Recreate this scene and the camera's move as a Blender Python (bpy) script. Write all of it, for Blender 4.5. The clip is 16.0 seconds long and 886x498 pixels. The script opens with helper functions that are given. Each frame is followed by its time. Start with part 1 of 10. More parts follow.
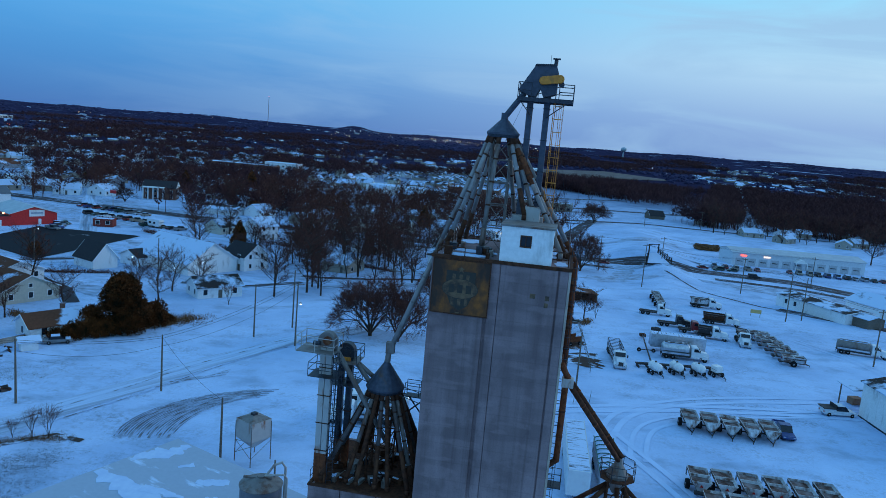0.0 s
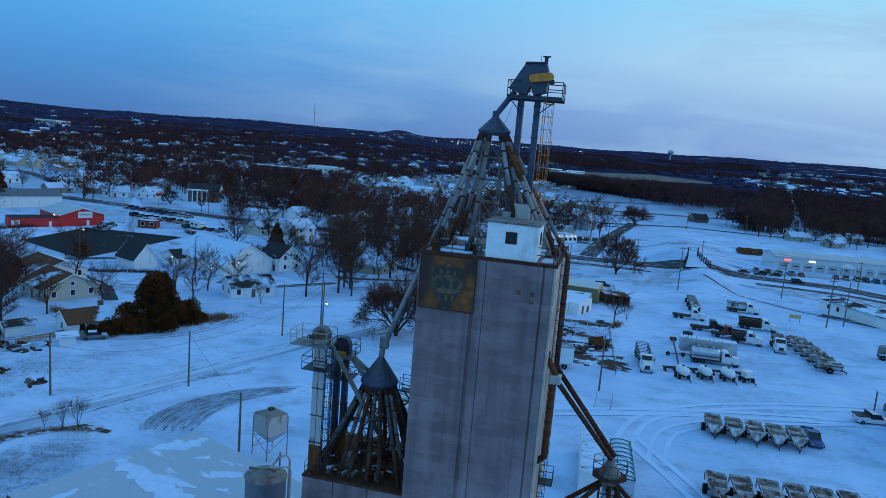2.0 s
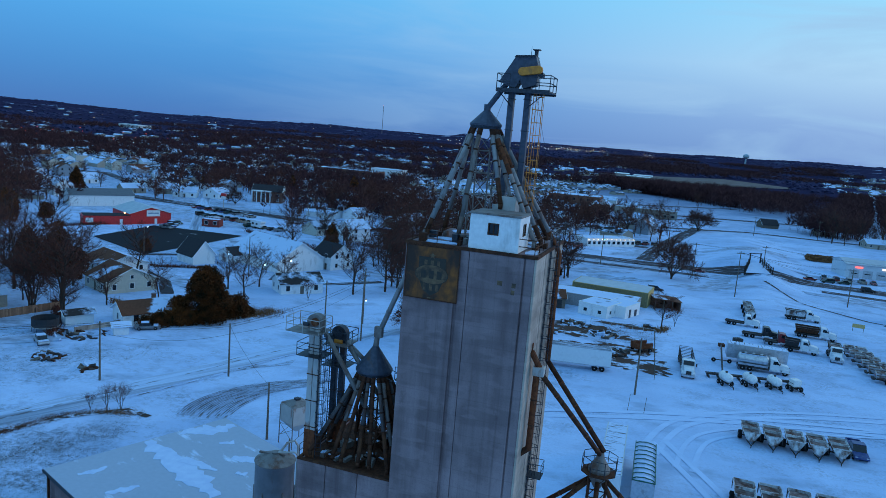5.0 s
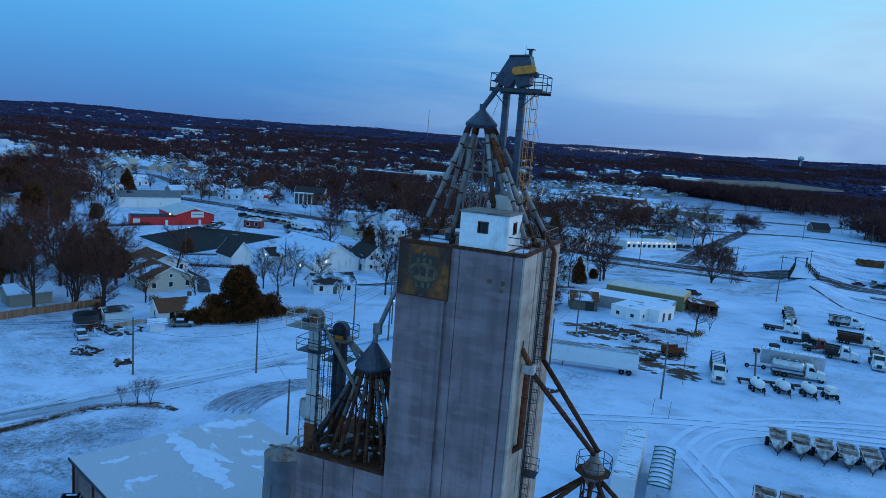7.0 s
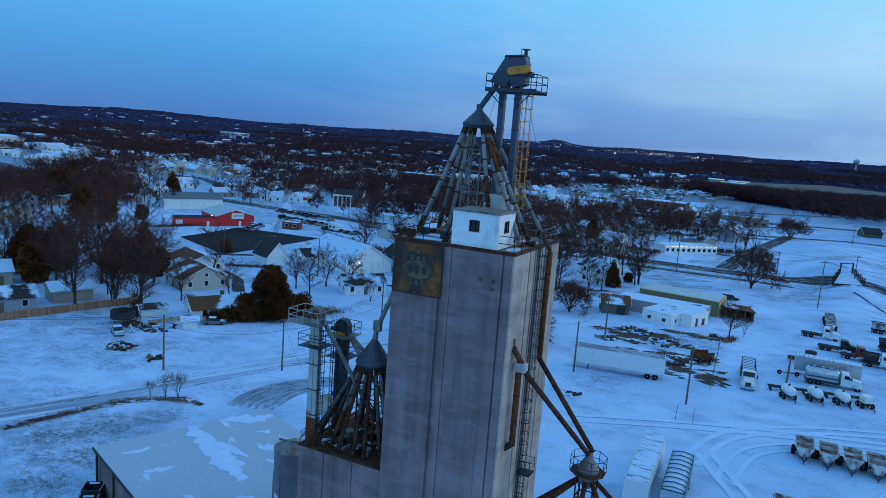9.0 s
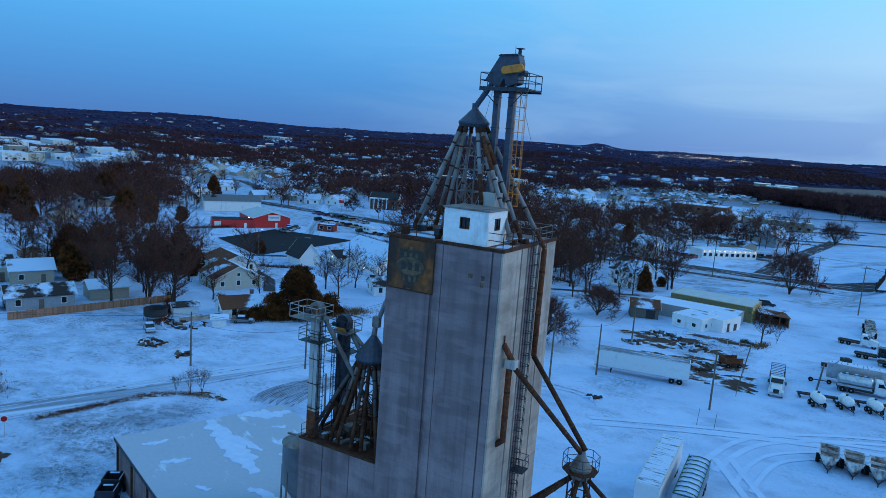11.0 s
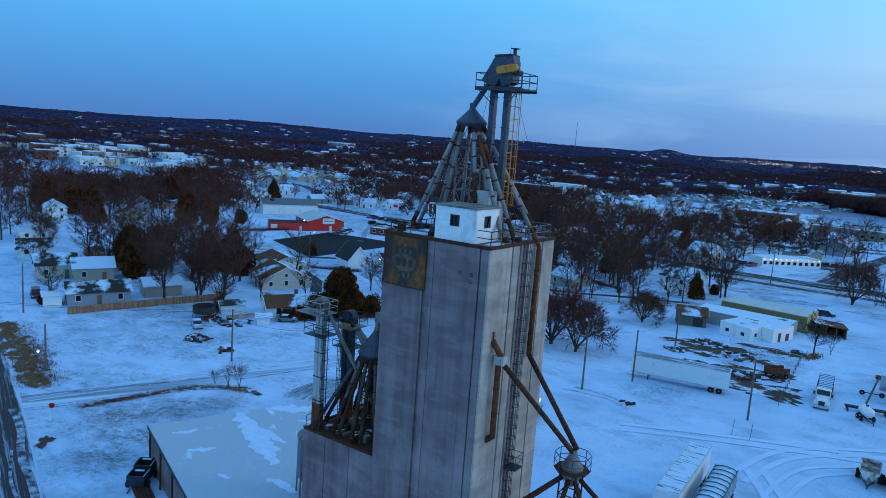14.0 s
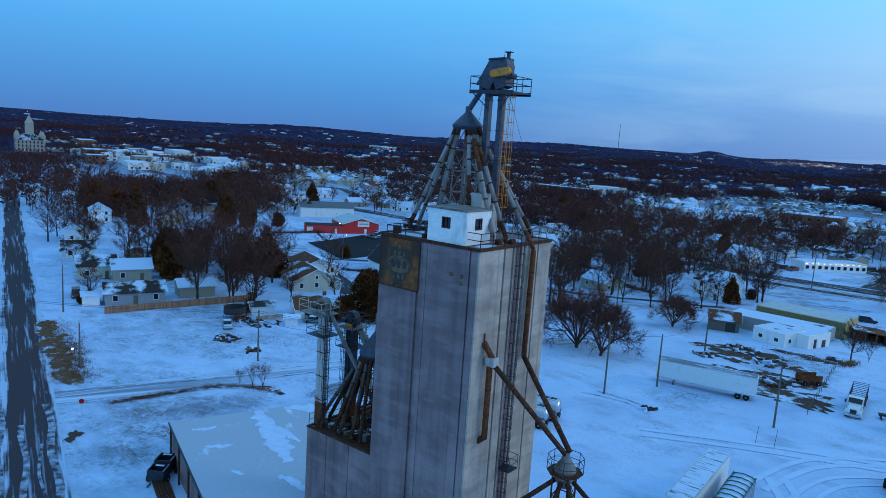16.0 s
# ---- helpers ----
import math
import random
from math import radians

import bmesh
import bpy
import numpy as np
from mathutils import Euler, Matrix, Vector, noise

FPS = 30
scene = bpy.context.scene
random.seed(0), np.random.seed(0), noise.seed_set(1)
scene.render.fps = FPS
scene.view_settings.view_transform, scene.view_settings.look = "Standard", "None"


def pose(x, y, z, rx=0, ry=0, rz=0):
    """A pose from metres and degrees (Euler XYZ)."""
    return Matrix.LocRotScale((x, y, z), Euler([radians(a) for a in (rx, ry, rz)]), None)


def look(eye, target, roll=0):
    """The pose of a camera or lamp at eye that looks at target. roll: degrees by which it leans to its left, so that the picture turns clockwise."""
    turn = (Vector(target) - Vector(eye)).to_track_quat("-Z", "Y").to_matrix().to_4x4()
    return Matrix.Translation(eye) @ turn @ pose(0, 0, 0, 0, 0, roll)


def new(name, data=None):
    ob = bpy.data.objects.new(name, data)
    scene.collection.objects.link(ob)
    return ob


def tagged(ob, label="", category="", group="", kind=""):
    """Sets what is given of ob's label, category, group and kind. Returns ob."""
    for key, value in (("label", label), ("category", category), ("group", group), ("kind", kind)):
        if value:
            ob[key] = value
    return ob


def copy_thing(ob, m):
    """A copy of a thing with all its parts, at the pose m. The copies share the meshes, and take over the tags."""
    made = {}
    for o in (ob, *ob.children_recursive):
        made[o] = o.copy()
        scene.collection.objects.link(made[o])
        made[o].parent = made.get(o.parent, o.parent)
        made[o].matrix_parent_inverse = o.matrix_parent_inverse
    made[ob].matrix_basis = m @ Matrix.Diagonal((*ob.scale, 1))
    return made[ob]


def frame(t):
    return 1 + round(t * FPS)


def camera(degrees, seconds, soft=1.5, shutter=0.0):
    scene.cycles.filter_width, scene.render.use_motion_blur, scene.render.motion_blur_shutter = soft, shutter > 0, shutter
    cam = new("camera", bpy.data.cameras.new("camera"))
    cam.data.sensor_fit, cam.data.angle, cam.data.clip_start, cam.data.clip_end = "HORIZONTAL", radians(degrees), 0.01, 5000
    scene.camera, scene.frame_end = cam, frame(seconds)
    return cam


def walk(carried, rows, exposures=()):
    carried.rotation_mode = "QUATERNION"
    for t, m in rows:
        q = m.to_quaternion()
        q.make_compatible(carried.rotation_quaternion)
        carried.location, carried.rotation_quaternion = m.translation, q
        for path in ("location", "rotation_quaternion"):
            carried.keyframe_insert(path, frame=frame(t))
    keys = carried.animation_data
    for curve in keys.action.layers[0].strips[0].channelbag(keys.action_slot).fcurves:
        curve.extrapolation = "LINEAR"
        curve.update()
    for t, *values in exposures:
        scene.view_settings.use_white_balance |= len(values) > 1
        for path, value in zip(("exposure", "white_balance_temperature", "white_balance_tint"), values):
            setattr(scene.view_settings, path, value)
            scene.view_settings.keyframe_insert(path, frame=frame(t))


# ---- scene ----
cam = camera(64.3, 16.0, soft=0.75)
METRES, EYE, TILT, LEAN, TURN = 27.5, 39.74, 0.0, 0.0, 0.0
ROWS = [
    (0.0, 0.0, 0.0, 0.0, 0.78, -8.97, -4.94),
    (0.5, 0.0332, -0.006, 0.0001, 1.67, -8.96, -4.85),
    (1.0, 0.0666, -0.0114, -0.0001, 2.58, -8.96, -4.8),
    (1.5, 0.0999, -0.0149, -0.0011, 3.48, -8.97, -4.74),
    (2.0, 0.133, -0.0178, -0.0029, 4.37, -8.98, -4.66),
    (2.5, 0.1653, -0.0209, -0.0049, 5.27, -9.0, -4.64),
    (3.0, 0.1976, -0.0233, -0.0077, 6.18, -9.01, -4.66),
    (3.5, 0.2297, -0.0255, -0.0114, 7.1, -9.02, -4.67),
    (4.0, 0.2621, -0.0266, -0.0137, 8.01, -9.05, -4.68),
    (6.5, 0.4259, -0.022, -0.0126, 12.63, -9.17, -4.45),
    (7.0, 0.4575, -0.0205, -0.0118, 13.56, -9.18, -4.4),
    (7.5, 0.4887, -0.0188, -0.0113, 14.47, -9.2, -4.35),
    (8.0, 0.5191, -0.017, -0.0111, 15.41, -9.2, -4.33),
    (8.5, 0.5492, -0.0143, -0.0105, 16.26, -9.2, -4.3),
    (9.0, 0.5791, -0.0111, -0.0116, 17.1, -9.18, -4.27),
    (11.5, 0.7276, 0.0091, -0.0173, 21.28, -9.09, -4.14),
    (12.0, 0.7557, 0.0145, -0.0184, 22.12, -9.07, -4.12),
    (12.5, 0.7838, 0.0202, -0.02, 22.97, -9.05, -4.11),
    (13.0, 0.8122, 0.0261, -0.0211, 23.84, -9.03, -4.09),
    (13.5, 0.8407, 0.0328, -0.0212, 24.68, -9.01, -4.09),
    (14.0, 0.8699, 0.0402, -0.0207, 25.54, -9.0, -4.05),
    (14.5, 0.8993, 0.049, -0.0196, 26.39, -8.98, -3.98),
    (15.0, 0.9282, 0.0586, -0.0177, 27.23, -8.98, -3.89),
    (15.5, 0.9575, 0.0681, -0.0153, 28.07, -8.97, -3.77),
    (16.0, 0.986, 0.0779, -0.0127, 28.91, -8.97, -3.7),
]
walk(cam, [(t, pose(0, 0, EYE, TILT, LEAN, TURN) @ pose(METRES * x, METRES * y, METRES * z, 90 + pitch, roll, yaw)) for t, x, y, z, yaw, pitch, roll in ROWS],
     [(0.0, -0.10), (8.0, -0.01), (16.0, 0.09)])

# ---- world and light: dusk, cool sky, paler towards the west ----
world = bpy.data.worlds.new("dusk_sky")
scene.world = world
world.use_nodes = True
wn, wl = world.node_tree.nodes, world.node_tree.links
wn.clear()


wout = wn.new("ShaderNodeOutputWorld")
wbg = wn.new("ShaderNodeBackground")
wtex = wn.new("ShaderNodeTexCoord")
wsep = wn.new("ShaderNodeSeparateXYZ")
wl.new(wtex.outputs["Generated"], wsep.inputs[0])
SUN_AZ = radians(62)      # clockwise from +y: the west, where the sun went down
SKY_STRENGTH = 1.0

# how far a direction leans to the west
dotw = wn.new("ShaderNodeVectorMath")
dotw.operation = "DOT_PRODUCT"
wl.new(wtex.outputs["Generated"], dotw.inputs[0])
dotw.inputs[1].default_value = (math.sin(SUN_AZ), math.cos(SUN_AZ), 0)
west = wn.new("ShaderNodeMapRange")
west.interpolation_type = "SMOOTHSTEP"
west.inputs[1].default_value, west.inputs[2].default_value = -0.2, 1.0
wl.new(dotw.outputs["Value"], west.inputs[0])
westward = wn.new("ShaderNodeMath")
westward.operation = "POWER"
westward.inputs[1].default_value = 1.6
wl.new(west.outputs[0], westward.inputs[0])


def ramp(stops):
    r = wn.new("ShaderNodeValToRGB")
    e = r.color_ramp.elements
    while len(e) < len(stops):
        e.new(0.5)
    for el, (p, c) in zip(e, stops):
        el.position, el.color = p, (*c, 1)
    wl.new(wsep.outputs["Z"], r.inputs[0])
    return r


east_ramp = ramp([(0.0, (0.075, 0.21, 0.54)), (0.05, (0.078, 0.285, 0.67)), (0.12, (0.092, 0.395, 0.84)), (0.22, (0.135, 0.56, 1.0)), (0.40, (0.165, 0.47, 0.91)), (1.0, (0.165, 0.46, 0.88))])
west_ramp = ramp([(0.0, (0.25, 0.41, 0.75)), (0.05, (0.33, 0.51, 0.83)), (0.12, (0.54, 0.80, 1.00)), (0.24, (0.30, 0.78, 1.08)), (0.45, (0.18, 0.52, 0.96)), (1.0, (0.165, 0.46, 0.88))])
mixw = wn.new("ShaderNodeMix")
mixw.data_type = "RGBA"
wl.new(westward.outputs[0], mixw.inputs[0])
wl.new(east_ramp.outputs[0], mixw.inputs[6])
wl.new(west_ramp.outputs[0], mixw.inputs[7])

# thin streaked cloud, flattened towards the horizon
wmap = wn.new("ShaderNodeMapping")
wmap.inputs["Scale"].default_value = (1.6, 1.6, 11.0)
wl.new(wtex.outputs["Generated"], wmap.inputs[0])
cn = wn.new("ShaderNodeTexNoise")
cn.inputs["Scale"].default_value, cn.inputs["Detail"].default_value, cn.inputs["Roughness"].default_value = 1.7, 6, 0.55
cn.inputs["Distortion"].default_value = 0.6
wl.new(wmap.outputs[0], cn.inputs[0])
cr = wn.new("ShaderNodeMapRange")
cr.inputs[1].default_value, cr.inputs[2].default_value, cr.inputs[3].default_value, cr.inputs[4].default_value = 0.45, 0.64, 0.0, 0.85
wl.new(cn.outputs[0], cr.inputs[0])
cw = wn.new("ShaderNodeMath")
cw.operation = "MULTIPLY"
wl.new(cr.outputs[0], cw.inputs[0])
wl.new(west.outputs[0], cw.inputs[1])
mixc = wn.new("ShaderNodeMix")
mixc.data_type = "RGBA"
wl.new(cw.outputs[0], mixc.inputs[0])
wl.new(mixw.outputs[2], mixc.inputs[6])
mixc.inputs[7].default_value = (0.36, 0.60, 0.88, 1)

# the clear sky opposite the view is brighter
dots = wn.new("ShaderNodeVectorMath")
dots.operation = "DOT_PRODUCT"
wl.new(wtex.outputs["Generated"], dots.inputs[0])
dots.inputs[1].default_value = (0, -1, 0)
south = wn.new("ShaderNodeMapRange")
south.interpolation_type = "SMOOTHSTEP"
south.inputs[1].default_value, south.inputs[2].default_value = 0.0, 0.7
wl.new(dots.outputs["Value"], south.inputs[0])
mixs = wn.new("ShaderNodeMix")
mixs.data_type = "RGBA"
wl.new(south.outputs[0], mixs.inputs[0])
wl.new(mixc.outputs[2], mixs.inputs[6])
mixs.inputs[7].default_value = (0.22, 0.56, 1.02, 1)
wl.new(mixs.outputs[2], wbg.inputs[0])
wbg.inputs[1].default_value = SKY_STRENGTH
wl.new(wbg.outputs[0], wout.inputs[0])

sun = new("sun", bpy.data.lights.new("sun", "SUN"))
sun.data.energy, sun.data.angle, sun.data.color = 0.62, radians(30), (0.90, 0.90, 0.95)
sun.matrix_world = look((300, 160, 95), (0, 0, 0))

# ---- materials ----
MATS = {}


def nodes_of(name):
    m = bpy.data.materials.new(name)
    m.use_nodes = True
    return m, m.node_tree.nodes, m.node_tree.links, m.node_tree.nodes["Principled BSDF"]


def rgba(c):
    return (*c, 1)


def mat(name, c1, c2=None, scale=3.0, rough=0.8, metal=0.0, bump=0.15, streak=1.0, stain=None, stain_at=(0.52, 0.7), stain_scale=0.5, detail=6, bump_dist=0.02, vary=0.0, emit=0.0):
    """Two-scale procedural surface: fine grain between c1 and c2, larger stains; streak stretches stains along z."""
    if name in MATS:
        return MATS[name]
    m, n, l, b = nodes_of(name)
    tc = n.new("ShaderNodeTexCoord")
    geo = tc.outputs["Object"]
    oi = n.new("ShaderNodeObjectInfo")
    add = n.new("ShaderNodeVectorMath")
    add.operation = "MULTIPLY_ADD"
    l.new(oi.outputs["Random"], add.inputs[0])
    add.inputs[1].default_value = (37, 53, 71)
    l.new(geo, add.inputs[2])
    n1 = n.new("ShaderNodeTexNoise")
    n1.inputs["Scale"].default_value, n1.inputs["Detail"].default_value = scale, detail
    l.new(add.outputs[0], n1.inputs[0])
    mx = n.new("ShaderNodeMix")
    mx.data_type = "RGBA"
    mx.inputs[6].default_value = rgba(c1)
    mx.inputs[7].default_value = rgba(c2 or tuple(v * 0.72 for v in c1))
    mr = n.new("ShaderNodeMapRange")
    mr.inputs[1].default_value, mr.inputs[2].default_value = 0.35, 0.65
    l.new(n1.outputs[0], mr.inputs[0])
    l.new(mr.outputs[0], mx.inputs[0])
    colour = mx.outputs[2]
    if stain:
        mp = n.new("ShaderNodeMapping")
        mp.inputs["Scale"].default_value = (1, 1, 1 / streak)
        l.new(add.outputs[0], mp.inputs[0])
        n2 = n.new("ShaderNodeTexNoise")
        n2.inputs["Scale"].default_value, n2.inputs["Detail"].default_value, n2.inputs["Roughness"].default_value = stain_scale, 7, 0.62
        l.new(mp.outputs[0], n2.inputs[0])
        r2 = n.new("ShaderNodeMapRange")
        r2.inputs[1].default_value, r2.inputs[2].default_value = stain_at
        l.new(n2.outputs[0], r2.inputs[0])
        m2 = n.new("ShaderNodeMix")
        m2.data_type = "RGBA"
        l.new(r2.outputs[0], m2.inputs[0])
        l.new(colour, m2.inputs[6])
        m2.inputs[7].default_value = rgba(stain)
        colour = m2.outputs[2]
    if vary:
        hs = n.new("ShaderNodeHueSaturation")
        vr = n.new("ShaderNodeMapRange")
        vr.inputs[3].default_value, vr.inputs[4].default_value = 1 - vary, 1 + vary
        l.new(oi.outputs["Random"], vr.inputs[0])
        l.new(vr.outputs[0], hs.inputs["Value"])
        l.new(colour, hs.inputs["Color"])
        colour = hs.outputs[0]
    l.new(colour, b.inputs["Base Color"])
    b.inputs["Roughness"].default_value, b.inputs["Metallic"].default_value = rough, metal
    b.inputs["Specular IOR Level"].default_value = 0.15 if rough >= 0.8 else 0.5
    if bump:
        bp = n.new("ShaderNodeBump")
        bp.inputs["Strength"].default_value, bp.inputs["Distance"].default_value = bump, bump_dist
        l.new(n1.outputs[0], bp.inputs["Height"])
        l.new(bp.outputs[0], b.inputs["Normal"])
    if emit:
        b.inputs["Emission Color"].default_value, b.inputs["Emission Strength"].default_value = rgba(c1), emit
    MATS[name] = m
    return m


def concrete_mat(name, c, dark, lift=1.25):
    """Slip-formed concrete: pour bands in z, vertical weather streaks, pale blotches, fine grain."""
    m, n, l, b = nodes_of(name)
    tc = n.new("ShaderNodeTexCoord")

    def noise_at(sx, sy, sz, scale, detail=6, rough=0.6):
        mp = n.new("ShaderNodeMapping")
        mp.inputs["Scale"].default_value = (sx, sy, sz)
        l.new(tc.outputs["Object"], mp.inputs[0])
        t = n.new("ShaderNodeTexNoise")
        t.inputs["Scale"].default_value, t.inputs["Detail"].default_value, t.inputs["Roughness"].default_value = scale, detail, rough
        l.new(mp.outputs[0], t.inputs[0])
        return t.outputs[0]

    def mixed(f, lo, hi, a, bcol, amount=1.0):
        r = n.new("ShaderNodeMapRange")
        r.inputs[1].default_value, r.inputs[2].default_value, r.inputs[4].default_value = lo, hi, amount
        l.new(f, r.inputs[0])
        x = n.new("ShaderNodeMix")
        x.data_type = "RGBA"
        l.new(r.outputs[0], x.inputs[0])
        if isinstance(a, tuple):
            x.inputs[6].default_value = rgba(a)
        else:
            l.new(a, x.inputs[6])
        x.inputs[7].default_value = rgba(bcol)
        return x.outputs[2]

    streaks = noise_at(0.9, 0.9, 0.035, 1.0, 6, 0.6)
    runs = noise_at(2.6, 2.6, 0.05, 1.0, 5, 0.6)
    bands = noise_at(0.10, 0.10, 1 / lift, 1.0, 3, 0.5)
    blotch = noise_at(0.28, 0.28, 0.16, 1.0, 5, 0.6)
    fine = noise_at(1, 1, 1, 9, 8, 0.65)
    sep = n.new("ShaderNodeSeparateXYZ")
    l.new(tc.outputs["Object"], sep.inputs[0])
    wob = n.new("ShaderNodeMath")
    wob.operation = "MULTIPLY_ADD"
    l.new(noise_at(0.5, 0.5, 0.5, 1.0, 3, 0.5), wob.inputs[0])
    wob.inputs[1].default_value = 0.10
    l.new(sep.outputs["Z"], wob.inputs[2])
    saw = n.new("ShaderNodeMath")
    saw.operation = "PINGPONG"
    l.new(wob.outputs[0], saw.inputs[0])
    saw.inputs[1].default_value = lift * 0.5
    col = mixed(streaks, 0.40, 0.68, c, dark, 0.75)
    col = mixed(bands, 0.47, 0.57, col, tuple(v * 0.60 for v in c), 0.50)
    col = mixed(noise_at(0.32, 0.32, 1.4 / lift, 1.0, 2, 0.4), 0.55, 0.60, col, tuple(v * 1.25 for v in c), 0.35)
    col = mixed(blotch, 0.50, 0.66, col, tuple(min(1, v * 1.45) for v in c), 0.65)
    col = mixed(runs, 0.55, 0.72, col, tuple(v * 0.7 for v in dark), 0.45)
    col = mixed(saw.outputs[0], 0.05, 0.0, col, tuple(v * 0.6 for v in dark), 0.16)
    col = mixed(noise_at(0.22, 0.22, 0.3, 1.0, 5, 0.6), 0.54, 0.66, col, tuple(v * 0.8 for v in dark), 0.40)
    col = mixed(noise_at(0.8, 0.8, 0.4, 1.0, 6, 0.65), 0.62, 0.72, col, tuple(v * 0.55 for v in dark), 0.40)
    col = mixed(fine, 0.5, 0.75, col, tuple(v * 0.6 for v in dark), 0.30)
    l.new(col, b.inputs["Base Color"])
    b.inputs["Roughness"].default_value, b.inputs["Specular IOR Level"].default_value = 0.9, 0.2
    bp = n.new("ShaderNodeBump")
    bp.inputs["Strength"].default_value, bp.inputs["Distance"].default_value = 0.35, 0.02
    l.new(fine, bp.inputs["Height"])
    l.new(bp.outputs[0], b.inputs["Normal"])
    MATS[name] = m
    return m


def snowy_mat(name, under, snow=(0.55, 0.68, 0.86), scale=0.12, lo=0.46, hi=0.54, rough=0.85, under2=None, stretch=(1, 1, 1), detail=8, turn=0.0):
    """A surface partly covered by snow: patches in object space."""
    m, n, l, b = nodes_of(name)
    tc = n.new("ShaderNodeTexCoord")
    mp = n.new("ShaderNodeMapping")
    mp.inputs["Scale"].default_value = stretch
    mp.inputs["Rotation"].default_value = (0, 0, radians(turn))
    oi = n.new("ShaderNodeObjectInfo")
    add = n.new("ShaderNodeVectorMath")
    add.operation = "MULTIPLY_ADD"
    l.new(oi.outputs["Random"], add.inputs[0])
    add.inputs[1].default_value = (37, 53, 0)
    l.new(tc.outputs["Object"], add.inputs[2])
    l.new(add.outputs[0], mp.inputs[0])
    t = n.new("ShaderNodeTexNoise")
    t.inputs["Scale"].default_value, t.inputs["Detail"].default_value, t.inputs["Roughness"].default_value = scale, detail, 0.6
    l.new(mp.outputs[0], t.inputs[0])
    r = n.new("ShaderNodeMapRange")
    r.inputs[1].default_value, r.inputs[2].default_value = lo, hi
    l.new(t.outputs[0], r.inputs[0])
    g = n.new("ShaderNodeTexNoise")
    g.inputs["Scale"].default_value, g.inputs["Detail"].default_value = 2.5, 6
    l.new(tc.outputs["Object"], g.inputs[0])
    u = n.new("ShaderNodeMix")
    u.data_type = "RGBA"
    l.new(g.outputs[0], u.inputs[0])
    u.inputs[6].default_value, u.inputs[7].default_value = rgba(under), rgba(under2 or tuple(v * 0.55 for v in under))
    x = n.new("ShaderNodeMix")
    x.data_type = "RGBA"
    l.new(r.outputs[0], x.inputs[0])
    l.new(u.outputs[2], x.inputs[6])
    x.inputs[7].default_value = rgba(snow)
    l.new(x.outputs[2], b.inputs["Base Color"])
    b.inputs["Roughness"].default_value, b.inputs["Specular IOR Level"].default_value = rough, 0.12
    bp = n.new("ShaderNodeBump")
    bp.inputs["Strength"].default_value, bp.inputs["Distance"].default_value = 0.4, 0.05
    l.new(r.outputs[0], bp.inputs["Height"])
    l.new(bp.outputs[0], b.inputs["Normal"])
    MATS[name] = m
    return m


def street_mat():
    """Worn asphalt street: streaks of packed snow, more of it towards the verges; y of its own space runs across."""
    m, n, l, b = nodes_of("street_asphalt")
    tc = n.new("ShaderNodeTexCoord")

    def noise_of(stretch, scale, detail):
        mp = n.new("ShaderNodeMapping")
        mp.inputs["Scale"].default_value = stretch
        l.new(tc.outputs["Object"], mp.inputs[0])
        t = n.new("ShaderNodeTexNoise")
        t.inputs["Scale"].default_value, t.inputs["Detail"].default_value, t.inputs["Roughness"].default_value = scale, detail, 0.62
        l.new(mp.outputs[0], t.inputs[0])
        return t.outputs[0]

    def maths(op, a, c):
        k = n.new("ShaderNodeMath")
        k.operation = op
        for i, v in enumerate((a, c)):
            if isinstance(v, (int, float)):
                k.inputs[i].default_value = v
            else:
                l.new(v, k.inputs[i])
        return k.outputs[0]

    sep = n.new("ShaderNodeSeparateXYZ")
    l.new(tc.outputs["Object"], sep.inputs[0])
    wander = maths("MULTIPLY", maths("SUBTRACT", noise_of((0.12, 0.12, 1), 1.0, 3), 0.5), 2.4)
    side = maths("ABSOLUTE", maths("ADD", sep.outputs["Y"], wander), 0)
    edge = n.new("ShaderNodeMapRange")
    edge.inputs[1].default_value, edge.inputs[2].default_value, edge.inputs[4].default_value = 2.3, 3.7, 0.34
    l.new(side, edge.inputs[0])
    snow = n.new("ShaderNodeMapRange")
    snow.inputs[1].default_value, snow.inputs[2].default_value = 0.56, 0.72
    l.new(maths("ADD", noise_of((0.05, 1.5, 1), 0.9, 8), edge.outputs[0]), snow.inputs[0])
    tar = n.new("ShaderNodeMix")
    tar.data_type = "RGBA"
    l.new(noise_of((1, 1, 1), 2.5, 6), tar.inputs[0])
    tar.inputs[6].default_value, tar.inputs[7].default_value = rgba((0.072, 0.056, 0.066)), rgba((0.044, 0.036, 0.044))
    x = n.new("ShaderNodeMix")
    x.data_type = "RGBA"
    l.new(snow.outputs[0], x.inputs[0])
    l.new(tar.outputs[2], x.inputs[6])
    x.inputs[7].default_value = rgba((0.42, 0.54, 0.72))
    l.new(x.outputs[2], b.inputs["Base Color"])
    b.inputs["Roughness"].default_value, b.inputs["Specular IOR Level"].default_value = 0.85, 0.12
    bp = n.new("ShaderNodeBump")
    bp.inputs["Strength"].default_value, bp.inputs["Distance"].default_value = 0.4, 0.05
    l.new(snow.outputs[0], bp.inputs["Height"])
    l.new(bp.outputs[0], b.inputs["Normal"])
    return m


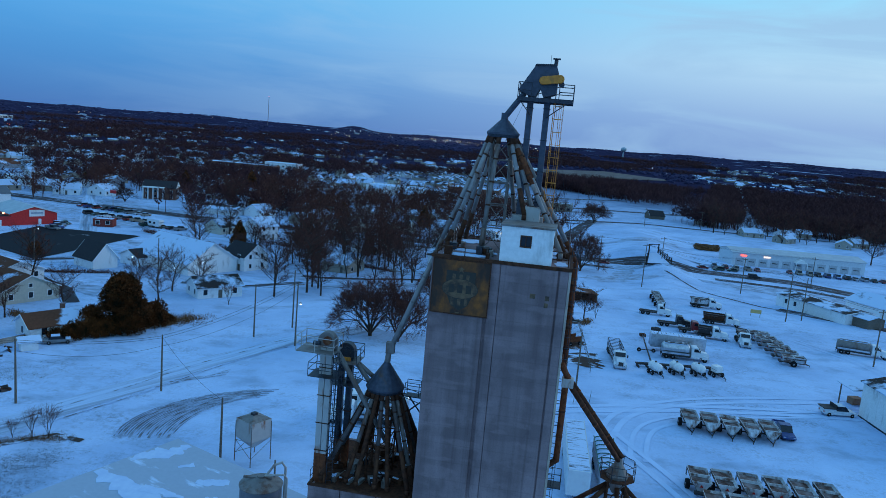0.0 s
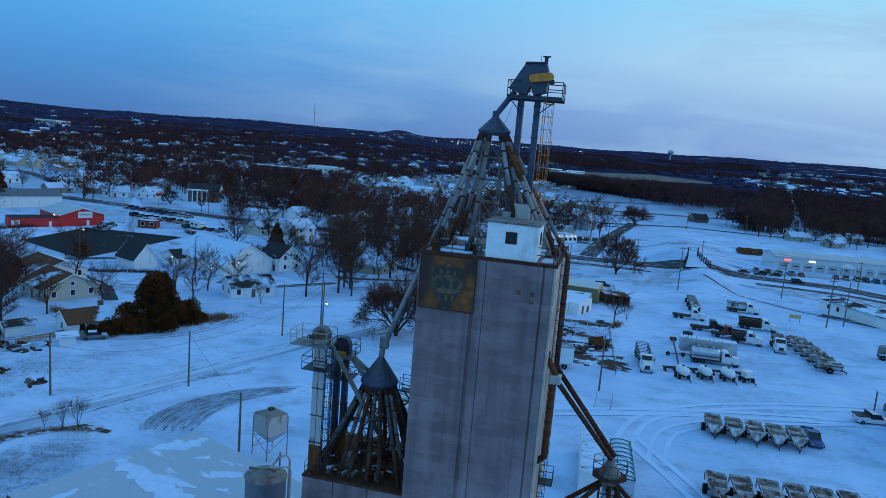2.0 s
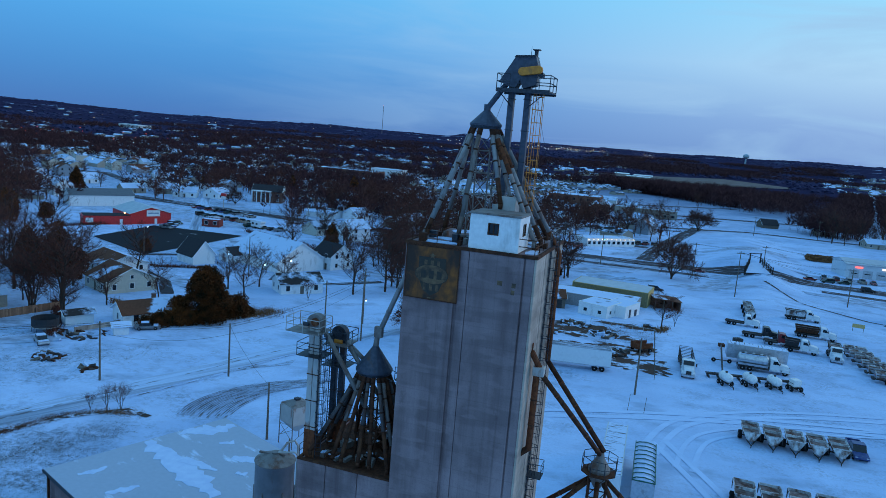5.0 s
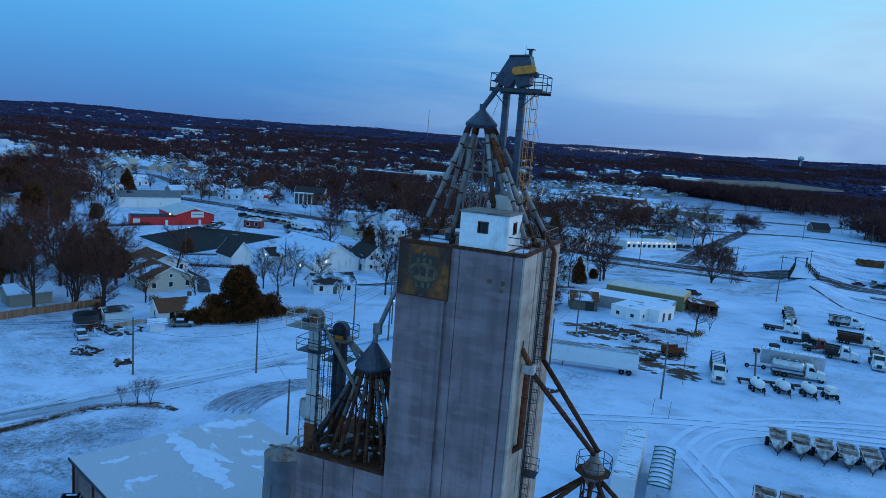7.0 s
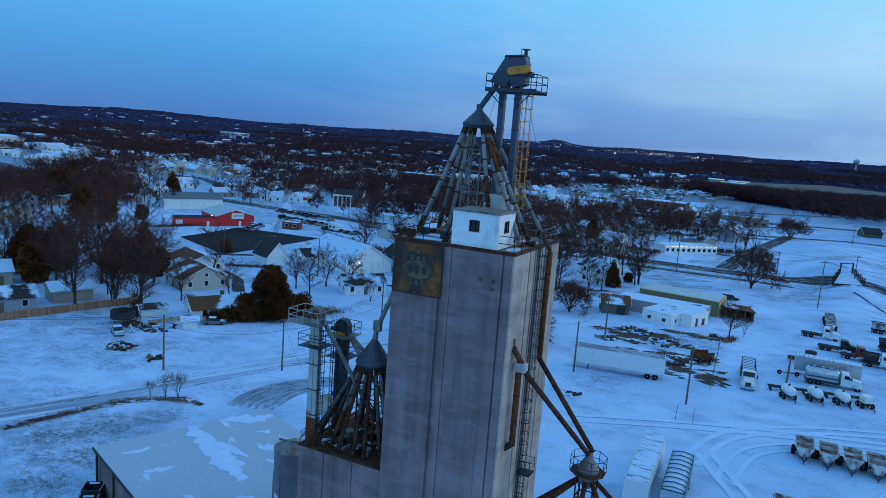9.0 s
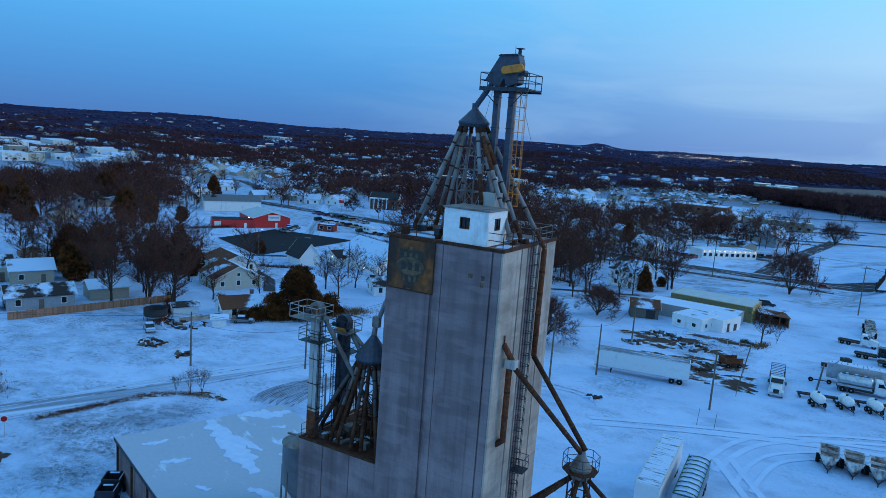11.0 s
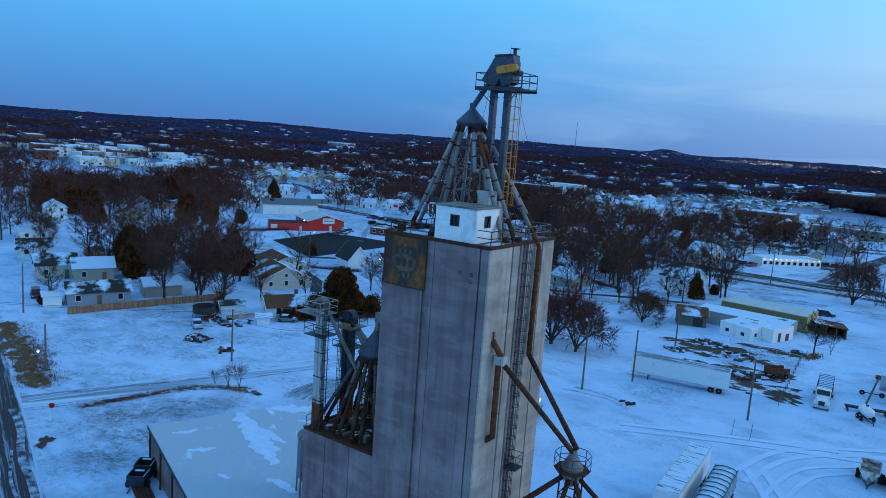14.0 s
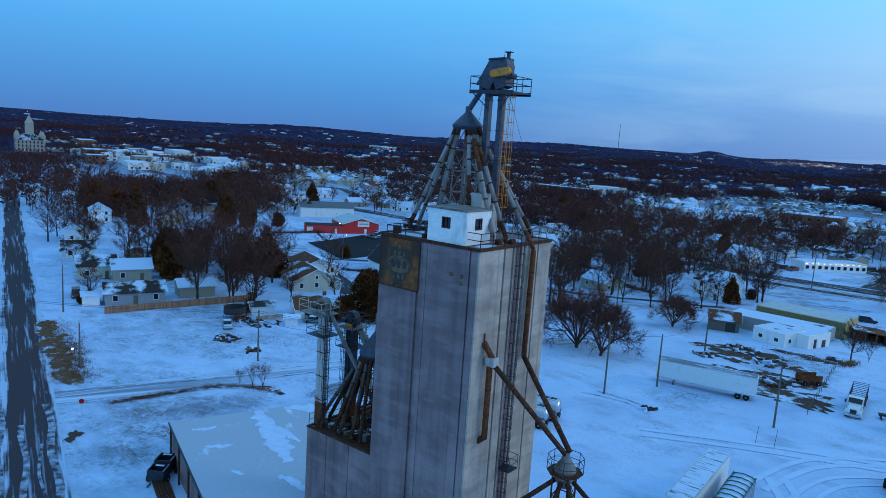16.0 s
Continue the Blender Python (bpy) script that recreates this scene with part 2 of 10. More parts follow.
def ground_mat():
    """Snow cover with drifts, thin places where dead grass shows, and haze-tinted far woods between fields."""
    m, n, l, b = nodes_of("snow_ground")
    geo = n.new("ShaderNodeNewGeometry")
    pos = geo.outputs["Position"]

    def tex(scale, detail=6, rough=0.6, stretch=None, turn=0):
        src = pos
        if stretch:
            mp = n.new("ShaderNodeMapping")
            mp.inputs["Scale"].default_value, mp.inputs["Rotation"].default_value = stretch, (0, 0, radians(turn))
            l.new(pos, mp.inputs[0])
            src = mp.outputs[0]
        t = n.new("ShaderNodeTexNoise")
        t.inputs["Scale"].default_value, t.inputs["Detail"].default_value, t.inputs["Roughness"].default_value = scale, detail, rough
        l.new(src, t.inputs[0])
        return t.outputs[0]

    def rng(f, lo, hi, a=0.0, z=1.0):
        r = n.new("ShaderNodeMapRange")
        r.inputs[1].default_value, r.inputs[2].default_value, r.inputs[3].default_value, r.inputs[4].default_value = lo, hi, a, z
        l.new(f, r.inputs[0])
        return r.outputs[0]

    def mul(a, c):
        k = n.new("ShaderNodeMath")
        k.operation = "MULTIPLY"
        l.new(a, k.inputs[0])
        if isinstance(c, float):
            k.inputs[1].default_value = c
        else:
            l.new(c, k.inputs[1])
        return k.outputs[0]

    def over(f, a, c):
        x = n.new("ShaderNodeMix")
        x.data_type = "RGBA"
        l.new(f, x.inputs[0])
        if isinstance(a, tuple):
            x.inputs[6].default_value = rgba(a)
        else:
            l.new(a, x.inputs[6])
        x.inputs[7].default_value = rgba(c)
        return x.outputs[2]

    broad = tex(0.045, 6, 0.62)
    drift = tex(0.22, 6, 0.6, (1, 1.7, 1), 30)
    fine = tex(1.6, 8, 0.7)
    col = over(rng(broad, 0.38, 0.64), (0.555, 0.70, 0.915), (0.41, 0.545, 0.75))
    thin = rng(tex(0.028, 5, 0.6), 0.46, 0.62, 0.2, 0.9)
    # wide town spots put yard grass and tree shade into the snow's colour
    for sx, sy, sr in ((-51, 62, 10), (-45, 72, 7), (-56, 56, 9), (-50, 54, 8), (-44, 64, 8), (-62, 66, 24), (-76, 97, 20), (-48, 58, 15), (-90, 112, 18), (-110, 190, 70), (-180, 310, 80), (-40, 230, 45), (-130, 130, 40), (-240, 400, 90), (-60, 400, 90), (40, 330, 30), (-84, 91, 17), (-100, 95, 12), (-66, 92, 8), (10, 118, 9), (25, 150, 14)):
        dist = n.new("ShaderNodeVectorMath")
        dist.operation = "DISTANCE"
        l.new(pos, dist.inputs[0])
        dist.inputs[1].default_value = (sx, sy, -1)
        top = n.new("ShaderNodeMath")
        top.operation = "MAXIMUM"
        l.new(thin, top.inputs[0])
        l.new(rng(dist.outputs["Value"], sr * 0.45, sr, 1.3, 0.0), top.inputs[1])
        thin = top.outputs[0]
    grass = mul(mul(rng(drift, 0.42, 0.62), rng(fine, 0.45, 0.60)), thin)
    col = over(mul(rng(tex(0.11, 6, 0.62, (1, 1.6, 1), 35), 0.52, 0.68), 0.6), col, (0.27, 0.36, 0.49))
    col = over(mul(mul(rng(thin, 0.80, 1.25), rng(tex(0.35, 6, 0.65), 0.36, 0.62)), 0.72), col, (0.31, 0.43, 0.59))
    col = over(mul(grass, 0.62), col, (0.16, 0.17, 0.19))
    col = over(mul(rng(tex(3.2, 6, 0.75), 0.50, 0.72), 0.22), col, (0.30, 0.42, 0.58))
    # far fields and woods, beyond the town
    sep = n.new("ShaderNodeSeparateXYZ")
    l.new(pos, sep.inputs[0])
    ln = n.new("ShaderNodeVectorMath")
    ln.operation = "LENGTH"
    l.new(pos, ln.inputs[0])
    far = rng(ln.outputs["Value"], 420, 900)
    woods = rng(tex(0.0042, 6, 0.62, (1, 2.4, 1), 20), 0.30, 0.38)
    # far woods take a blue-violet base colour that stands in for haze
    hazy_woodcol = over(rng(tex(0.05, 5, 0.7), 0.4, 0.7), (0.030, 0.026, 0.055), (0.048, 0.042, 0.085))
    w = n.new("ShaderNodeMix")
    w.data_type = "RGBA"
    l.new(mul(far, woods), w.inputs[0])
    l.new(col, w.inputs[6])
    l.new(hazy_woodcol, w.inputs[7])
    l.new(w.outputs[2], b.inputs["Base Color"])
    b.inputs["Roughness"].default_value, b.inputs["Specular IOR Level"].default_value = 0.95, 0.0
    bp = n.new("ShaderNodeBump")
    bp.inputs["Strength"].default_value, bp.inputs["Distance"].default_value = 0.85, 0.18
    ad = n.new("ShaderNodeMath")
    l.new(drift, ad.inputs[0])
    l.new(mul(fine, 0.4), ad.inputs[1])
    l.new(ad.outputs[0], bp.inputs["Height"])
    l.new(bp.outputs[0], b.inputs["Normal"])
    return m


SNOW = mat("snow", (0.56, 0.69, 0.87), (0.48, 0.61, 0.81), 1.2, 0.8, bump=0.4, bump_dist=0.05)
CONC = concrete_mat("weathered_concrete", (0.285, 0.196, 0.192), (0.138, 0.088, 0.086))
# paler copy: the tower's sky-facing right wall, and the pale garden wall
CONC_PALE = concrete_mat("pale_and_skylit_concrete", (0.47, 0.37, 0.30), (0.27, 0.205, 0.170))
GALV = mat("galvanised_steel", (0.48, 0.45, 0.42), (0.43, 0.405, 0.38), 1.5, 0.55, 0.15, 0.1, 3, (0.27, 0.105, 0.05), (0.55, 0.66), 0.9)
SPOUTSTEEL = mat("dull_spout_steel", (0.33, 0.305, 0.29), (0.26, 0.235, 0.225), 1.5, 0.6, 0.15, 0.1, 3, (0.17, 0.075, 0.042), (0.50, 0.64), 1.1)
SPOUT_DARK = mat("dark_spout_steel", (0.125, 0.105, 0.10), (0.085, 0.07, 0.066), 2, 0.65, 0.15, 0.1, 3, (0.085, 0.04, 0.026), (0.48, 0.64), 1.0)
GALV_OLD = mat("weathered_galvanised_steel", (0.24, 0.21, 0.19), (0.18, 0.155, 0.14), 2, 0.6, 0.15, 0.1, 3, (0.14, 0.07, 0.045), (0.5, 0.66), 1.0)
DARKSTEEL = mat("dark_steel", (0.055, 0.06, 0.075), (0.03, 0.032, 0.04), 6, 0.5, 0.5, 0.1, 2, (0.07, 0.035, 0.022), (0.55, 0.7), 1.5)
BLUESTEEL = mat("dark_blue_painted_steel", (0.07, 0.08, 0.11), (0.045, 0.052, 0.075), 4, 0.5, 0.2, 0.08, 2, (0.10, 0.06, 0.045), (0.6, 0.72), 1.2)
RUST = mat("rusted_steel", (0.22, 0.066, 0.028), (0.115, 0.038, 0.020), 4, 0.9, 0.1, 0.3, 2, (0.27, 0.12, 0.065), (0.55, 0.7), 1.5)
RUST_DARK = mat("dark_rusted_steel", (0.12, 0.045, 0.025), (0.055, 0.025, 0.016), 4, 0.9, 0.1, 0.3, 2, (0.14, 0.06, 0.03), (0.52, 0.7), 1.5)
YELLOW = mat("yellow_painted_steel", (0.80, 0.27, 0.025), (0.62, 0.19, 0.02), 4, 0.6, 0.0, 0.08, 2, (0.22, 0.10, 0.035), (0.55, 0.72), 2)
WHITE = mat("white_paint", (0.86, 0.85, 0.83), (0.76, 0.75, 0.73), 4, 0.6, 0, 0.08, 3, (0.50, 0.48, 0.45), (0.56, 0.74), 0.9)
WHITE_SIDING = mat("white_siding", (0.84, 0.85, 0.85), (0.76, 0.77, 0.77), 3, 0.7, 0, 0.1, 1, (0.5, 0.5, 0.48), (0.58, 0.75), 0.4, vary=0.08)
BEIGE = mat("beige_siding", (0.56, 0.52, 0.42), (0.48, 0.45, 0.37), 3, 0.75, 0, 0.1)
GREYBLUE = mat("grey_blue_siding", (0.30, 0.33, 0.36), (0.25, 0.28, 0.31), 3, 0.75, 0, 0.1)
TAN = mat("tan_siding", (0.40, 0.35, 0.28), (0.32, 0.28, 0.23), 3, 0.8, 0, 0.1, vary=0.2)
BRICK = mat("red_brown_brick", (0.26, 0.12, 0.08), (0.17, 0.08, 0.06), 8, 0.9, 0, 0.25)
RED = mat("red_metal_siding", (0.75, 0.035, 0.03), (0.60, 0.028, 0.025), 2, 0.5, 0.1, 0.05)
YELLOW_WALL = mat("faded_yellow_wall", (0.62, 0.43, 0.17), (0.52, 0.36, 0.15), 3, 0.8, 0, 0.1)
GLASS = mat("dark_window_glass", (0.015, 0.018, 0.022), (0.010, 0.012, 0.016), 2, 0.12, 0, 0)
TYRE = mat("rubber", (0.018, 0.018, 0.019), (0.012, 0.012, 0.013), 6, 0.85, 0, 0.2)
WOOD = mat("weathered_wood", (0.20, 0.16, 0.125), (0.13, 0.105, 0.085), 5, 0.85, 0, 0.3, 4)
FENCE_WOOD = mat("brown_fence_wood", (0.36, 0.19, 0.115), (0.27, 0.14, 0.09), 4, 0.85, 0, 0.3, 4, vary=0.25)
BARK = mat("bark", (0.085, 0.055, 0.042), (0.050, 0.033, 0.026), 6, 0.95, 0, 0.5)
TWIG = mat("bare_twigs", (0.165, 0.058, 0.040), (0.070, 0.026, 0.022), 0.8, 0.95, 0, 0)
NEEDLE = mat("cedar_foliage", (0.21, 0.060, 0.015), (0.030, 0.018, 0.006), 0.7, 0.9, 0, 0, vary=0.3)
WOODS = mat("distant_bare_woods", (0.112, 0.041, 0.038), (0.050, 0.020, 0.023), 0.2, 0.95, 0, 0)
# blue of distant haze mixed into the base colour of the far crowns
FARWOODS = mat("haze_tinted_woods", (0.046, 0.042, 0.095), (0.030, 0.026, 0.062), 0.035, 0.95, 0, 0)
DRYGRASS = mat("dry_grass", (0.30, 0.145, 0.06), (0.17, 0.08, 0.04), 2, 0.95, 0, 0.3)
SHINGLE = mat("dark_shingles", (0.045, 0.042, 0.045), (0.028, 0.027, 0.029), 5, 0.9, 0, 0.3, vary=0.3)
ROOFSNOW = snowy_mat("snow_covered_roof", (0.07, 0.065, 0.065), scale=0.35, lo=0.30, hi=0.42)
ROOFPATCH = snowy_mat("half_snow_covered_roof", (0.055, 0.045, 0.042), scale=0.22, lo=0.47, hi=0.56)
ROOFBROWN = snowy_mat("brown_roof_with_some_snow", (0.19, 0.075, 0.042), scale=0.16, lo=0.55, hi=0.62)
SLATEROOF = mat("grey_metal_roof", (0.135, 0.14, 0.15), (0.105, 0.11, 0.12), 0.8, 0.6, 0.2, 0.05)
METALROOF = mat("pale_metal_roof", (0.50, 0.54, 0.56), (0.42, 0.46, 0.49), 0.6, 0.55, 0.25, 0.05)
APRON = snowy_mat("frosted_flat_roof", (0.43, 0.50, 0.58), (0.60, 0.72, 0.88), scale=0.3, lo=0.62, hi=0.70, under2=(0.36, 0.42, 0.50), stretch=(0.6, 1.8, 1), detail=5, turn=0)
ROADMAT = snowy_mat("asphalt_with_packed_snow", (0.072, 0.062, 0.066), (0.40, 0.51, 0.66), scale=0.8, lo=0.53, hi=0.66, under2=(0.042, 0.037, 0.042), stretch=(0.14, 1.0, 1), detail=9)
ROADMAT2 = snowy_mat("snow_packed_side_road", (0.27, 0.33, 0.42), (0.52, 0.66, 0.85), scale=0.35, lo=0.36, hi=0.58, stretch=(0.06, 1.3, 1), detail=8)
ASPHALT = snowy_mat("cleared_asphalt", (0.019, 0.018, 0.022), (0.6, 0.63, 0.68), scale=0.06, lo=0.68, hi=0.75, under2=(0.012, 0.012, 0.015))
TRACKMAT = snowy_mat("scuffed_snow", (0.22, 0.23, 0.26), (0.45, 0.585, 0.775), scale=0.9, lo=0.40, hi=0.58, under2=(0.10, 0.095, 0.10), stretch=(0.35, 1.2, 1))
DIRT = snowy_mat("bare_dirt_with_snow", (0.105, 0.060, 0.045), (0.52, 0.66, 0.84), scale=0.28, lo=0.52, hi=0.60, under2=(0.060, 0.038, 0.030))
LAMP = mat("lit_lamp_white", (0.75, 0.88, 1.0), (0.75, 0.88, 1.0), emit=6.0, bump=0)
LAMP_WARM = mat("lit_lamp_warm", (1.0, 0.62, 0.30), (1.0, 0.62, 0.30), emit=6.0, bump=0)
LAMP_RED = mat("lit_sign_red", (1.0, 0.10, 0.08), (1.0, 0.1, 0.08), emit=2.8, bump=0)
LAMP_GREEN = mat("lit_signal_green", (0.15, 1.0, 0.45), (0.15, 1.0, 0.45), emit=4.0, bump=0)


# ---- building blocks ----
class Mesh:
    """Vertices and faces gathered for one mesh."""

    def __init__(self):
        self.v, self.f = [], []

    def poly(self, pts):
        k = len(self.v)
        self.v += [tuple(p) for p in pts]
        self.f.append(tuple(range(k, k + len(pts))))
        return self

    def box(self, x0, x1, y0, y1, z0, z1, m=None):
        k = len(self.v)
        pts = [(x, y, z) for z in (z0, z1) for y in (y0, y1) for x in (x0, x1)]
        if m is not None:
            pts = [tuple(m @ Vector(p)) for p in pts]
        self.v += pts
        self.f += [tuple(k + i for i in q) for q in ((0, 2, 3, 1), (4, 5, 7, 6), (0, 1, 5, 4), (2, 6, 7, 3), (0, 4, 6, 2), (1, 3, 7, 5))]
        return self

    def prism(self, profile, axis, a, b):
        """A polygon in the two other axes, drawn out along axis from a to b."""
        k, n = len(self.v), len(profile)
        for s in (a, b):
            for u, w in profile:
                self.v.append({"x": (s, u, w), "y": (u, s, w), "z": (u, w, s)}[axis])
        self.f.append(tuple(range(k + n - 1, k - 1, -1)))
        self.f.append(tuple(range(k + n, k + 2 * n)))
        for i in range(n):
            j = (i + 1) % n
            self.f.append((k + i, k + j, k + n + j, k + n + i))
        return self

    def tube(self, p, q, r0, r1=None, n=8, caps=True):
        r1 = r0 if r1 is None else r1
        p, q = Vector(p), Vector(q)
        d = (q - p)
        if d.length < 1e-6:
            return self
        d.normalize()
        u = d.orthogonal().normalized()
        w = d.cross(u)
        k = len(self.v)
        for c, r in ((p, r0), (q, r1)):
            for i in range(n):
                a = 2 * math.pi * i / n
                self.v.append(tuple(c + r * (math.cos(a) * u + math.sin(a) * w)))
        for i in range(n):
            j = (i + 1) % n
            self.f.append((k + i, k + j, k + n + j, k + n + i))
        if caps:
            self.f.append(tuple(range(k + n - 1, k - 1, -1)))
            self.f.append(tuple(range(k + n, k + 2 * n)))
        return self

    def path(self, pts, r, n=6):
        """One unbroken tube along the points."""
        pts = [Vector(p) for p in pts]
        k = len(self.v)
        for i, p in enumerate(pts):
            d = (pts[min(i + 1, len(pts) - 1)] - pts[max(i - 1, 0)]).normalized()
            side = Vector((0, 0, 1)) if abs(d.z) < 0.9 else Vector((1, 0, 0.01))
            u = d.cross(side).normalized()
            w = d.cross(u)
            self.v += [tuple(p + r * (math.cos(6.2832 * j / n) * u + math.sin(6.2832 * j / n) * w)) for j in range(n)]
        for i in range(len(pts) - 1):
            for j in range(n):
                a, b = k + i * n + j, k + i * n + (j + 1) % n
                self.f.append((a, b, b + n, a + n))
        return self

    def lathe(self, profile, n=16, centre=(0, 0, 0), axis="z"):
        """(radius, height) pairs turned about an axis."""
        k = len(self.v)
        cx, cy, cz = centre
        for r, h in profile:
            for i in range(n):
                a = 2 * math.pi * i / n
                c, s = r * math.cos(a), r * math.sin(a)
                self.v.append({"z": (cx + c, cy + s, cz + h), "x": (cx + h, cy + c, cz + s), "y": (cx + c, cy + h, cz + s)}[axis])
        for j in range(len(profile) - 1):
            for i in range(n):
                i2 = (i + 1) % n
                self.f.append((k + j * n + i, k + j * n + i2, k + (j + 1) * n + i2, k + (j + 1) * n + i))
        self.f.append(tuple(k + i for i in range(n - 1, -1, -1)))
        self.f.append(tuple(k + (len(profile) - 1) * n + i for i in range(n)))
        return self

    def data(self, name, material, smooth=False):
        me = bpy.data.meshes.new(name)
        me.from_pydata(self.v, [], self.f)
        me.materials.append(material)
        if smooth:
            me.polygons.foreach_set("use_smooth", [len(f) == 4 for f in self.f])
        me.update()
        return me


def thing(name, x, y, z=0.0, rot=0.0, label="", category="", group="", kind=""):
    ob = new(name)
    ob.empty_display_size = 0.3
    ob.matrix_world = pose(x, y, z, 0, 0, rot)
    return tagged(ob, label, category, group, kind)


def part(name, mesh, material, parent=None, label="", bevel=0.0, smooth=False, at=None):
    ob = new(name, mesh if isinstance(mesh, bpy.types.Mesh) else mesh.data(name, material, smooth))
    if parent is not None:
        ob.parent = parent
    if at is not None:
        ob.matrix_basis = at
    if bevel:
        b = ob.modifiers.new("bevel", "BEVEL")
        b.width, b.segments, b.limit_method = bevel, 2, "ANGLE"
    if label:
        ob["label"] = label
    return ob


def smooth01(v):
    v = min(1.0, max(0.0, v))
    return v * v * (3 - 2 * v)


def berm(x, y, ax, ay, bx, by, ha, hb, half):
    """Height of a bank whose crest runs from a to b."""
    dx, dy = bx - ax, by - ay
    t = min(1.0, max(0.0, ((x - ax) * dx + (y - ay) * dy) / (dx * dx + dy * dy)))
    d = math.hypot(x - ax - t * dx, y - ay - t * dy)
    return (ha + (hb - ha) * t) * smooth01(1 - d / half)


def level(x, y):
    """Height of the ground."""
    z = -1.6 * smooth01((-14 - x) / 26) * smooth01((y - 20) / 40 + 0.5) - 2.6 * smooth01((y - 125) / 130)
    z += berm(x, y, 82, 258, 66, 206, 3.6, 0.3, 15)
    z += berm(x, y, 86, 288, 108, 400, 4.9, 1.5, 24)
    d = math.hypot(x, y)
    if d > 700:
        a = math.atan2(x, y)
        z += 22 * smooth01((d - 1200) / 2600) * smooth01((a - 0.1) / 0.3)
        ridge = 1 + 0.34 * noise.noise((a * 5.0, 3.1, 0)) + 0.16 * noise.noise((a * 14.0, 7.7, 0)) + 0.05 * noise.noise((a * 45.0, 1.3, 0))
        z += smooth01((d - 700) / 3600) ** 1.3 * 45 * max(0.55, ridge)
        z += 26 * smooth01((d - 2500) / 1500) * math.exp(-((a + 0.135) / 0.018) ** 2)
        z += 9 * smooth01((d - 700) / 800) * noise.noise((x / 420, y / 420, 0.4))
    return z

# ---- ground, roads ----
def spaced(a, b, fine0, fine1, fine, growth=1.22, most=160.0):
    """Coordinates with fine steps inside [fine0, fine1] and growing steps outside."""
    s = list(np.arange(fine0, fine1 + 0.01, fine))
    step, v = fine, fine1
    while v < b:
        step = min(most, step * growth)
        v += step
        s.append(v)
    step, v = fine, fine0
    while v > a:
        step = min(most, step * growth)
        v -= step
        s.insert(0, v)
    return s


def build_ground():
    xs, ys = spaced(-4900, 4900, -210, 190, 3.0), spaced(-1500, 4900, 0, 430, 3.0)
    v = [(x, y, level(x, y)) for y in ys for x in xs]
    nx = len(xs)
    f = [(j * nx + i, j * nx + i + 1, (j + 1) * nx + i + 1, (j + 1) * nx + i) for j in range(len(ys) - 1) for i in range(nx - 1)]
    me = bpy.data.meshes.new("ground")
    me.from_pydata(v, [], f)
    me.polygons.foreach_set("use_smooth", [True] * len(f))
    me.materials.append(ground_mat())
    tagged(new("ground", me), "snow-covered ground with thin grassy places, fading into haze-tinted wooded hills", "ground", kind="structure")


build_ground()


def strip(name, pts, width, material, label, lift=0.05, category="road", kind="structure", step=3.0):
    """A band laid on the ground along a line of points; x of its own space runs along it."""
    line = []
    for (ax, ay), (bx, by) in zip(pts, pts[1:]):
        n = max(1, int(math.hypot(bx - ax, by - ay) / step))
        line += [(ax + (bx - ax) * i / n, ay + (by - ay) * i / n) for i in range(n)]
    line.append(pts[-1])
    ox, oy = pts[0]
    turn = math.atan2(pts[-1][1] - oy, pts[-1][0] - ox)
    ca, sa = math.cos(-turn), math.sin(-turn)
    m = Mesh()
    cross = 4 if width > 4 else 1
    for i, (x, y) in enumerate(line):
        a, b = line[max(0, i - 1)], line[min(len(line) - 1, i + 1)]
        dx, dy = b[0] - a[0], b[1] - a[1]
        d = math.hypot(dx, dy) or 1
        for j in range(cross + 1):
            s = (j / cross - 0.5) * width
            px, py = x - dy / d * s, y + dx / d * s
            m.v.append(((px - ox) * ca - (py - oy) * sa, (px - ox) * sa + (py - oy) * ca, level(px, py) + lift))
    w = cross + 1
    for i in range(len(line) - 1):
        for j in range(cross):
            m.f.append((i * w + j, (i + 1) * w + j, (i + 1) * w + j + 1, i * w + j + 1))
    ob = new(name, m.data(name, material))
    ob.matrix_world = pose(ox, oy, 0, 0, 0, math.degrees(turn))
    return tagged(ob, label, category, kind=kind)


strip("road", [(230, -111), (30, 2), (-47.5, 46), (-112, 83), (-203, 135.5), (-420, 258)], 7.6, street_mat(), "dark asphalt street with streaks of packed snow", 0.06)
strip("road", [(-76, 50), (-66, 64), (-58.5, 77.5), (-52, 90), (-45.4, 102), (-38.5, 116), (-27.4, 129.5), (-12, 141)], 5.0, ROADMAT2, "snow-packed side street with wheel tracks", 0.05)
strip("road", [(-420, 378), (-214, 332), (-165, 320), (-116, 309), (-62, 299), (-12, 285), (17, 279), (45, 276), (75, 274), (96, 270), (132, 261), (156, 235), (240, 150)], 10.5, ROADMAT, "dark main road between snowy verges", 0.07)
strip("road", [(-66, 286), (-14, 271), (16, 265), (44, 262), (64, 260)], 4.5, ROADMAT, "dark strip of thawed ground along the main road", 0.075)
strip("road", [(100, 254), (128, 246), (150, 226)], 4.5, ROADMAT, "dark strip of thawed ground along the main road", 0.075)
strip("road", [(20, 416), (72, 421), (121, 440), (170, 431), (330, 430)], 6.0, ROADMAT, "narrow far road across snowy fields", 0.08)
strip("road", [(44, 283), (52, 315), (63, 351), (91, 436)], 7.0, ROADMAT, "dark lane climbing past a bare tree", 0.09)
strip("road", [(100, 204), (122, 186), (160, 170)], 6.0, ROADMAT, "dark driveway beside the white sheds", 0.06)
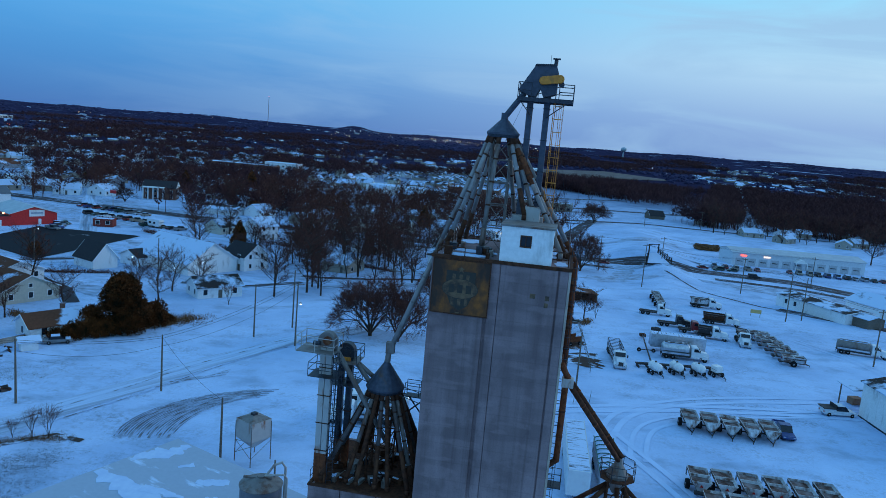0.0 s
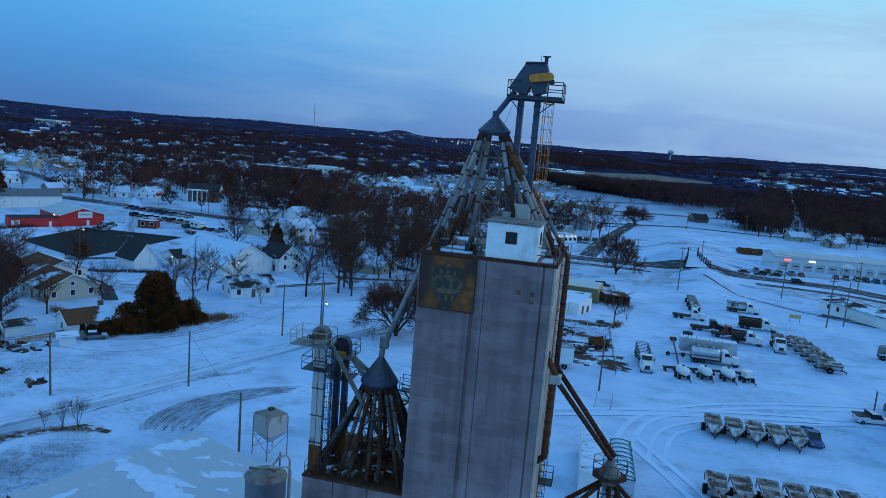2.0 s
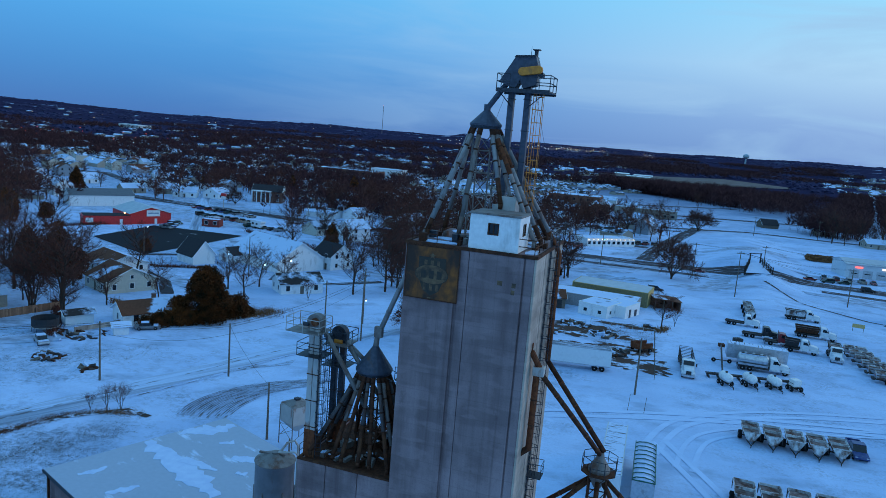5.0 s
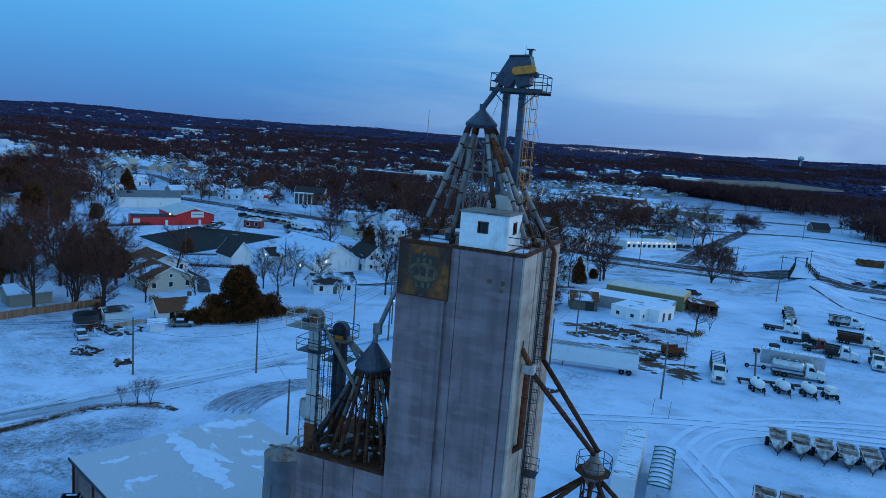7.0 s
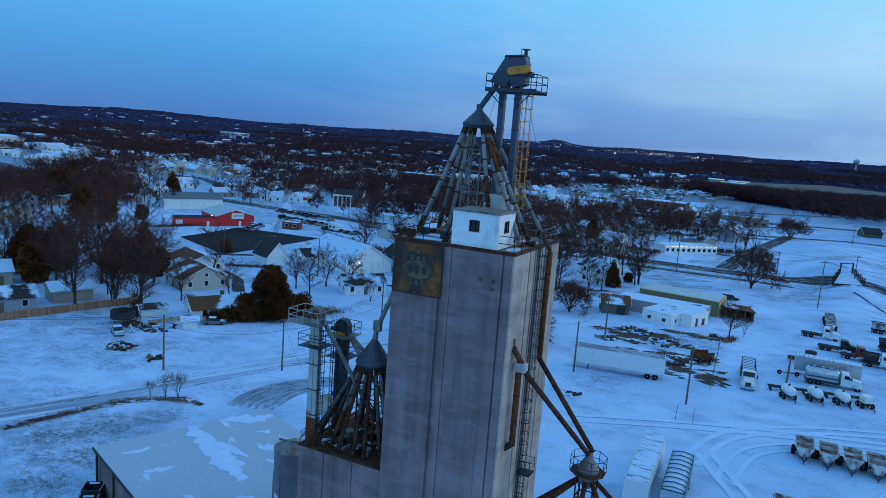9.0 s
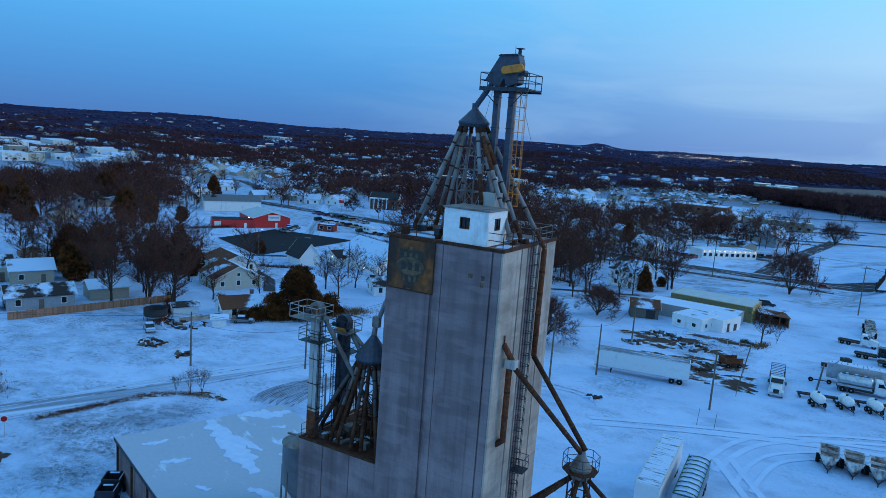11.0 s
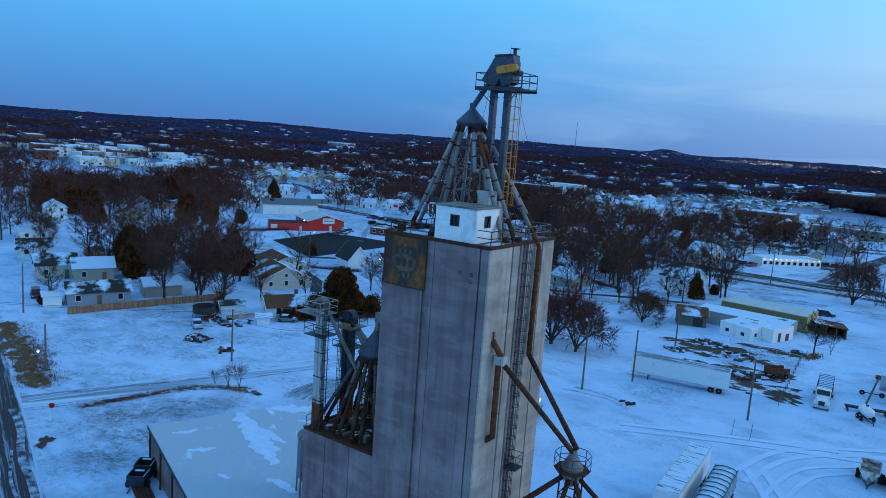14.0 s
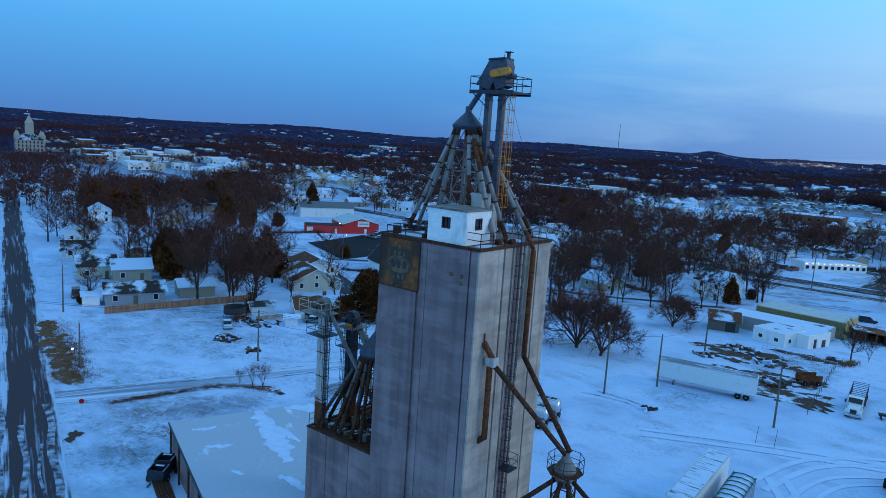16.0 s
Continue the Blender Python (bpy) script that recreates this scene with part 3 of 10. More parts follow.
strip("road", [(-330, 520), (-160, 440), (-29, 482), (64, 508), (190, 532)], 9.0, ROADMAT, "street between town blocks under snow", 0.08)
strip("road", [(-104, 200), (-128, 250), (-196, 385)], 6.0, ROADMAT2, "street beside the parking lot", 0.08)


strip("parking_lot", [(30, 529), (72, 545)], 70, ASPHALT, "dark cleared lot between snowy fields", 0.1, "lot")


def patch(name, corners, material, label, category, lift=0.09, n=14, kind="structure"):
    """A four-cornered sheet laid on the ground."""
    a, b, c, d = corners
    m = Mesh()
    for j in range(n + 1):
        for i in range(n + 1):
            u, v = i / n, j / n
            x = (a[0] * (1 - u) + b[0] * u) * (1 - v) + (d[0] * (1 - u) + c[0] * u) * v
            y = (a[1] * (1 - u) + b[1] * u) * (1 - v) + (d[1] * (1 - u) + c[1] * u) * v
            m.v.append((x - a[0], y - a[1], level(x, y) + lift))
    w = n + 1
    m.f += [(j * w + i, j * w + i + 1, (j + 1) * w + i + 1, (j + 1) * w + i) for j in range(n) for i in range(n)]
    ob = new(name, m.data(name, material))
    ob.location = (a[0], a[1], 0)
    return tagged(ob, label, category, kind=kind)


patch("parking_lot", ((-145, 212), (-112, 190), (-108, 248), (-146, 250)), ASPHALT, "cleared dark asphalt parking lot", "parking lot")



def curve_through(pts, n=8):
    """A smooth line through the points."""
    out = []
    p = [pts[0]] + list(pts) + [pts[-1]]
    for i in range(1, len(p) - 2):
        for k in range(n):
            t = k / n
            out.append(tuple(0.5 * (2 * p[i][c] + (p[i + 1][c] - p[i - 1][c]) * t + (2 * p[i - 1][c] - 5 * p[i][c] + 4 * p[i + 1][c] - p[i + 2][c]) * t * t
                                    + (3 * p[i][c] - p[i - 1][c] - 3 * p[i + 1][c] + p[i + 2][c]) * t ** 3) for c in (0, 1)))
    return out + [pts[-1]]


# wheel marks: a fan of arcs behind the low building, two dark ruts along the side street, faint sweeps in the yard
FANMAT = snowy_mat("tyre_polished_snow", (0.20, 0.21, 0.24), (0.46, 0.59, 0.78), scale=0.9, lo=0.40, hi=0.66, under2=(0.11, 0.11, 0.13), stretch=(0.5, 0.5, 1))
for k in range(19):
    u = k / 18
    rx, ry = 9.0 + 7.3 * u, 12.0 + 3.1 * u
    a0, a1 = radians(191 + 2 * math.sin(k * 2.1)), radians(98 - 6 * u + 5 * math.sin(k * 1.3))
    strip("wheel_track", [(-24 + rx * math.cos(a0 + (a1 - a0) * i / 20), 88 + ry * math.sin(a0 + (a1 - a0) * i / 20)) for i in range(21)],
          (0.20, 0.34, 0.16)[k % 3], FANMAT, "dirty curved wheel track in snow", 0.045 + 0.002 * k, "wheel track", "stuff", 2.0)
BROKEN = snowy_mat("broken_wheel_mark", (0.20, 0.22, 0.25), (0.445, 0.58, 0.77), scale=0.8, lo=0.38, hi=0.50, under2=(0.11, 0.11, 0.12), stretch=(0.5, 0.9, 1))
RUTS = curve_through([(-67, 62.5), (-63, 69.5), (-58.5, 77.5), (-52, 90), (-45.4, 102), (-38.5, 116), (-27.4, 129.5), (-12, 141)])
for k, (off, w_, m_) in enumerate(((-1.5, 0.24, BROKEN), (-0.2, 0.36, BROKEN), (3.4, 0.22, BROKEN))):
    strip("wheel_track", [(x + off * 0.87, y - off * 0.45) for x, y in RUTS], w_, m_, "dark rut along the snowy side street", 0.072 + 0.002 * k, "wheel track", "stuff", 2.0)
for k in range(6):
    strip("wheel_track", [(-42 + 0.4 * k, 102.5 + 0.9 * k), (-38.5 + 0.5 * k, 106.6 + 0.5 * k), (-33.5, 110 + 0.5 * k)], 0.35, TRACKMAT, "scuffed dark snow beside the street", 0.05 + 0.002 * k, "wheel track", "stuff", 2.0)
for k, pts in enumerate([[(-2, 112.6), (3, 111.8), (6.5, 110.2), (7.6, 107.8)], [(-4, 110.4), (2, 110.6), (6, 109.2), (8, 106.4)]]):
    strip("wheel_track", curve_through(pts), 0.3, BROKEN, "broken dark wheel mark in snow", 0.05 + 0.002 * k, "wheel track", "stuff", 1.0)


SWEPT = snowy_mat("driven_over_snow", (0.475, 0.615, 0.82), (0.525, 0.675, 0.89), scale=0.35, lo=0.36, hi=0.60, under2=(0.455, 0.595, 0.795), stretch=(0.4, 1.0, 1))


def wheel_pair(pts, apart, width, lift):
    """Two faint wheel tracks either side of a smooth line."""
    line = curve_through(pts)
    for k, side in enumerate((-0.5, 0.5)):
        out = []
        for i, (x, y) in enumerate(line):
            (ax, ay), (bx, by) = line[max(0, i - 1)], line[min(len(line) - 1, i + 1)]
            d = math.hypot(bx - ax, by - ay) or 1
            out.append((x - (by - ay) / d * apart * side, y + (bx - ax) / d * apart * side))
        strip("wheel_track", out, width, SWEPT, "faint wheel track pressed into the yard's snow", lift + 0.002 * k, "wheel track", "stuff", 1.5)


for k, pts in enumerate(([(24, 92), (30, 104), (42, 112), (60, 117), (80, 119), (100, 112)], [(28, 88), (33, 100), (46, 107), (66, 112), (83, 118), (91, 130), (91, 146), (85, 164)], [(8, 100), (20, 104), (36, 108), (56, 111), (74, 112)],
                         [(26, 96), (30, 84), (35, 68), (44, 52)])):
    wheel_pair(pts, 2.1, (0.95, 0.7, 1.1)[k % 3], 0.05 + 0.004 * k)


# packed snow left between the wheel lines of the asphalt street
PACKED = snowy_mat("packed_street_snow", (0.075, 0.072, 0.085), (0.44, 0.54, 0.70), scale=0.8, lo=0.40, hi=0.68)
for k, (off, w_, a_, b_) in enumerate(((-3.0, 0.9, -7, 34), (-0.4, 0.7, 5, 34), (1.3, 0.35, 12, 30), (2.7, 0.9, -2, 34))):
    strip("packed_snow", [(-66 + 0.868 * u + 0.498 * (off + 0.3 * math.sin(u * 0.35 + 2 * k)), 56.6 - 0.498 * u + 0.868 * (off + 0.3 * math.sin(u * 0.35 + 2 * k))) for u in [a_ + (b_ - a_) * i / 8 for i in range(9)]], w_, PACKED, "line of packed snow between wheel tracks", 0.075 + 0.001 * k, "packed snow", "stuff", 1.0)


def blotch(name, x, y, rx, ry, turn, material, label, lift, seed, category="bare ground"):
    """A ragged patch on the ground."""
    m = Mesh()
    t = pose(0, 0, 0, 0, 0, turn)
    for ring in (0.0, 0.4, 0.75, 1.0):
        for i in range(48):
            a = 2 * math.pi * i / 48
            w = ring * (0.72 + 0.55 * noise.noise((math.cos(a) * 1.3, math.sin(a) * 1.3, seed)) + 0.28 * noise.noise((math.cos(a) * 5, math.sin(a) * 5, seed + 3)) + 0.12 * noise.noise((math.cos(a) * 14, math.sin(a) * 14, seed)))
            p = t @ Vector((rx * w * math.cos(a), ry * w * math.sin(a), 0))
            m.v.append((p.x, p.y, level(x + p.x, y + p.y) + lift))
    for r in range(3):
        for i in range(48):
            a, b = r * 48 + i, r * 48 + (i + 1) % 48
            m.f.append((a, a + 48, b + 48, b) if r else (a, a + 48, b + 48))
    ob = new(name, m.data(name, material))
    ob.location = (x, y, 0)
    tagged(ob, label, category, kind="stuff")


for k, (x, y, rx, ry, a) in enumerate(((20.5, 134.5, 9, 5.5, 10), (25.5, 131.5, 7.5, 5, -25), (16.5, 141, 6, 3, 15), (23, 143.5, 4, 2, -10), (14, 152, 6, 4, 20), (20, 156.5, 5, 2.6, 0), (26.5, 150, 3.4, 2.2, 40), (28, 141, 4.5, 3, 70), (10, 158, 5, 2.6, 30), (31, 162, 5, 2, 10), (26, 164, 6, 1.4, -5))):
    blotch("dirt_patch", x, y, rx * 1.25, ry * 1.25, a, DIRT, "bare dark brown earth showing through snow", 0.045 + 0.003 * k, 3.7 * k)
THIN = snowy_mat("thin_trampled_snow", (0.24, 0.29, 0.37), (0.48, 0.62, 0.82), scale=0.45, lo=0.34, hi=0.66, under2=(0.17, 0.19, 0.23), stretch=(0.6, 1.1, 1))
for k, (x, y, rx, ry, a) in enumerate(((125, 234, 34, 9, -20), (152, 222, 26, 10, -40), (60, 236, 15, 7, 10), (40, 262, 18, 5, -5), (30, 236, 12, 7, 20), (132, 285, 42, 6, 0), (-112, 172, 20, 7, -35), (-62, 182, 11, 5, -30),
                                       (-132, 188, 18, 7, -35), (-95, 230, 14, 5, -30), (-142, 322, 32, 7, -12), (-100, 318, 30, 6, -10), (-178, 338, 24, 6, -14), (-40, 330, 26, 8, 0), (-75, 346, 30, 7, 5), (-175, 300, 26, 8, -20), (-130, 270, 22, 7, -15),
                                       (-20, 188, 16, 6, 20), (-42, 200, 14, 5, -30), (12, 205, 14, 6, 10), (-84, 160, 12, 5, -30), (-125, 155, 14, 6, -30), (-78, 108, 9, 4, 50), (-88, 116, 8, 4, 60), (66, 250, 8, 4, 70), (120, 205, 14, 5, -70), (44, 300, 18, 8, 40), (60, 330, 20, 8, 60), (96, 330, 22, 8, 20), (-150, 150, 16, 6, -30), (-20, 268, 26, 6, -12), (10, 262, 24, 6, -4), (-48, 274, 22, 6, -12), (-30, 236, 16, 8, -30), (-8, 212, 16, 6, 10), (30, 268, 22, 5, 0), (20, 246, 16, 6, 10), (70, 260, 20, 4, -6))):
    blotch("thin_snow", x, y, rx * 1.2, ry * 1.2, a, THIN, "thin dirty snow over dead grass", 0.035 + 0.001 * k, 1.9 * k, "snow")
VERGE = snowy_mat("verge_grass", (0.19, 0.105, 0.055), scale=0.7, lo=0.56, hi=0.72, under2=(0.09, 0.052, 0.034))
for k in range(30):
    t = k / 29
    blotch("dry_verge", -104 + 32 * t + 0.6 * math.sin(7.3 * k), 83.6 - 16.8 * t + 0.9 * math.sin(5 * k), 2.6 + 0.5 * math.sin(3 * k), 1.7 + 0.4 * math.sin(4.1 * k), -28 + 14 * math.sin(k), VERGE, "brown dry grass verge beside the street", 0.06 + 0.002 * k, 2.3 * k, "verge")
strip("ditch_edge", [(-60, 66), (-57, 73), (-53, 79), (-47, 84), (-43, 83)], 1.0, snowy_mat("ditch_grass", (0.085, 0.062, 0.05), scale=0.7, lo=0.5, hi=0.6), "line of dead weeds along a ditch", 0.07, "verge", "stuff")
blotch("bare_spot", -54.1, 55.7, 2.2, 1.2, -50, DIRT, "bare brown spot in the snow", 0.06, 9.1)

# ---- the concrete elevator ----
TX, TY, TROT = -0.62, 44.1, -9.6
TW, TD, TH = 8.75, 9.1, 32.4
tower = thing("grain_elevator_tower", TX, TY, 0, TROT, "tall weathered grey concrete grain elevator tower", "grain elevator")
part("core", Mesh().box(0.14, TW - 0.14, 0.14, TD - 0.14, -0.5, TH - 0.1), CONC, tower)
part("roof_slab", Mesh().box(0.05, TW - 0.05, 0.05, TD - 0.05, TH - 0.12, TH + 0.02), CONC, tower, "concrete roof slab with wind-blown snow", 0.03)


def wall_panel(u0, u1, side, material=CONC, proud=0.0):
    m = Mesh()
    if side == "front":
        m.box(u0, u1, -proud, 0.15, -0.5, TH - 0.13)
    elif side == "right":
        m.box(TW - 0.15, TW + proud, u0, u1, -0.5, TH - 0.13)
    elif side == "left":
        m.box(-proud, 0.15, u0, u1, -0.5, TH - 0.13)
    else:
        m.box(u0, u1, TD - 0.15, TD + proud, -0.5, TH - 0.13)
    part("wall_panel", m, material, tower, bevel=0.03)


for u0, u1 in ((0.0, 3.55), (3.77, 4.36), (4.39, 7.95), (8.06, 8.59)):
    wall_panel(u0, u1, "front")
# right wall: brightness from the western sky put into a paler concrete
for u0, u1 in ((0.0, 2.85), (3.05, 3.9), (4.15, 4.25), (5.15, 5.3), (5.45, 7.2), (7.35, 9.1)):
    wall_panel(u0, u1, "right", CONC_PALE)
for u0, u1 in ((0.16, 4.4), (4.7, 8.94)):
    wall_panel(u0, u1, "left")
for u0, u1 in ((0.16, 4.2), (4.5, 8.59)):
    wall_panel(u0, u1, "back")
coping = Mesh()
coping.box(-0.06, TW + 0.06, -0.06, 0.12, TH - 0.12, TH + 0.09)
coping.box(-0.06, TW + 0.06, TD - 0.12, TD + 0.06, TH - 0.12, TH + 0.09)
coping.box(-0.06, 0.12, 0.121, TD - 0.121, TH - 0.12, TH + 0.09)
coping.box(TW - 0.12, TW + 0.06, 0.121, TD - 0.121, TH - 0.12, TH + 0.09)
part("coping", coping, RUST_DARK, tower, "rust-stained dark metal roof edge")
random.seed(5)
for x0, x1, y0, y1 in ((0.4, 3.6, 0.5, 1.6), (0.8, 4.0, 2.2, 3.6), (5.6, 8.2, 3.4, 4.6), (6.6, 8.4, 5.0, 6.8), (7.6, 8.5, 0.4, 2.6), (0.6, 2.4, 6.4, 8.4)):
    n = 14
    pts = []
    for i in range(n):
        a = 2 * math.pi * i / n
        k = random.uniform(0.7, 1.05)
        pts.append(((x0 + x1) / 2 + (x1 - x0) / 2 * k * math.cos(a), (y0 + y1) / 2 + (y1 - y0) / 2 * k * math.sin(a)))
    part("snow_patch", Mesh().prism(pts, "z", TH + 0.021, TH + 0.07), SNOW, tower, "thin patch of snow", 0.02)
rng = random.Random(8)
for k in range(16):
    x, y = rng.choice(((rng.uniform(0.4, 3.8), rng.uniform(0.5, 4)), (rng.uniform(7.6, 8.4), rng.uniform(0.6, 5))))
    part("roof_clutter", Mesh().box(x, x + rng.uniform(0.2, 0.6), y, y + rng.uniform(0.2, 0.7), TH + 0.02, TH + rng.uniform(0.2, 0.6)), rng.choice((RUST_DARK, GALV_OLD, DARKSTEEL)), tower, bevel=0.02)

# faded board with a round emblem of plain shapes
sign = thing("faded_sign_board", TX, TY, 0, TROT, "rusted yellow-brown painted sign board on the concrete wall", "sign")
SIGNMAT = mat("rusted_yellow_board", (0.36, 0.105, 0.012), (0.15, 0.048, 0.012), 2.2, 0.75, 0.1, 0.1, 2, (0.050, 0.024, 0.014), (0.42, 0.58), 0.6)
SIGNDARK = mat("faded_dark_paint", (0.030, 0.024, 0.020), (0.05, 0.034, 0.018), 4, 0.7, 0, 0.05)
SIGNPALE = mat("faded_cream_paint", (0.20, 0.115, 0.055), (0.10, 0.056, 0.03), 3, 0.75, 0, 0.05, 1, (0.05, 0.032, 0.02), (0.48, 0.62), 2.0)
part("board", Mesh().box(0.12, 3.80, -0.09, -0.004, 28.75, 32.26), SIGNMAT, sign, bevel=0.015)
fr = Mesh()
for a in ((0.10, 3.82, 28.73, 28.80), (0.10, 3.82, 32.21, 32.28)):
    fr.box(a[0], a[1], -0.11, -0.091, a[2], a[3])
for a in (0.10, 3.75):
    fr.box(a, a + 0.07, -0.11, -0.091, 28.80, 32.21)
part("sign_frame", fr, RUST_DARK, sign)
SCX, SCZ = 1.95, 30.42


def disc(rx, rz, y, cx=SCX, cz=SCZ, n=32):
    return Mesh().prism([(cx + rx * math.cos(2 * math.pi * i / n), cz + rz * math.sin(2 * math.pi * i / n)) for i in range(n)], "y", y, y + 0.012)


part("shield", Mesh().prism([(SCX - 0.95, 31.55), (SCX + 0.95, 31.55), (SCX + 0.9, 30.2), (SCX + 0.55, 29.35), (SCX, 29.0), (SCX - 0.55, 29.35), (SCX - 0.9, 30.2)], "y", -0.104, -0.091), SIGNDARK, sign, "dark shield emblem")
for i in (-2, 0, 2):
    part("stripe", Mesh().box(SCX + i * 0.22 - 0.10, SCX + i * 0.22 + 0.10, -0.109, -0.1045, 29.35, 31.35), SIGNPALE, sign)
part("oval", disc(1.12, 0.62, -0.124), SIGNPALE, sign, "pale oval emblem")
part("oval_rim", disc(1.16, 0.66, -0.118), SIGNDARK, sign)
for i in (-1, 0, 1):
    part("emblem_bar", Mesh().box(SCX + i * 0.55 - 0.17, SCX + i * 0.55 + 0.17, -0.132, -0.1245, SCZ - 0.27, SCZ + 0.27), SIGNDARK, sign, "plain dark bar in the emblem")
star = []
for i in range(10):
    a, r = math.pi / 2 + i * math.pi / 5, 0.26 if i % 2 == 0 else 0.11
    star.append((SCX + r * math.cos(a), 31.66 + r * math.sin(a)))
part("star", Mesh().prism(star, "y", -0.122, -0.11), SIGNPALE, sign, "small pale star")
part("bolt_plate", Mesh().box(1.75, 2.0, -0.10, -0.0905, 28.82, 28.9), SIGNPALE, sign)

# small pale bars where stencilled marks stand on the wall
for x, z, w in ((6.35, 30.35, 0.34), (7.3, 30.3, 0.26), (7.28, 29.85, 0.24)):
    tagged(part("wall_mark", Mesh().box(TX * 0 + x, x + w, -0.006, -0.002, z, z + 0.3), SIGNPALE, None, at=pose(TX, TY, 0, 0, 0, TROT)), "small faded stencilled bar on the concrete", "marking")

# penthouse
hh = thing("rooftop_penthouse", TX, TY, 0, TROT, "small white-painted penthouse with two windows on the tower roof", "penthouse")
HX0, HX1, HY0, HY1, HZ0, HZ1 = 4.2, 7.45, 0.10, 2.9, TH + 0.09, 34.7


def holed_wall(u0, u1, z0, z1, holes, axis, w0, w1):
    """A wall with one rectangular opening through it; u runs along it."""
    a, b, c, d = holes[0]
    m = Mesh()
    for w in (w0, w1):
        for u, z in ((u0, z0), (u1, z0), (u1, z1), (u0, z1), (a, c), (b, c), (b, d), (a, d)):
            m.v.append((u, w, z) if axis == "x" else (w, u, z))
    for i in range(4):
        j = (i + 1) % 4
        m.f += [(i, j, 4 + j, 4 + i), (8 + j, 8 + i, 12 + i, 12 + j), (j, i, 8 + i, 8 + j), (4 + i, 4 + j, 12 + j, 12 + i)]
    return m


part("front_wall", holed_wall(HX0, HX1, HZ0, HZ1, [(5.42, 6.1, 33.5, 34.18)], "x", HY0, HY0 + 0.15), WHITE, hh)
part("side_wall", holed_wall(HY0 + 0.151, HY1 - 0.151, HZ0, HZ1, [(1.1, 1.8, 33.5, 34.2)], "y", HX1 - 0.15, HX1), WHITE, hh)
part("side_wall", Mesh().box(HX0, HX0 + 0.15, HY0 + 0.151, HY1 - 0.151, HZ0, HZ1), WHITE, hh)
part("back_wall", Mesh().box(HX0, HX1, HY1 - 0.15, HY1, HZ0, HZ1), WHITE, hh)
part("roof", Mesh().box(HX0 - 0.1, HX1 + 0.1, HY0 - 0.1, HY1 + 0.1, HZ1 + 0.002, HZ1 + 0.12), GALV_OLD, hh, "flat grey roof with a dark edge", 0.02)
w = part("window", Mesh().box(5.44, 6.08, HY0 + 0.09, HY0 + 0.11, 33.52, 34.16), GLASS, hh)
part("window_frame", holed_wall(5.40, 6.12, 33.46, 34.22, [(5.47, 6.05, 33.53, 34.15)], "x", HY0 - 0.03, HY0 + 0.06), RUST_DARK, w)
part("mullion", Mesh().box(5.74, 5.78, HY0 + 0.02, HY0 + 0.08, 33.53, 34.15), RUST_DARK, w)
w = part("window", Mesh().box(HX1 - 0.11, HX1 - 0.09, 1.12, 1.78, 33.52, 34.18), GLASS, hh)
part("window_frame", holed_wall(1.06, 1.84, 33.46, 34.24, [(1.13, 1.77, 33.53, 34.17)], "y", HX1 - 0.06, HX1 + 0.03), RUST_DARK, w)


def banded_pipe(m, bands, p, q, r, n=10, every=1.7):
    p, q = Vector(p), Vector(q)
    m.tube(p, q, r, r, n)
    d = (q - p).length
    k = int(d / every)
    for i in range(1, k + 1):
        c = p + (q - p) * (i / (k + 1))
        e = (q - p).normalized() * 0.06
        bands.append(Mesh().tube(c - e, c + e, r * 1.09, r * 1.09, n))


def spout(parent, p, q, r=0.14, material=SPOUTSTEEL, foot=RUST_DARK, foot_len=0.9, worn=None):
    p, q = Vector(p), Vector(q)
    d = (q - p).normalized()
    e = q - d * foot_len
    m, b = Mesh(), []
    banded_pipe(m, b, p, e, r)
    ob = part("spout", m, material, parent, smooth=True)
    for band in b:
        part("collar", band, RUST_DARK, ob, "dark flange")
    if worn:
        part("worn_section", Mesh().tube(p + (e - p) * worn[0], p + (e - p) * worn[1], r * 1.05, r * 1.05, 10), RUST, ob, "rusted stretch of pipe", smooth=True)
    part("top_elbow", Mesh().tube(p - d * 0.15, p + d * 0.55, r * 1.12, r * 1.08, 10), RUST_DARK, ob, "dark rusty elbow under the hood", smooth=True)
    f = Mesh().tube(e, q, r * 1.15, r * 1.05, 10)
    f.tube(q, q - Vector((0, 0, 0.35)), r * 1.05, r * 1.05, 10)
    part("boot", f, foot, ob, "rusted spout end", smooth=True)
    return ob


def cone_head(parent, cx, cy, zb, zt, R, material, n=20):
    m = Mesh().lathe([(R, zb - 0.12), (R, zb), (0.22, zt - 0.1), (0.2, zt)], n, (cx, cy, 0))
    part("cone", m, material, parent, "grey conical sheet-metal hood")
    part("ring", Mesh().lathe([(R * 0.92, zb - 0.32), (R * 0.98, zb - 0.121)], n, (cx, cy, 0)), DARKSTEEL, parent)


def lattice(parent, x0, x1, y0, y1, z0, z1, steps, r=0.04, material=GALV_OLD, name="support_frame"):
    m = Mesh()
    for x in (x0, x1):
        for y in (y0, y1):
            m.tube((x, y, z0), (x, y, z1), r * 1.4, r * 1.4, 6)
    c = [(x0, y0), (x1, y0), (x1, y1), (x0, y1)]
    for k in range(steps):
        za, zb = z0 + (z1 - z0) * k / steps, z0 + (z1 - z0) * (k + 1) / steps
        for i in range(4):
            a, b = c[i], c[(i + 1) % 4]
            m.tube((*a, zb), (*b, zb), r, r, 5)
            m.tube((*(a if k % 2 else b), za), (*(b if k % 2 else a), zb), r * 0.7, r * 0.7, 5)
    return part(name, m, material, parent)


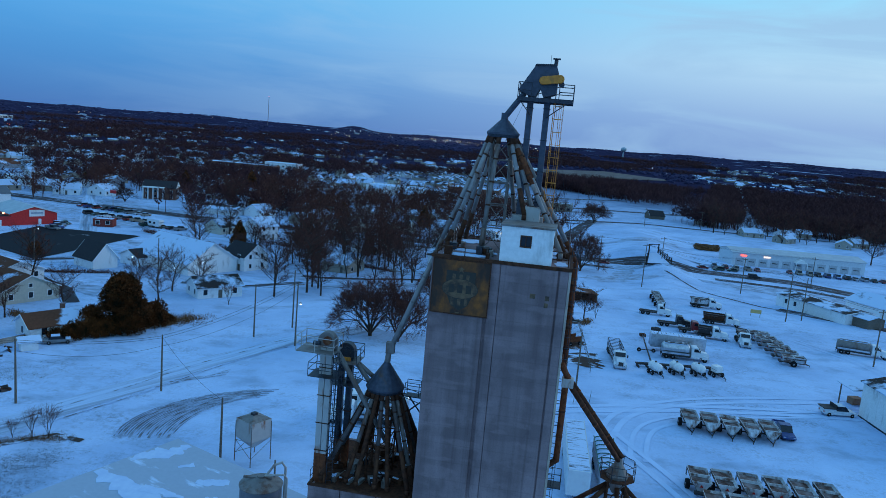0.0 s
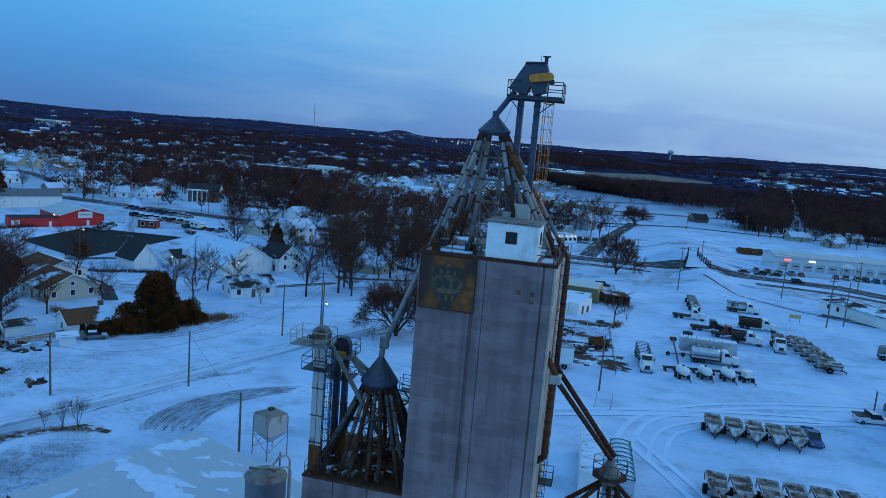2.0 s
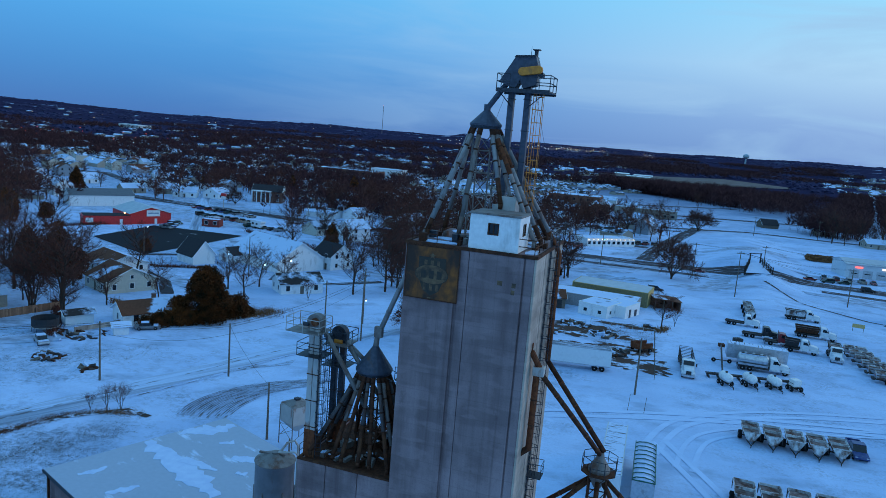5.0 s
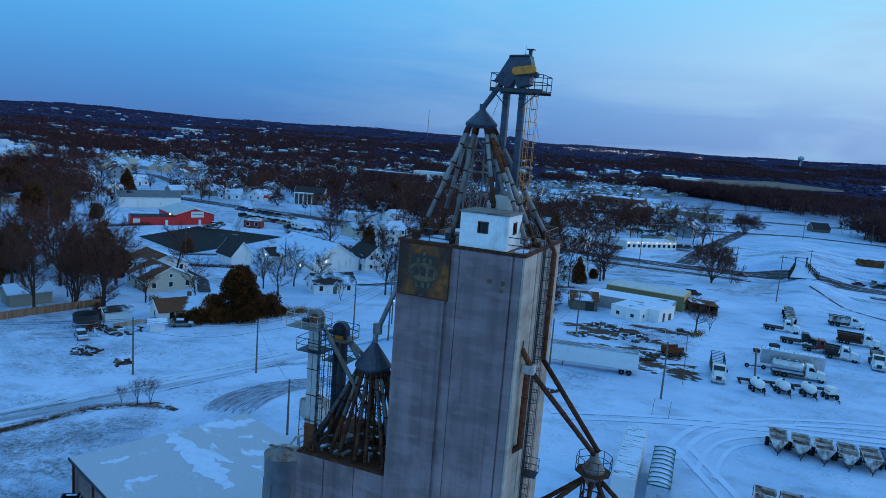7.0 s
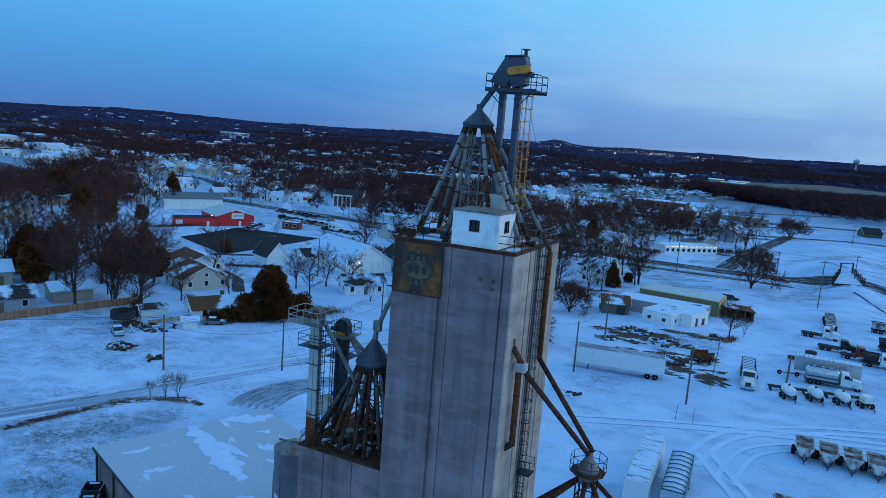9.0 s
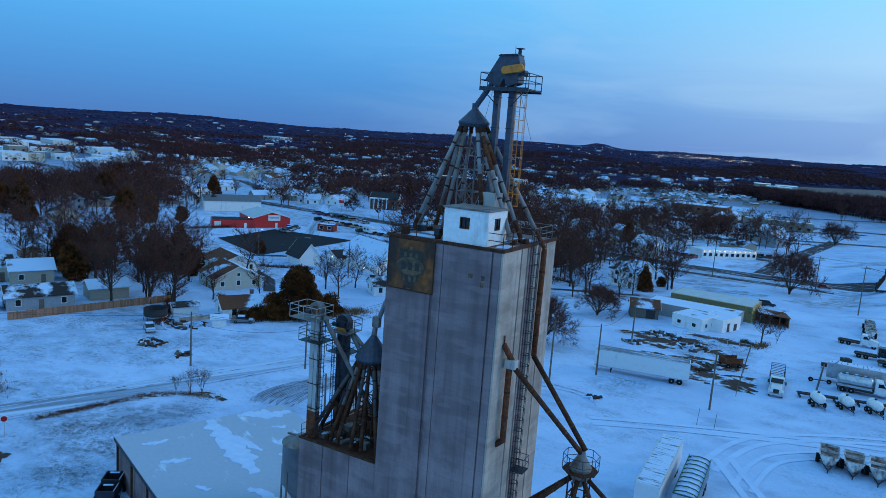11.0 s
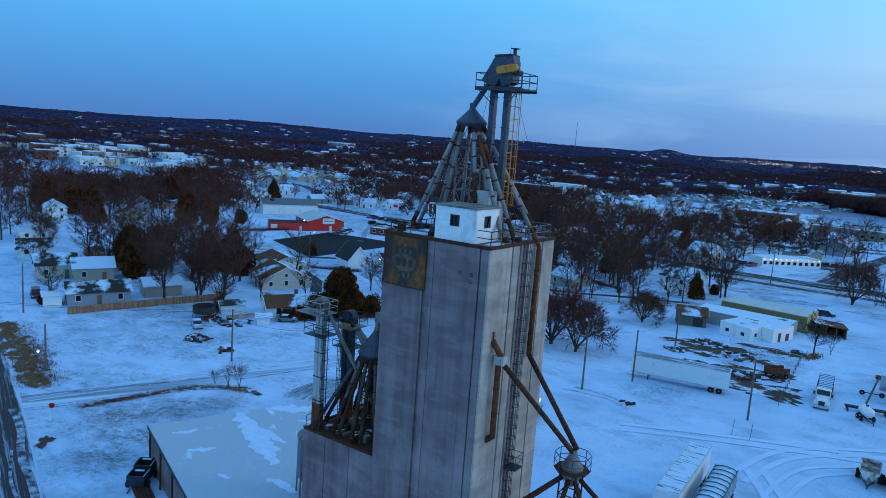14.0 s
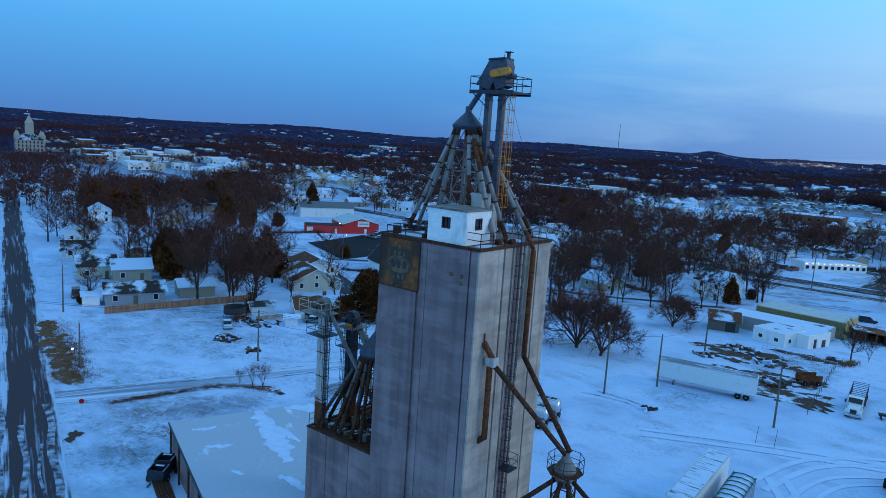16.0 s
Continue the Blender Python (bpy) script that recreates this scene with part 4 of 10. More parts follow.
def railing(parent, pts, height=1.05, r=0.028, material=GALV_OLD, closed=False, posts=1.3, rails=2):
    """Handrail along points (x, y, z)."""
    seq = list(pts) + ([pts[0]] if closed else [])
    done = set()
    for a, b in zip(seq, seq[1:]):
        a, b = Vector(a), Vector(b)
        n = max(1, round((b - a).length / posts))
        for i in range(n + 1):
            c = a + (b - a) * i / n
            if tuple(round(v, 2) for v in c) not in done:
                done.add(tuple(round(v, 2) for v in c))
                part("rail_post", Mesh().tube(c, c + Vector((0, 0, height)), r, r, 5), material, parent)
        for k in range(1, rails + 1):
            h = Vector((0, 0, height * k / rails))
            part("handrail", Mesh().tube(a + h, b + h, r, r, 5), material, parent)


def caged_ladder(parent, x, y, z0, z1, out, material, cage_from=2.2, width=0.45, hoop=0.38, every=0.9):
    """Ladder with a safety cage; out is the way the cage bulges, in degrees."""
    a = radians(out)
    ox, oy = math.cos(a), math.sin(a)
    sx, sy = -oy, ox
    lad, cage = Mesh(), Mesh()
    for s in (-1, 1):
        lad.tube((x + s * sx * width / 2, y + s * sy * width / 2, z0), (x + s * sx * width / 2, y + s * sy * width / 2, z1), 0.026, 0.026, 5)
    z = z0 + 0.2
    while z < z1:
        lad.tube((x - sx * width / 2, y - sy * width / 2, z), (x + sx * width / 2, y + sy * width / 2, z), 0.016, 0.016, 4)
        z += 0.33
    angles = [radians(b) for b in (-90, -50, -15, 15, 50, 90)]

    def rim(b):
        return (x + ox * (hoop * math.cos(b) * 1.5) + sx * hoop * math.sin(b), y + oy * (hoop * math.cos(b) * 1.5) + sy * hoop * math.sin(b))

    z = z0 + cage_from
    while z <= z1 + 0.01:
        for b, c in zip(angles, angles[1:]):
            cage.tube((*rim(b), z), (*rim(c), z), 0.024, 0.024, 4)
        z += every
    for b in angles[1:-1]:
        cage.tube((*rim(b), z0 + cage_from), (*rim(b), z1), 0.016, 0.016, 4)
    ob = part("ladder", lad, material, parent)
    part("safety_cage", cage, material, ob)
    return ob


# distributor with its fan of spouts on the tower roof
dist = thing("spout_distributor", TX, TY, 0, TROT, "conical grain distributor with a fan of grey spouts", "grain distributor")
CX, CY, CZ = 3.2, 5.2, 40.42
cone_head(dist, CX, CY, CZ, 41.45, 1.12, BLUESTEEL)
lattice(dist, CX - 0.65, CX + 0.65, CY - 0.65, CY + 0.65, TH + 0.02, CZ - 0.3, 5, 0.045)
SPOUTS = [(0.45, 2.6, 33.0), (0.9, 4.8, 32.9), (2.7, 2.6, 32.9), (5.3, 3.1, 35.2), (6.6, 3.5, 33.4), (7.95, 2.5, 33.0), (8.15, 3.8, 32.9), (0.9, 8.1, 32.85), (4.6, 8.4, 32.85), (7.7, 7.9, 32.85)]
for k, (tx, ty, tz) in enumerate(SPOUTS):
    a = math.atan2(ty - CY, tx - CX)
    spout(dist, (CX + 0.82 * math.cos(a), CY + 0.82 * math.sin(a), CZ - 0.25), (tx, ty, tz), 0.15, GALV_OLD if k in (2, 8) else SPOUTSTEEL, (RUST_DARK, RUST_DARK, GALV_OLD)[k % 3], (0.8, 1.4, 1.2, 1.8)[k % 4], {4: (0.1, 0.35), 5: (0.12, 0.5), 6: (0.18, 0.42), 9: (0.1, 0.3)}.get(k))
s = spout(dist, (CX + 0.85, CY + 0.25, CZ - 0.25), (TW + 0.3, 6.15, 32.0), 0.15, SPOUTSTEEL, RUST, 1.6)
s = spout(dist, (CX - 0.85, CY - 0.3, CZ - 0.25), (-0.5, 4.3, 32.1), 0.15, SPOUTSTEEL, GALV_OLD, 0.8)
m, b = Mesh(), []
banded_pipe(m, b, (-0.5, 4.3, 31.9), (-3.2, 3.75, 24.5), 0.19, 10, 2.2)
ob = part("transfer_spout", m, SPOUTSTEEL, dist, "long grey spout leading down to the lower distributor", smooth=True)
for band in b:
    part("collar", band, GALV_OLD, ob)
part("neck", Mesh().tube((-3.25, 3.75, 24.4), (-3.3, 3.7, 23.6), 0.2, 0.22, 10), GALV_OLD, ob)
part("slide_gate", Mesh().box(-3.45, -2.85, 3.55, 3.95, 24.35, 25.15), GALV_OLD, ob, bevel=0.02)

# bucket elevator leg above the roof
leg = thing("bucket_elevator", TX, TY, 0, TROT, "steel bucket elevator with head house, platform and yellow caged ladder", "bucket elevator")
for lx in (4.82, 5.95):
    c = part("leg_casing", Mesh().box(lx - 0.2, lx + 0.2, 5.1, 5.55, TH, 43.2), BLUESTEEL, leg, bevel=0.015)
    for k in range(5):
        z = 33.8 + 2.1 * k
        part("flange", Mesh().box(lx - 0.24, lx + 0.24, 5.06, 5.59, z, z + 0.06), DARKSTEEL, c)
part("tie", Mesh().box(4.8, 6.0, 5.25, 5.35, 38.9, 38.97).box(4.8, 6.0, 5.25, 5.35, 36.1, 36.17), DARKSTEEL, leg)
part("head", Mesh().prism([(3.95, 43.35), (4.95, 45.0), (6.35, 45.05), (6.5, 44.6), (6.5, 43.2), (5.65, 42.9), (5.4, 43.5), (5.1, 42.9), (4.55, 43.05)], "y", 4.85, 5.8), BLUESTEEL, leg, "dark sloped elevator head casing", 0.03)
part("head_cap", Mesh().prism([(4.9, 44.98), (5.0, 45.09), (6.3, 45.14), (6.36, 45.03)], "y", 4.75, 5.9), DARKSTEEL, leg)
part("vent", Mesh().tube((6.25, 5.3, 45.1), (6.25, 5.3, 45.5), 0.13).box(6.02, 6.52, 5.1, 5.5, 45.5, 45.56), DARKSTEEL, leg)
part("rod", Mesh().tube((5.9, 5.3, 45.1), (5.9, 5.3, 45.75), 0.02, 0.01, 5), DARKSTEEL, leg)
gd = []
for i in range(9):
    a = math.pi / 2 + math.pi * i / 8
    gd.append((5.55 + 0.27 * math.cos(a), 44.02 + 0.27 * math.sin(a)))
for i in range(9):
    a = -math.pi / 2 + math.pi * i / 8
    gd.append((6.65 + 0.27 * math.cos(a), 44.18 + 0.27 * math.sin(a)))
part("drive_guard", Mesh().prism(gd, "y", 4.5, 4.82), YELLOW, leg, "yellow oblong drive guard", 0.04)
part("motor", Mesh().lathe([(0.2, 0), (0.2, 0.6)], 12, (6.75, 4.9, 43.9), "y"), DARKSTEEL, leg)
part("platform", Mesh().box(4.0, 7.65, 4.05, 6.35, 42.72, 42.8).box(4.0, 7.65, 4.03, 4.1, 42.6, 42.86).box(4.0, 7.65, 6.3, 6.37, 42.6, 42.86), DARKSTEEL, leg)
railing(leg, [(4.9, 4.07, 42.8), (4.02, 4.07, 42.8), (4.02, 6.33, 42.8), (7.63, 6.33, 42.8), (7.63, 4.07, 42.8), (6.7, 4.07, 42.8)], 1.0, 0.03, DARKSTEEL)
for x in (4.1, 7.4):
    part("brace", Mesh().tube((x, 4.2, 42.72), (5.0 if x < 5 else 5.9, 5.1, 41.6), 0.035, 0.035, 5), DARKSTEEL, leg)
m = Mesh().tube((4.35, 5.25, 43.15), (CX + 0.05, CY, 41.55), 0.2, 0.2, 8).tube((CX, CY, 41.75), (CX, CY, 41.3), 0.24, 0.24, 10)
part("discharge_chute", m, BLUESTEEL, leg)
caged_ladder(leg, 6.45, 5.3, 34.2, 42.9, -10, YELLOW, 0.6, 0.5, 0.42, 0.85)
part("boot_box", Mesh().box(4.4, 6.5, 4.4, 5.09, TH + 0.02, 35.0).box(5.2, 6.3, 3.2, 4.39, TH + 0.02, 35.7), GALV, leg, "grey sheet-metal casing behind the penthouse", 0.03)
part("guy_wire", Mesh().tube((6.4, 5.3, 43), (8.6, 8.8, 32.4), 0.012, 0.012, 4).tube((4.4, 5.3, 42.6), (0.3, 8.8, 32.4), 0.012, 0.012, 4), DARKSTEEL, leg)
rail = thing("roof_railing", TX, TY, 0, TROT, "low rusty pipe railing along the tower roof edge", "railing")
railing(rail, [(7.0, 0.35, TH + 0.05), (8.5, 0.35, TH + 0.05), (8.5, 3.2, TH + 0.05)], 0.95, 0.03, RUST_DARK)
railing(rail, [(8.5, 5.4, TH + 0.05), (8.5, 8.8, TH + 0.05), (5.5, 8.8, TH + 0.05)], 0.95, 0.028, GALV_OLD)
railing(rail, [(0.25, 8.7, TH + 0.05), (0.25, 0.35, TH + 0.05), (2.0, 0.35, TH + 0.05)], 0.55, 0.03, RUST_DARK, rails=1)

# pipes and ladder on the side wall
pipes = thing("side_spouts", TX, TY, 0, TROT, "rust-brown spout pipes strapped to the tower's side wall", "grain spout")
m, b = Mesh(), []
banded_pipe(m, b, (TW + 0.3, 6.15, 31.9), (TW + 0.32, 6.0, 24.2), 0.2, 10, 1.9)
ob = part("downpipe", m, RUST, pipes, smooth=True)
for band in b:
    part("strap", band, RUST_DARK, ob)
TRX, TRY = 13.6, 5.2
m, b = Mesh(), []
banded_pipe(m, b, (TW + 0.32, 6.0, 24.2), (TRX + 0.2, TRY + 0.1, 18.6), 0.19, 10, 2.4)
ob = part("slanted_pipe", m, RUST_DARK, pipes, smooth=True)
for band in b:
    part("strap", band, RUST, ob)
m, b = Mesh(), []
banded_pipe(m, b, (TW + 0.45, 1.45, 24.6), (TW + 0.42, 1.5, 19.3), 0.21, 10, 2.2)
ob = part("downpipe", m, RUST, pipes, smooth=True)
for band in b:
    part("strap", band, RUST_DARK, ob)
part("elbow", Mesh().tube((TW + 0.05, 1.15, 26.1), (TW + 0.6, 1.5, 25.0), 0.2, 0.2, 10).tube((TW + 0.08, 1.15, 26.0), (TW + 0.08, 1.15, 26.7), 0.05, 0.05, 6), RUST, pipes)
part("foot_elbow", Mesh().tube((TW + 0.42, 1.5, 19.4), (TW - 0.1, 1.45, 18.95), 0.21, 0.21, 10), RUST_DARK, pipes)
part("valve", Mesh().box(TW + 0.2, TW + 0.95, 1.15, 1.8, 24.5, 25.1), GALV, pipes, "bright galvanised diverter valve", 0.05)
m, b = Mesh(), []
banded_pipe(m, b, (TW + 0.75, 1.5, 24.6), (TRX - 0.05, TRY - 0.1, 18.45), 0.18, 10, 2.4)
ob = part("slanted_pipe", m, RUST_DARK, pipes, smooth=True)
for band in b:
    part("strap", band, RUST, ob)
lad = thing("wall_ladder", TX, TY, 0, TROT, "dark caged steel ladder running up the side wall", "ladder")
caged_ladder(lad, TW - 0.02, 4.7, 1.0, TH + 0.9, 0, DARKSTEEL, 2.0, 0.42, 0.36, 0.8)
part("rest_platform", Mesh().box(TW + 0.02, TW + 1.0, 4.2, 5.3, 16.0, 16.06), DARKSTEEL, lad)
railing(lad, [(TW + 0.05, 4.2, 16.06), (TW + 0.98, 4.2, 16.06), (TW + 0.98, 5.28, 16.06), (TW + 0.05, 5.28, 16.06)], 1.0, 0.022, DARKSTEEL)

# tripod distributor beside the tower
tri = thing("tripod_distributor", TX, TY, 0, TROT, "rusty distributor on a lattice tripod with railed platform", "grain distributor")
ring = [(TRX + 1.25 * math.cos(math.pi / 8 + i * math.pi / 4), TRY + 1.25 * math.sin(math.pi / 8 + i * math.pi / 4)) for i in range(8)]
part("platform", Mesh().prism(ring, "z", 17.15, 17.22), RUST_DARK, tri)
railing(tri, [(x, y, 17.22) for x, y in ring], 1.1, 0.026, DARKSTEEL, closed=True, posts=1.0)
part("hopper", Mesh().lathe([(0.25, 16.0), (0.72, 16.8), (0.78, 17.4), (0.3, 18.2), (0.22, 18.6)], 16, (TRX, TRY, 0)), GALV_OLD, tri, "grey metal hopper")
lattice(tri, TRX - 0.6, TRX + 0.6, TRY - 0.6, TRY + 0.6, 0, 17.15, 10, 0.045, RUST_DARK, "lattice_mast")
for ex, ey, ez in ((TW, 3.2, 12.2), (TW, 7.4, 12.0), (TRX + 6.5, TRY - 5.0, 9.0), (TRX + 7.0, TRY + 4.0, 9.0), (TRX + 0.6, TRY - 7.5, 9.0)):
    a = math.atan2(ey - TRY, ex - TRX)
    m, b = Mesh(), []
    banded_pipe(m, b, (TRX + 0.5 * math.cos(a), TRY + 0.5 * math.sin(a), 16.6), (ex, ey, ez), 0.17, 9, 2.0)
    if ex != TW:
        m.tube((ex, ey, ez), (ex, ey, 0), 0.17, 0.17, 9)
    ob = part("spout", m, RUST_DARK, tri, smooth=True)
    for band in b:
        part("strap", band, RUST, ob)

# ---- the lower annex ----
AX0, AX1, AY0, AY1, AH = -7.45, -0.02, 0.3, 8.6, 15.25
annex = thing("concrete_annex", TX, TY, 0, TROT, "lower weathered concrete annex beside the tower", "grain elevator")
part("core", Mesh().box(AX0 + 0.1, AX1, AY0 + 0.1, AY1, -0.5, AH - 0.5), CONC, annex)
for u0, u1 in ((AX0, -5.15), (-5.1, -2.6), (-2.55, AX1)):
    part("wall_panel", Mesh().box(u0, u1, AY0, AY0 + 0.3, -0.5, AH), CONC, annex, bevel=0.03)
part("wall_panel", Mesh().box(AX0, AX0 + 0.3, AY0 + 0.301, AY1 - 0.301, -0.5, AH), CONC, annex, bevel=0.03)
part("wall_panel", Mesh().box(AX0, AX1, AY1 - 0.3, AY1, -0.5, AH), CONC, annex, bevel=0.03)
part("roof_edge", Mesh().box(AX0 - 0.04, AX1, AY0 - 0.05, AY0 + 0.18, AH, AH + 0.12).box(AX0 - 0.04, AX0 + 0.18, AY0 + 0.181, AY1, AH, AH + 0.12), RUST_DARK, annex)
part("deck", Mesh().box(AX0 + 0.301, AX1, AY0 + 0.301, AY1 - 0.301, AH - 0.3, AH - 0.05), RUST_DARK, annex)
rng = random.Random(11)
for k in range(46):
    x, y = rng.uniform(-6.9, -0.9), rng.uniform(0.75, 7.4)
    w_, d_, h = rng.uniform(0.25, 0.85), rng.uniform(0.25, 0.9), rng.uniform(0.12, 0.5)
    ob = part("inlet_box", Mesh().box(0, w_, 0, d_, AH - 0.05, AH + h), rng.choice((RUST_DARK, RUST_DARK, DARKSTEEL, GALV_OLD)), annex, bevel=0.02, at=pose(x, y, 0, 0, 0, rng.uniform(-25, 25)))
    if rng.random() < 0.5:
        part("snow_cap", Mesh().box(0.0, w_ * rng.uniform(0.4, 0.9), 0.0, d_ * rng.uniform(0.5, 1.0), AH + h, AH + h + 0.04), SNOW, ob, bevel=0.02)
dist2 = thing("lower_spout_distributor", TX, TY, 0, TROT, "dark conical distributor with many rusty spouts on the annex", "grain distributor")
C2X, C2Y, C2Z = -3.3, 3.7, 21.95
cone_head(dist2, C2X, C2Y, C2Z, 23.75, 1.38, BLUESTEEL)
lattice(dist2, C2X - 0.8, C2X + 0.8, C2Y - 0.8, C2Y + 0.8, AH - 0.05, C2Z - 0.3, 4, 0.05, RUST_DARK)
for i in range(20):
    a = 2 * math.pi * (i + 0.3) / 20
    far = (1.0, 0.72, 0.9)[i % 3]
    ex, ey = C2X + 4.6 * math.cos(a) * far, C2Y + 4.2 * math.sin(a) * far
    ex, ey = min(-0.35, max(AX0 + 0.6, ex)), min(AY1 - 0.6, max(AY0 + 0.6, ey))
    spout(dist2, (C2X + 1.05 * math.cos(a), C2Y + 1.05 * math.sin(a), C2Z - 0.22), (ex, ey, AH + 0.55), 0.15, (SPOUT_DARK, RUST_DARK, SPOUT_DARK, GALV_OLD, RUST_DARK)[i % 5], RUST_DARK, (1.4, 2.6)[i % 2])
part("catwalk", Mesh().box(C2X + 1.2, 0.0, 4.9, 5.7, 20.85, 20.92), DARKSTEEL, dist2)
railing(dist2, [(C2X + 1.2, 4.9, 20.92), (-0.02, 4.9, 20.92)], 1.0, 0.028, DARKSTEEL, posts=0.9)
railing(dist2, [(C2X + 1.2, 5.7, 20.92), (-0.02, 5.7, 20.92)], 1.0, 0.028, DARKSTEEL, posts=0.9)
part("catwalk_brace", Mesh().tube((-0.02, 5.3, 18.5), (-1.9, 5.3, 20.85), 0.06).tube((C2X + 0.8, 5.3, 19), (-0.5, 5.3, 20.85), 0.06), DARKSTEEL, dist2)


def annex_leg(x, y, z1, material, head, label, guard, flip):
    t = thing("bucket_elevator", TX, TY, 0, TROT, label, "bucket elevator")
    for dx in (-0.22, 0.22) if flip else (-0.32, 0.32):
        c = part("leg_casing", Mesh().box(x + dx - 0.2, x + dx + 0.2, y - 0.22, y + 0.22, AH - 0.05, z1 - 1.1), material, t, bevel=0.015)
        z = AH + 2.3
        while z < z1 - 1.5:
            part("flange", Mesh().box(x + dx - 0.235, x + dx + 0.235, y - 0.255, y + 0.255, z, z + 0.06), RUST_DARK, c)
            z += 2.0
        part("rusted_base", Mesh().box(x + dx - 0.215, x + dx + 0.215, y - 0.235, y + 0.235, AH - 0.04, AH + 2.1), RUST, c, "rusted lower end")
    hd = [(x - 0.62, z1 - 1.1)] + [(x + 0.62 * math.cos(math.pi - math.pi * i / 10), z1 - 0.62 + 0.62 * math.sin(math.pi * i / 10)) for i in range(11)] + [(x + 0.62, z1 - 1.1)]
    part("head", Mesh().prism(hd, "y", y - 0.3, y + 0.3), head, t, bevel=0.02)
    part("pulley_guard", Mesh().lathe([(0.30, 0), (0.30, 0.16)], 18, (x + 0.1, y - 0.47, z1 - 0.55), "y"), guard, t)
    if not flip:
        part("belt_guard", Mesh().box(x - 0.3, x + 0.42, y - 0.5, y - 0.31, z1 - 1.3, z1 - 1.02), YELLOW, t, "small yellow belt guard", 0.04)
    part("motor", Mesh().lathe([(0.18, 0), (0.18, 0.5)], 10, (x - 0.9, y - 0.3, z1 - 0.85), "x"), DARKSTEEL, t)
    zp = z1 - 1.35
    xa, xb = (x - 1.9, x + 0.75) if flip else (x - 0.85, x + 1.0)
    part("platform", Mesh().box(xa, xb, y - 1.0, y + 1.0, zp, zp + 0.06), GALV_OLD, t)
    railing(t, [(xa, y - 0.98, zp + 0.06), (xb, y - 0.98, zp + 0.06), (xb, y + 0.98, zp + 0.06), (xa, y + 0.98, zp + 0.06)], 1.0, 0.028, GALV if flip else DARKSTEEL, closed=True)
    zq = zp - 1.7
    part("service_platform", Mesh().box(x - 1.0, x + 1.0, y - 0.9, y + 0.9, zq, zq + 0.05), DARKSTEEL, t)
    railing(t, [(x - 1.0, y - 0.88, zq + 0.05), (x + 1.0, y - 0.88, zq + 0.05), (x + 1.0, y + 0.88, zq + 0.05), (x - 1.0, y + 0.88, zq + 0.05)], 0.95, 0.026, DARKSTEEL, closed=True)
    caged_ladder(t, x + (0.75 if flip else -0.4), y - 0.2 if flip else y - 0.33, AH, zp, -60 if flip else -90, DARKSTEEL, 2.0, 0.4, 0.32, 0.8)
    return t


l2 = annex_leg(-6.95, 1.2, 26.1, GALV, GALV_OLD, "grey twin-casing bucket elevator with railed platform and rusty head", RUST, True)
l3 = annex_leg(-6.35, 3.9, 24.7, DARKSTEEL, DARKSTEEL, "dark twin-casing bucket elevator with yellow drive guard", DARKSTEEL, False)
for t, p, q in ((l3, (-5.9, 3.9, 23.6), (-2.2, 3.6, 19.3)), (l2, (-6.4, 1.3, 25.0), (-2.6, 3.2, 17.6)), (l3, (-5.9, 4.2, 23.4), (-4.3, 3.9, 22.4))):
    part("discharge_spout", Mesh().tube(p, q, 0.17, 0.17, 9), GALV_OLD, t, smooth=True)
for p, q in (((-6.0, 3.2, 22.6), (-0.02, 3.4, 20.9)), ((-6.0, 4.6, 22.6), (-0.02, 5.0, 21.0))):
    part("tie_rod", Mesh().tube(p, q, 0.03, 0.03, 5), DARKSTEEL, l3)
ar = thing("roof_railing", TX, TY, 0, TROT, "thin dark railing along the annex roof", "railing")
railing(ar, [(AX0 + 0.1, AY0 + 0.1, AH + 0.12), (AX0 + 0.1, AY1 - 0.2, AH + 0.12), (AX1, AY1 - 0.2, AH + 0.12)], 1.0, 0.025, DARKSTEEL)

# ---- low flat-roofed building in front ----
BROT = -31.2
shed = thing("flat_roofed_building", -38.75, 57.85, -1.6, BROT, "low building with a wide pale frosted roof and drifted snow", "building")
SL, SD, SH = 27.0, 20.5, 5.1
part("roof", Mesh().box(0, SL, 0, SD, SH - 0.18, SH), APRON, shed, "pale flat roof with patches of snow", 0.02)


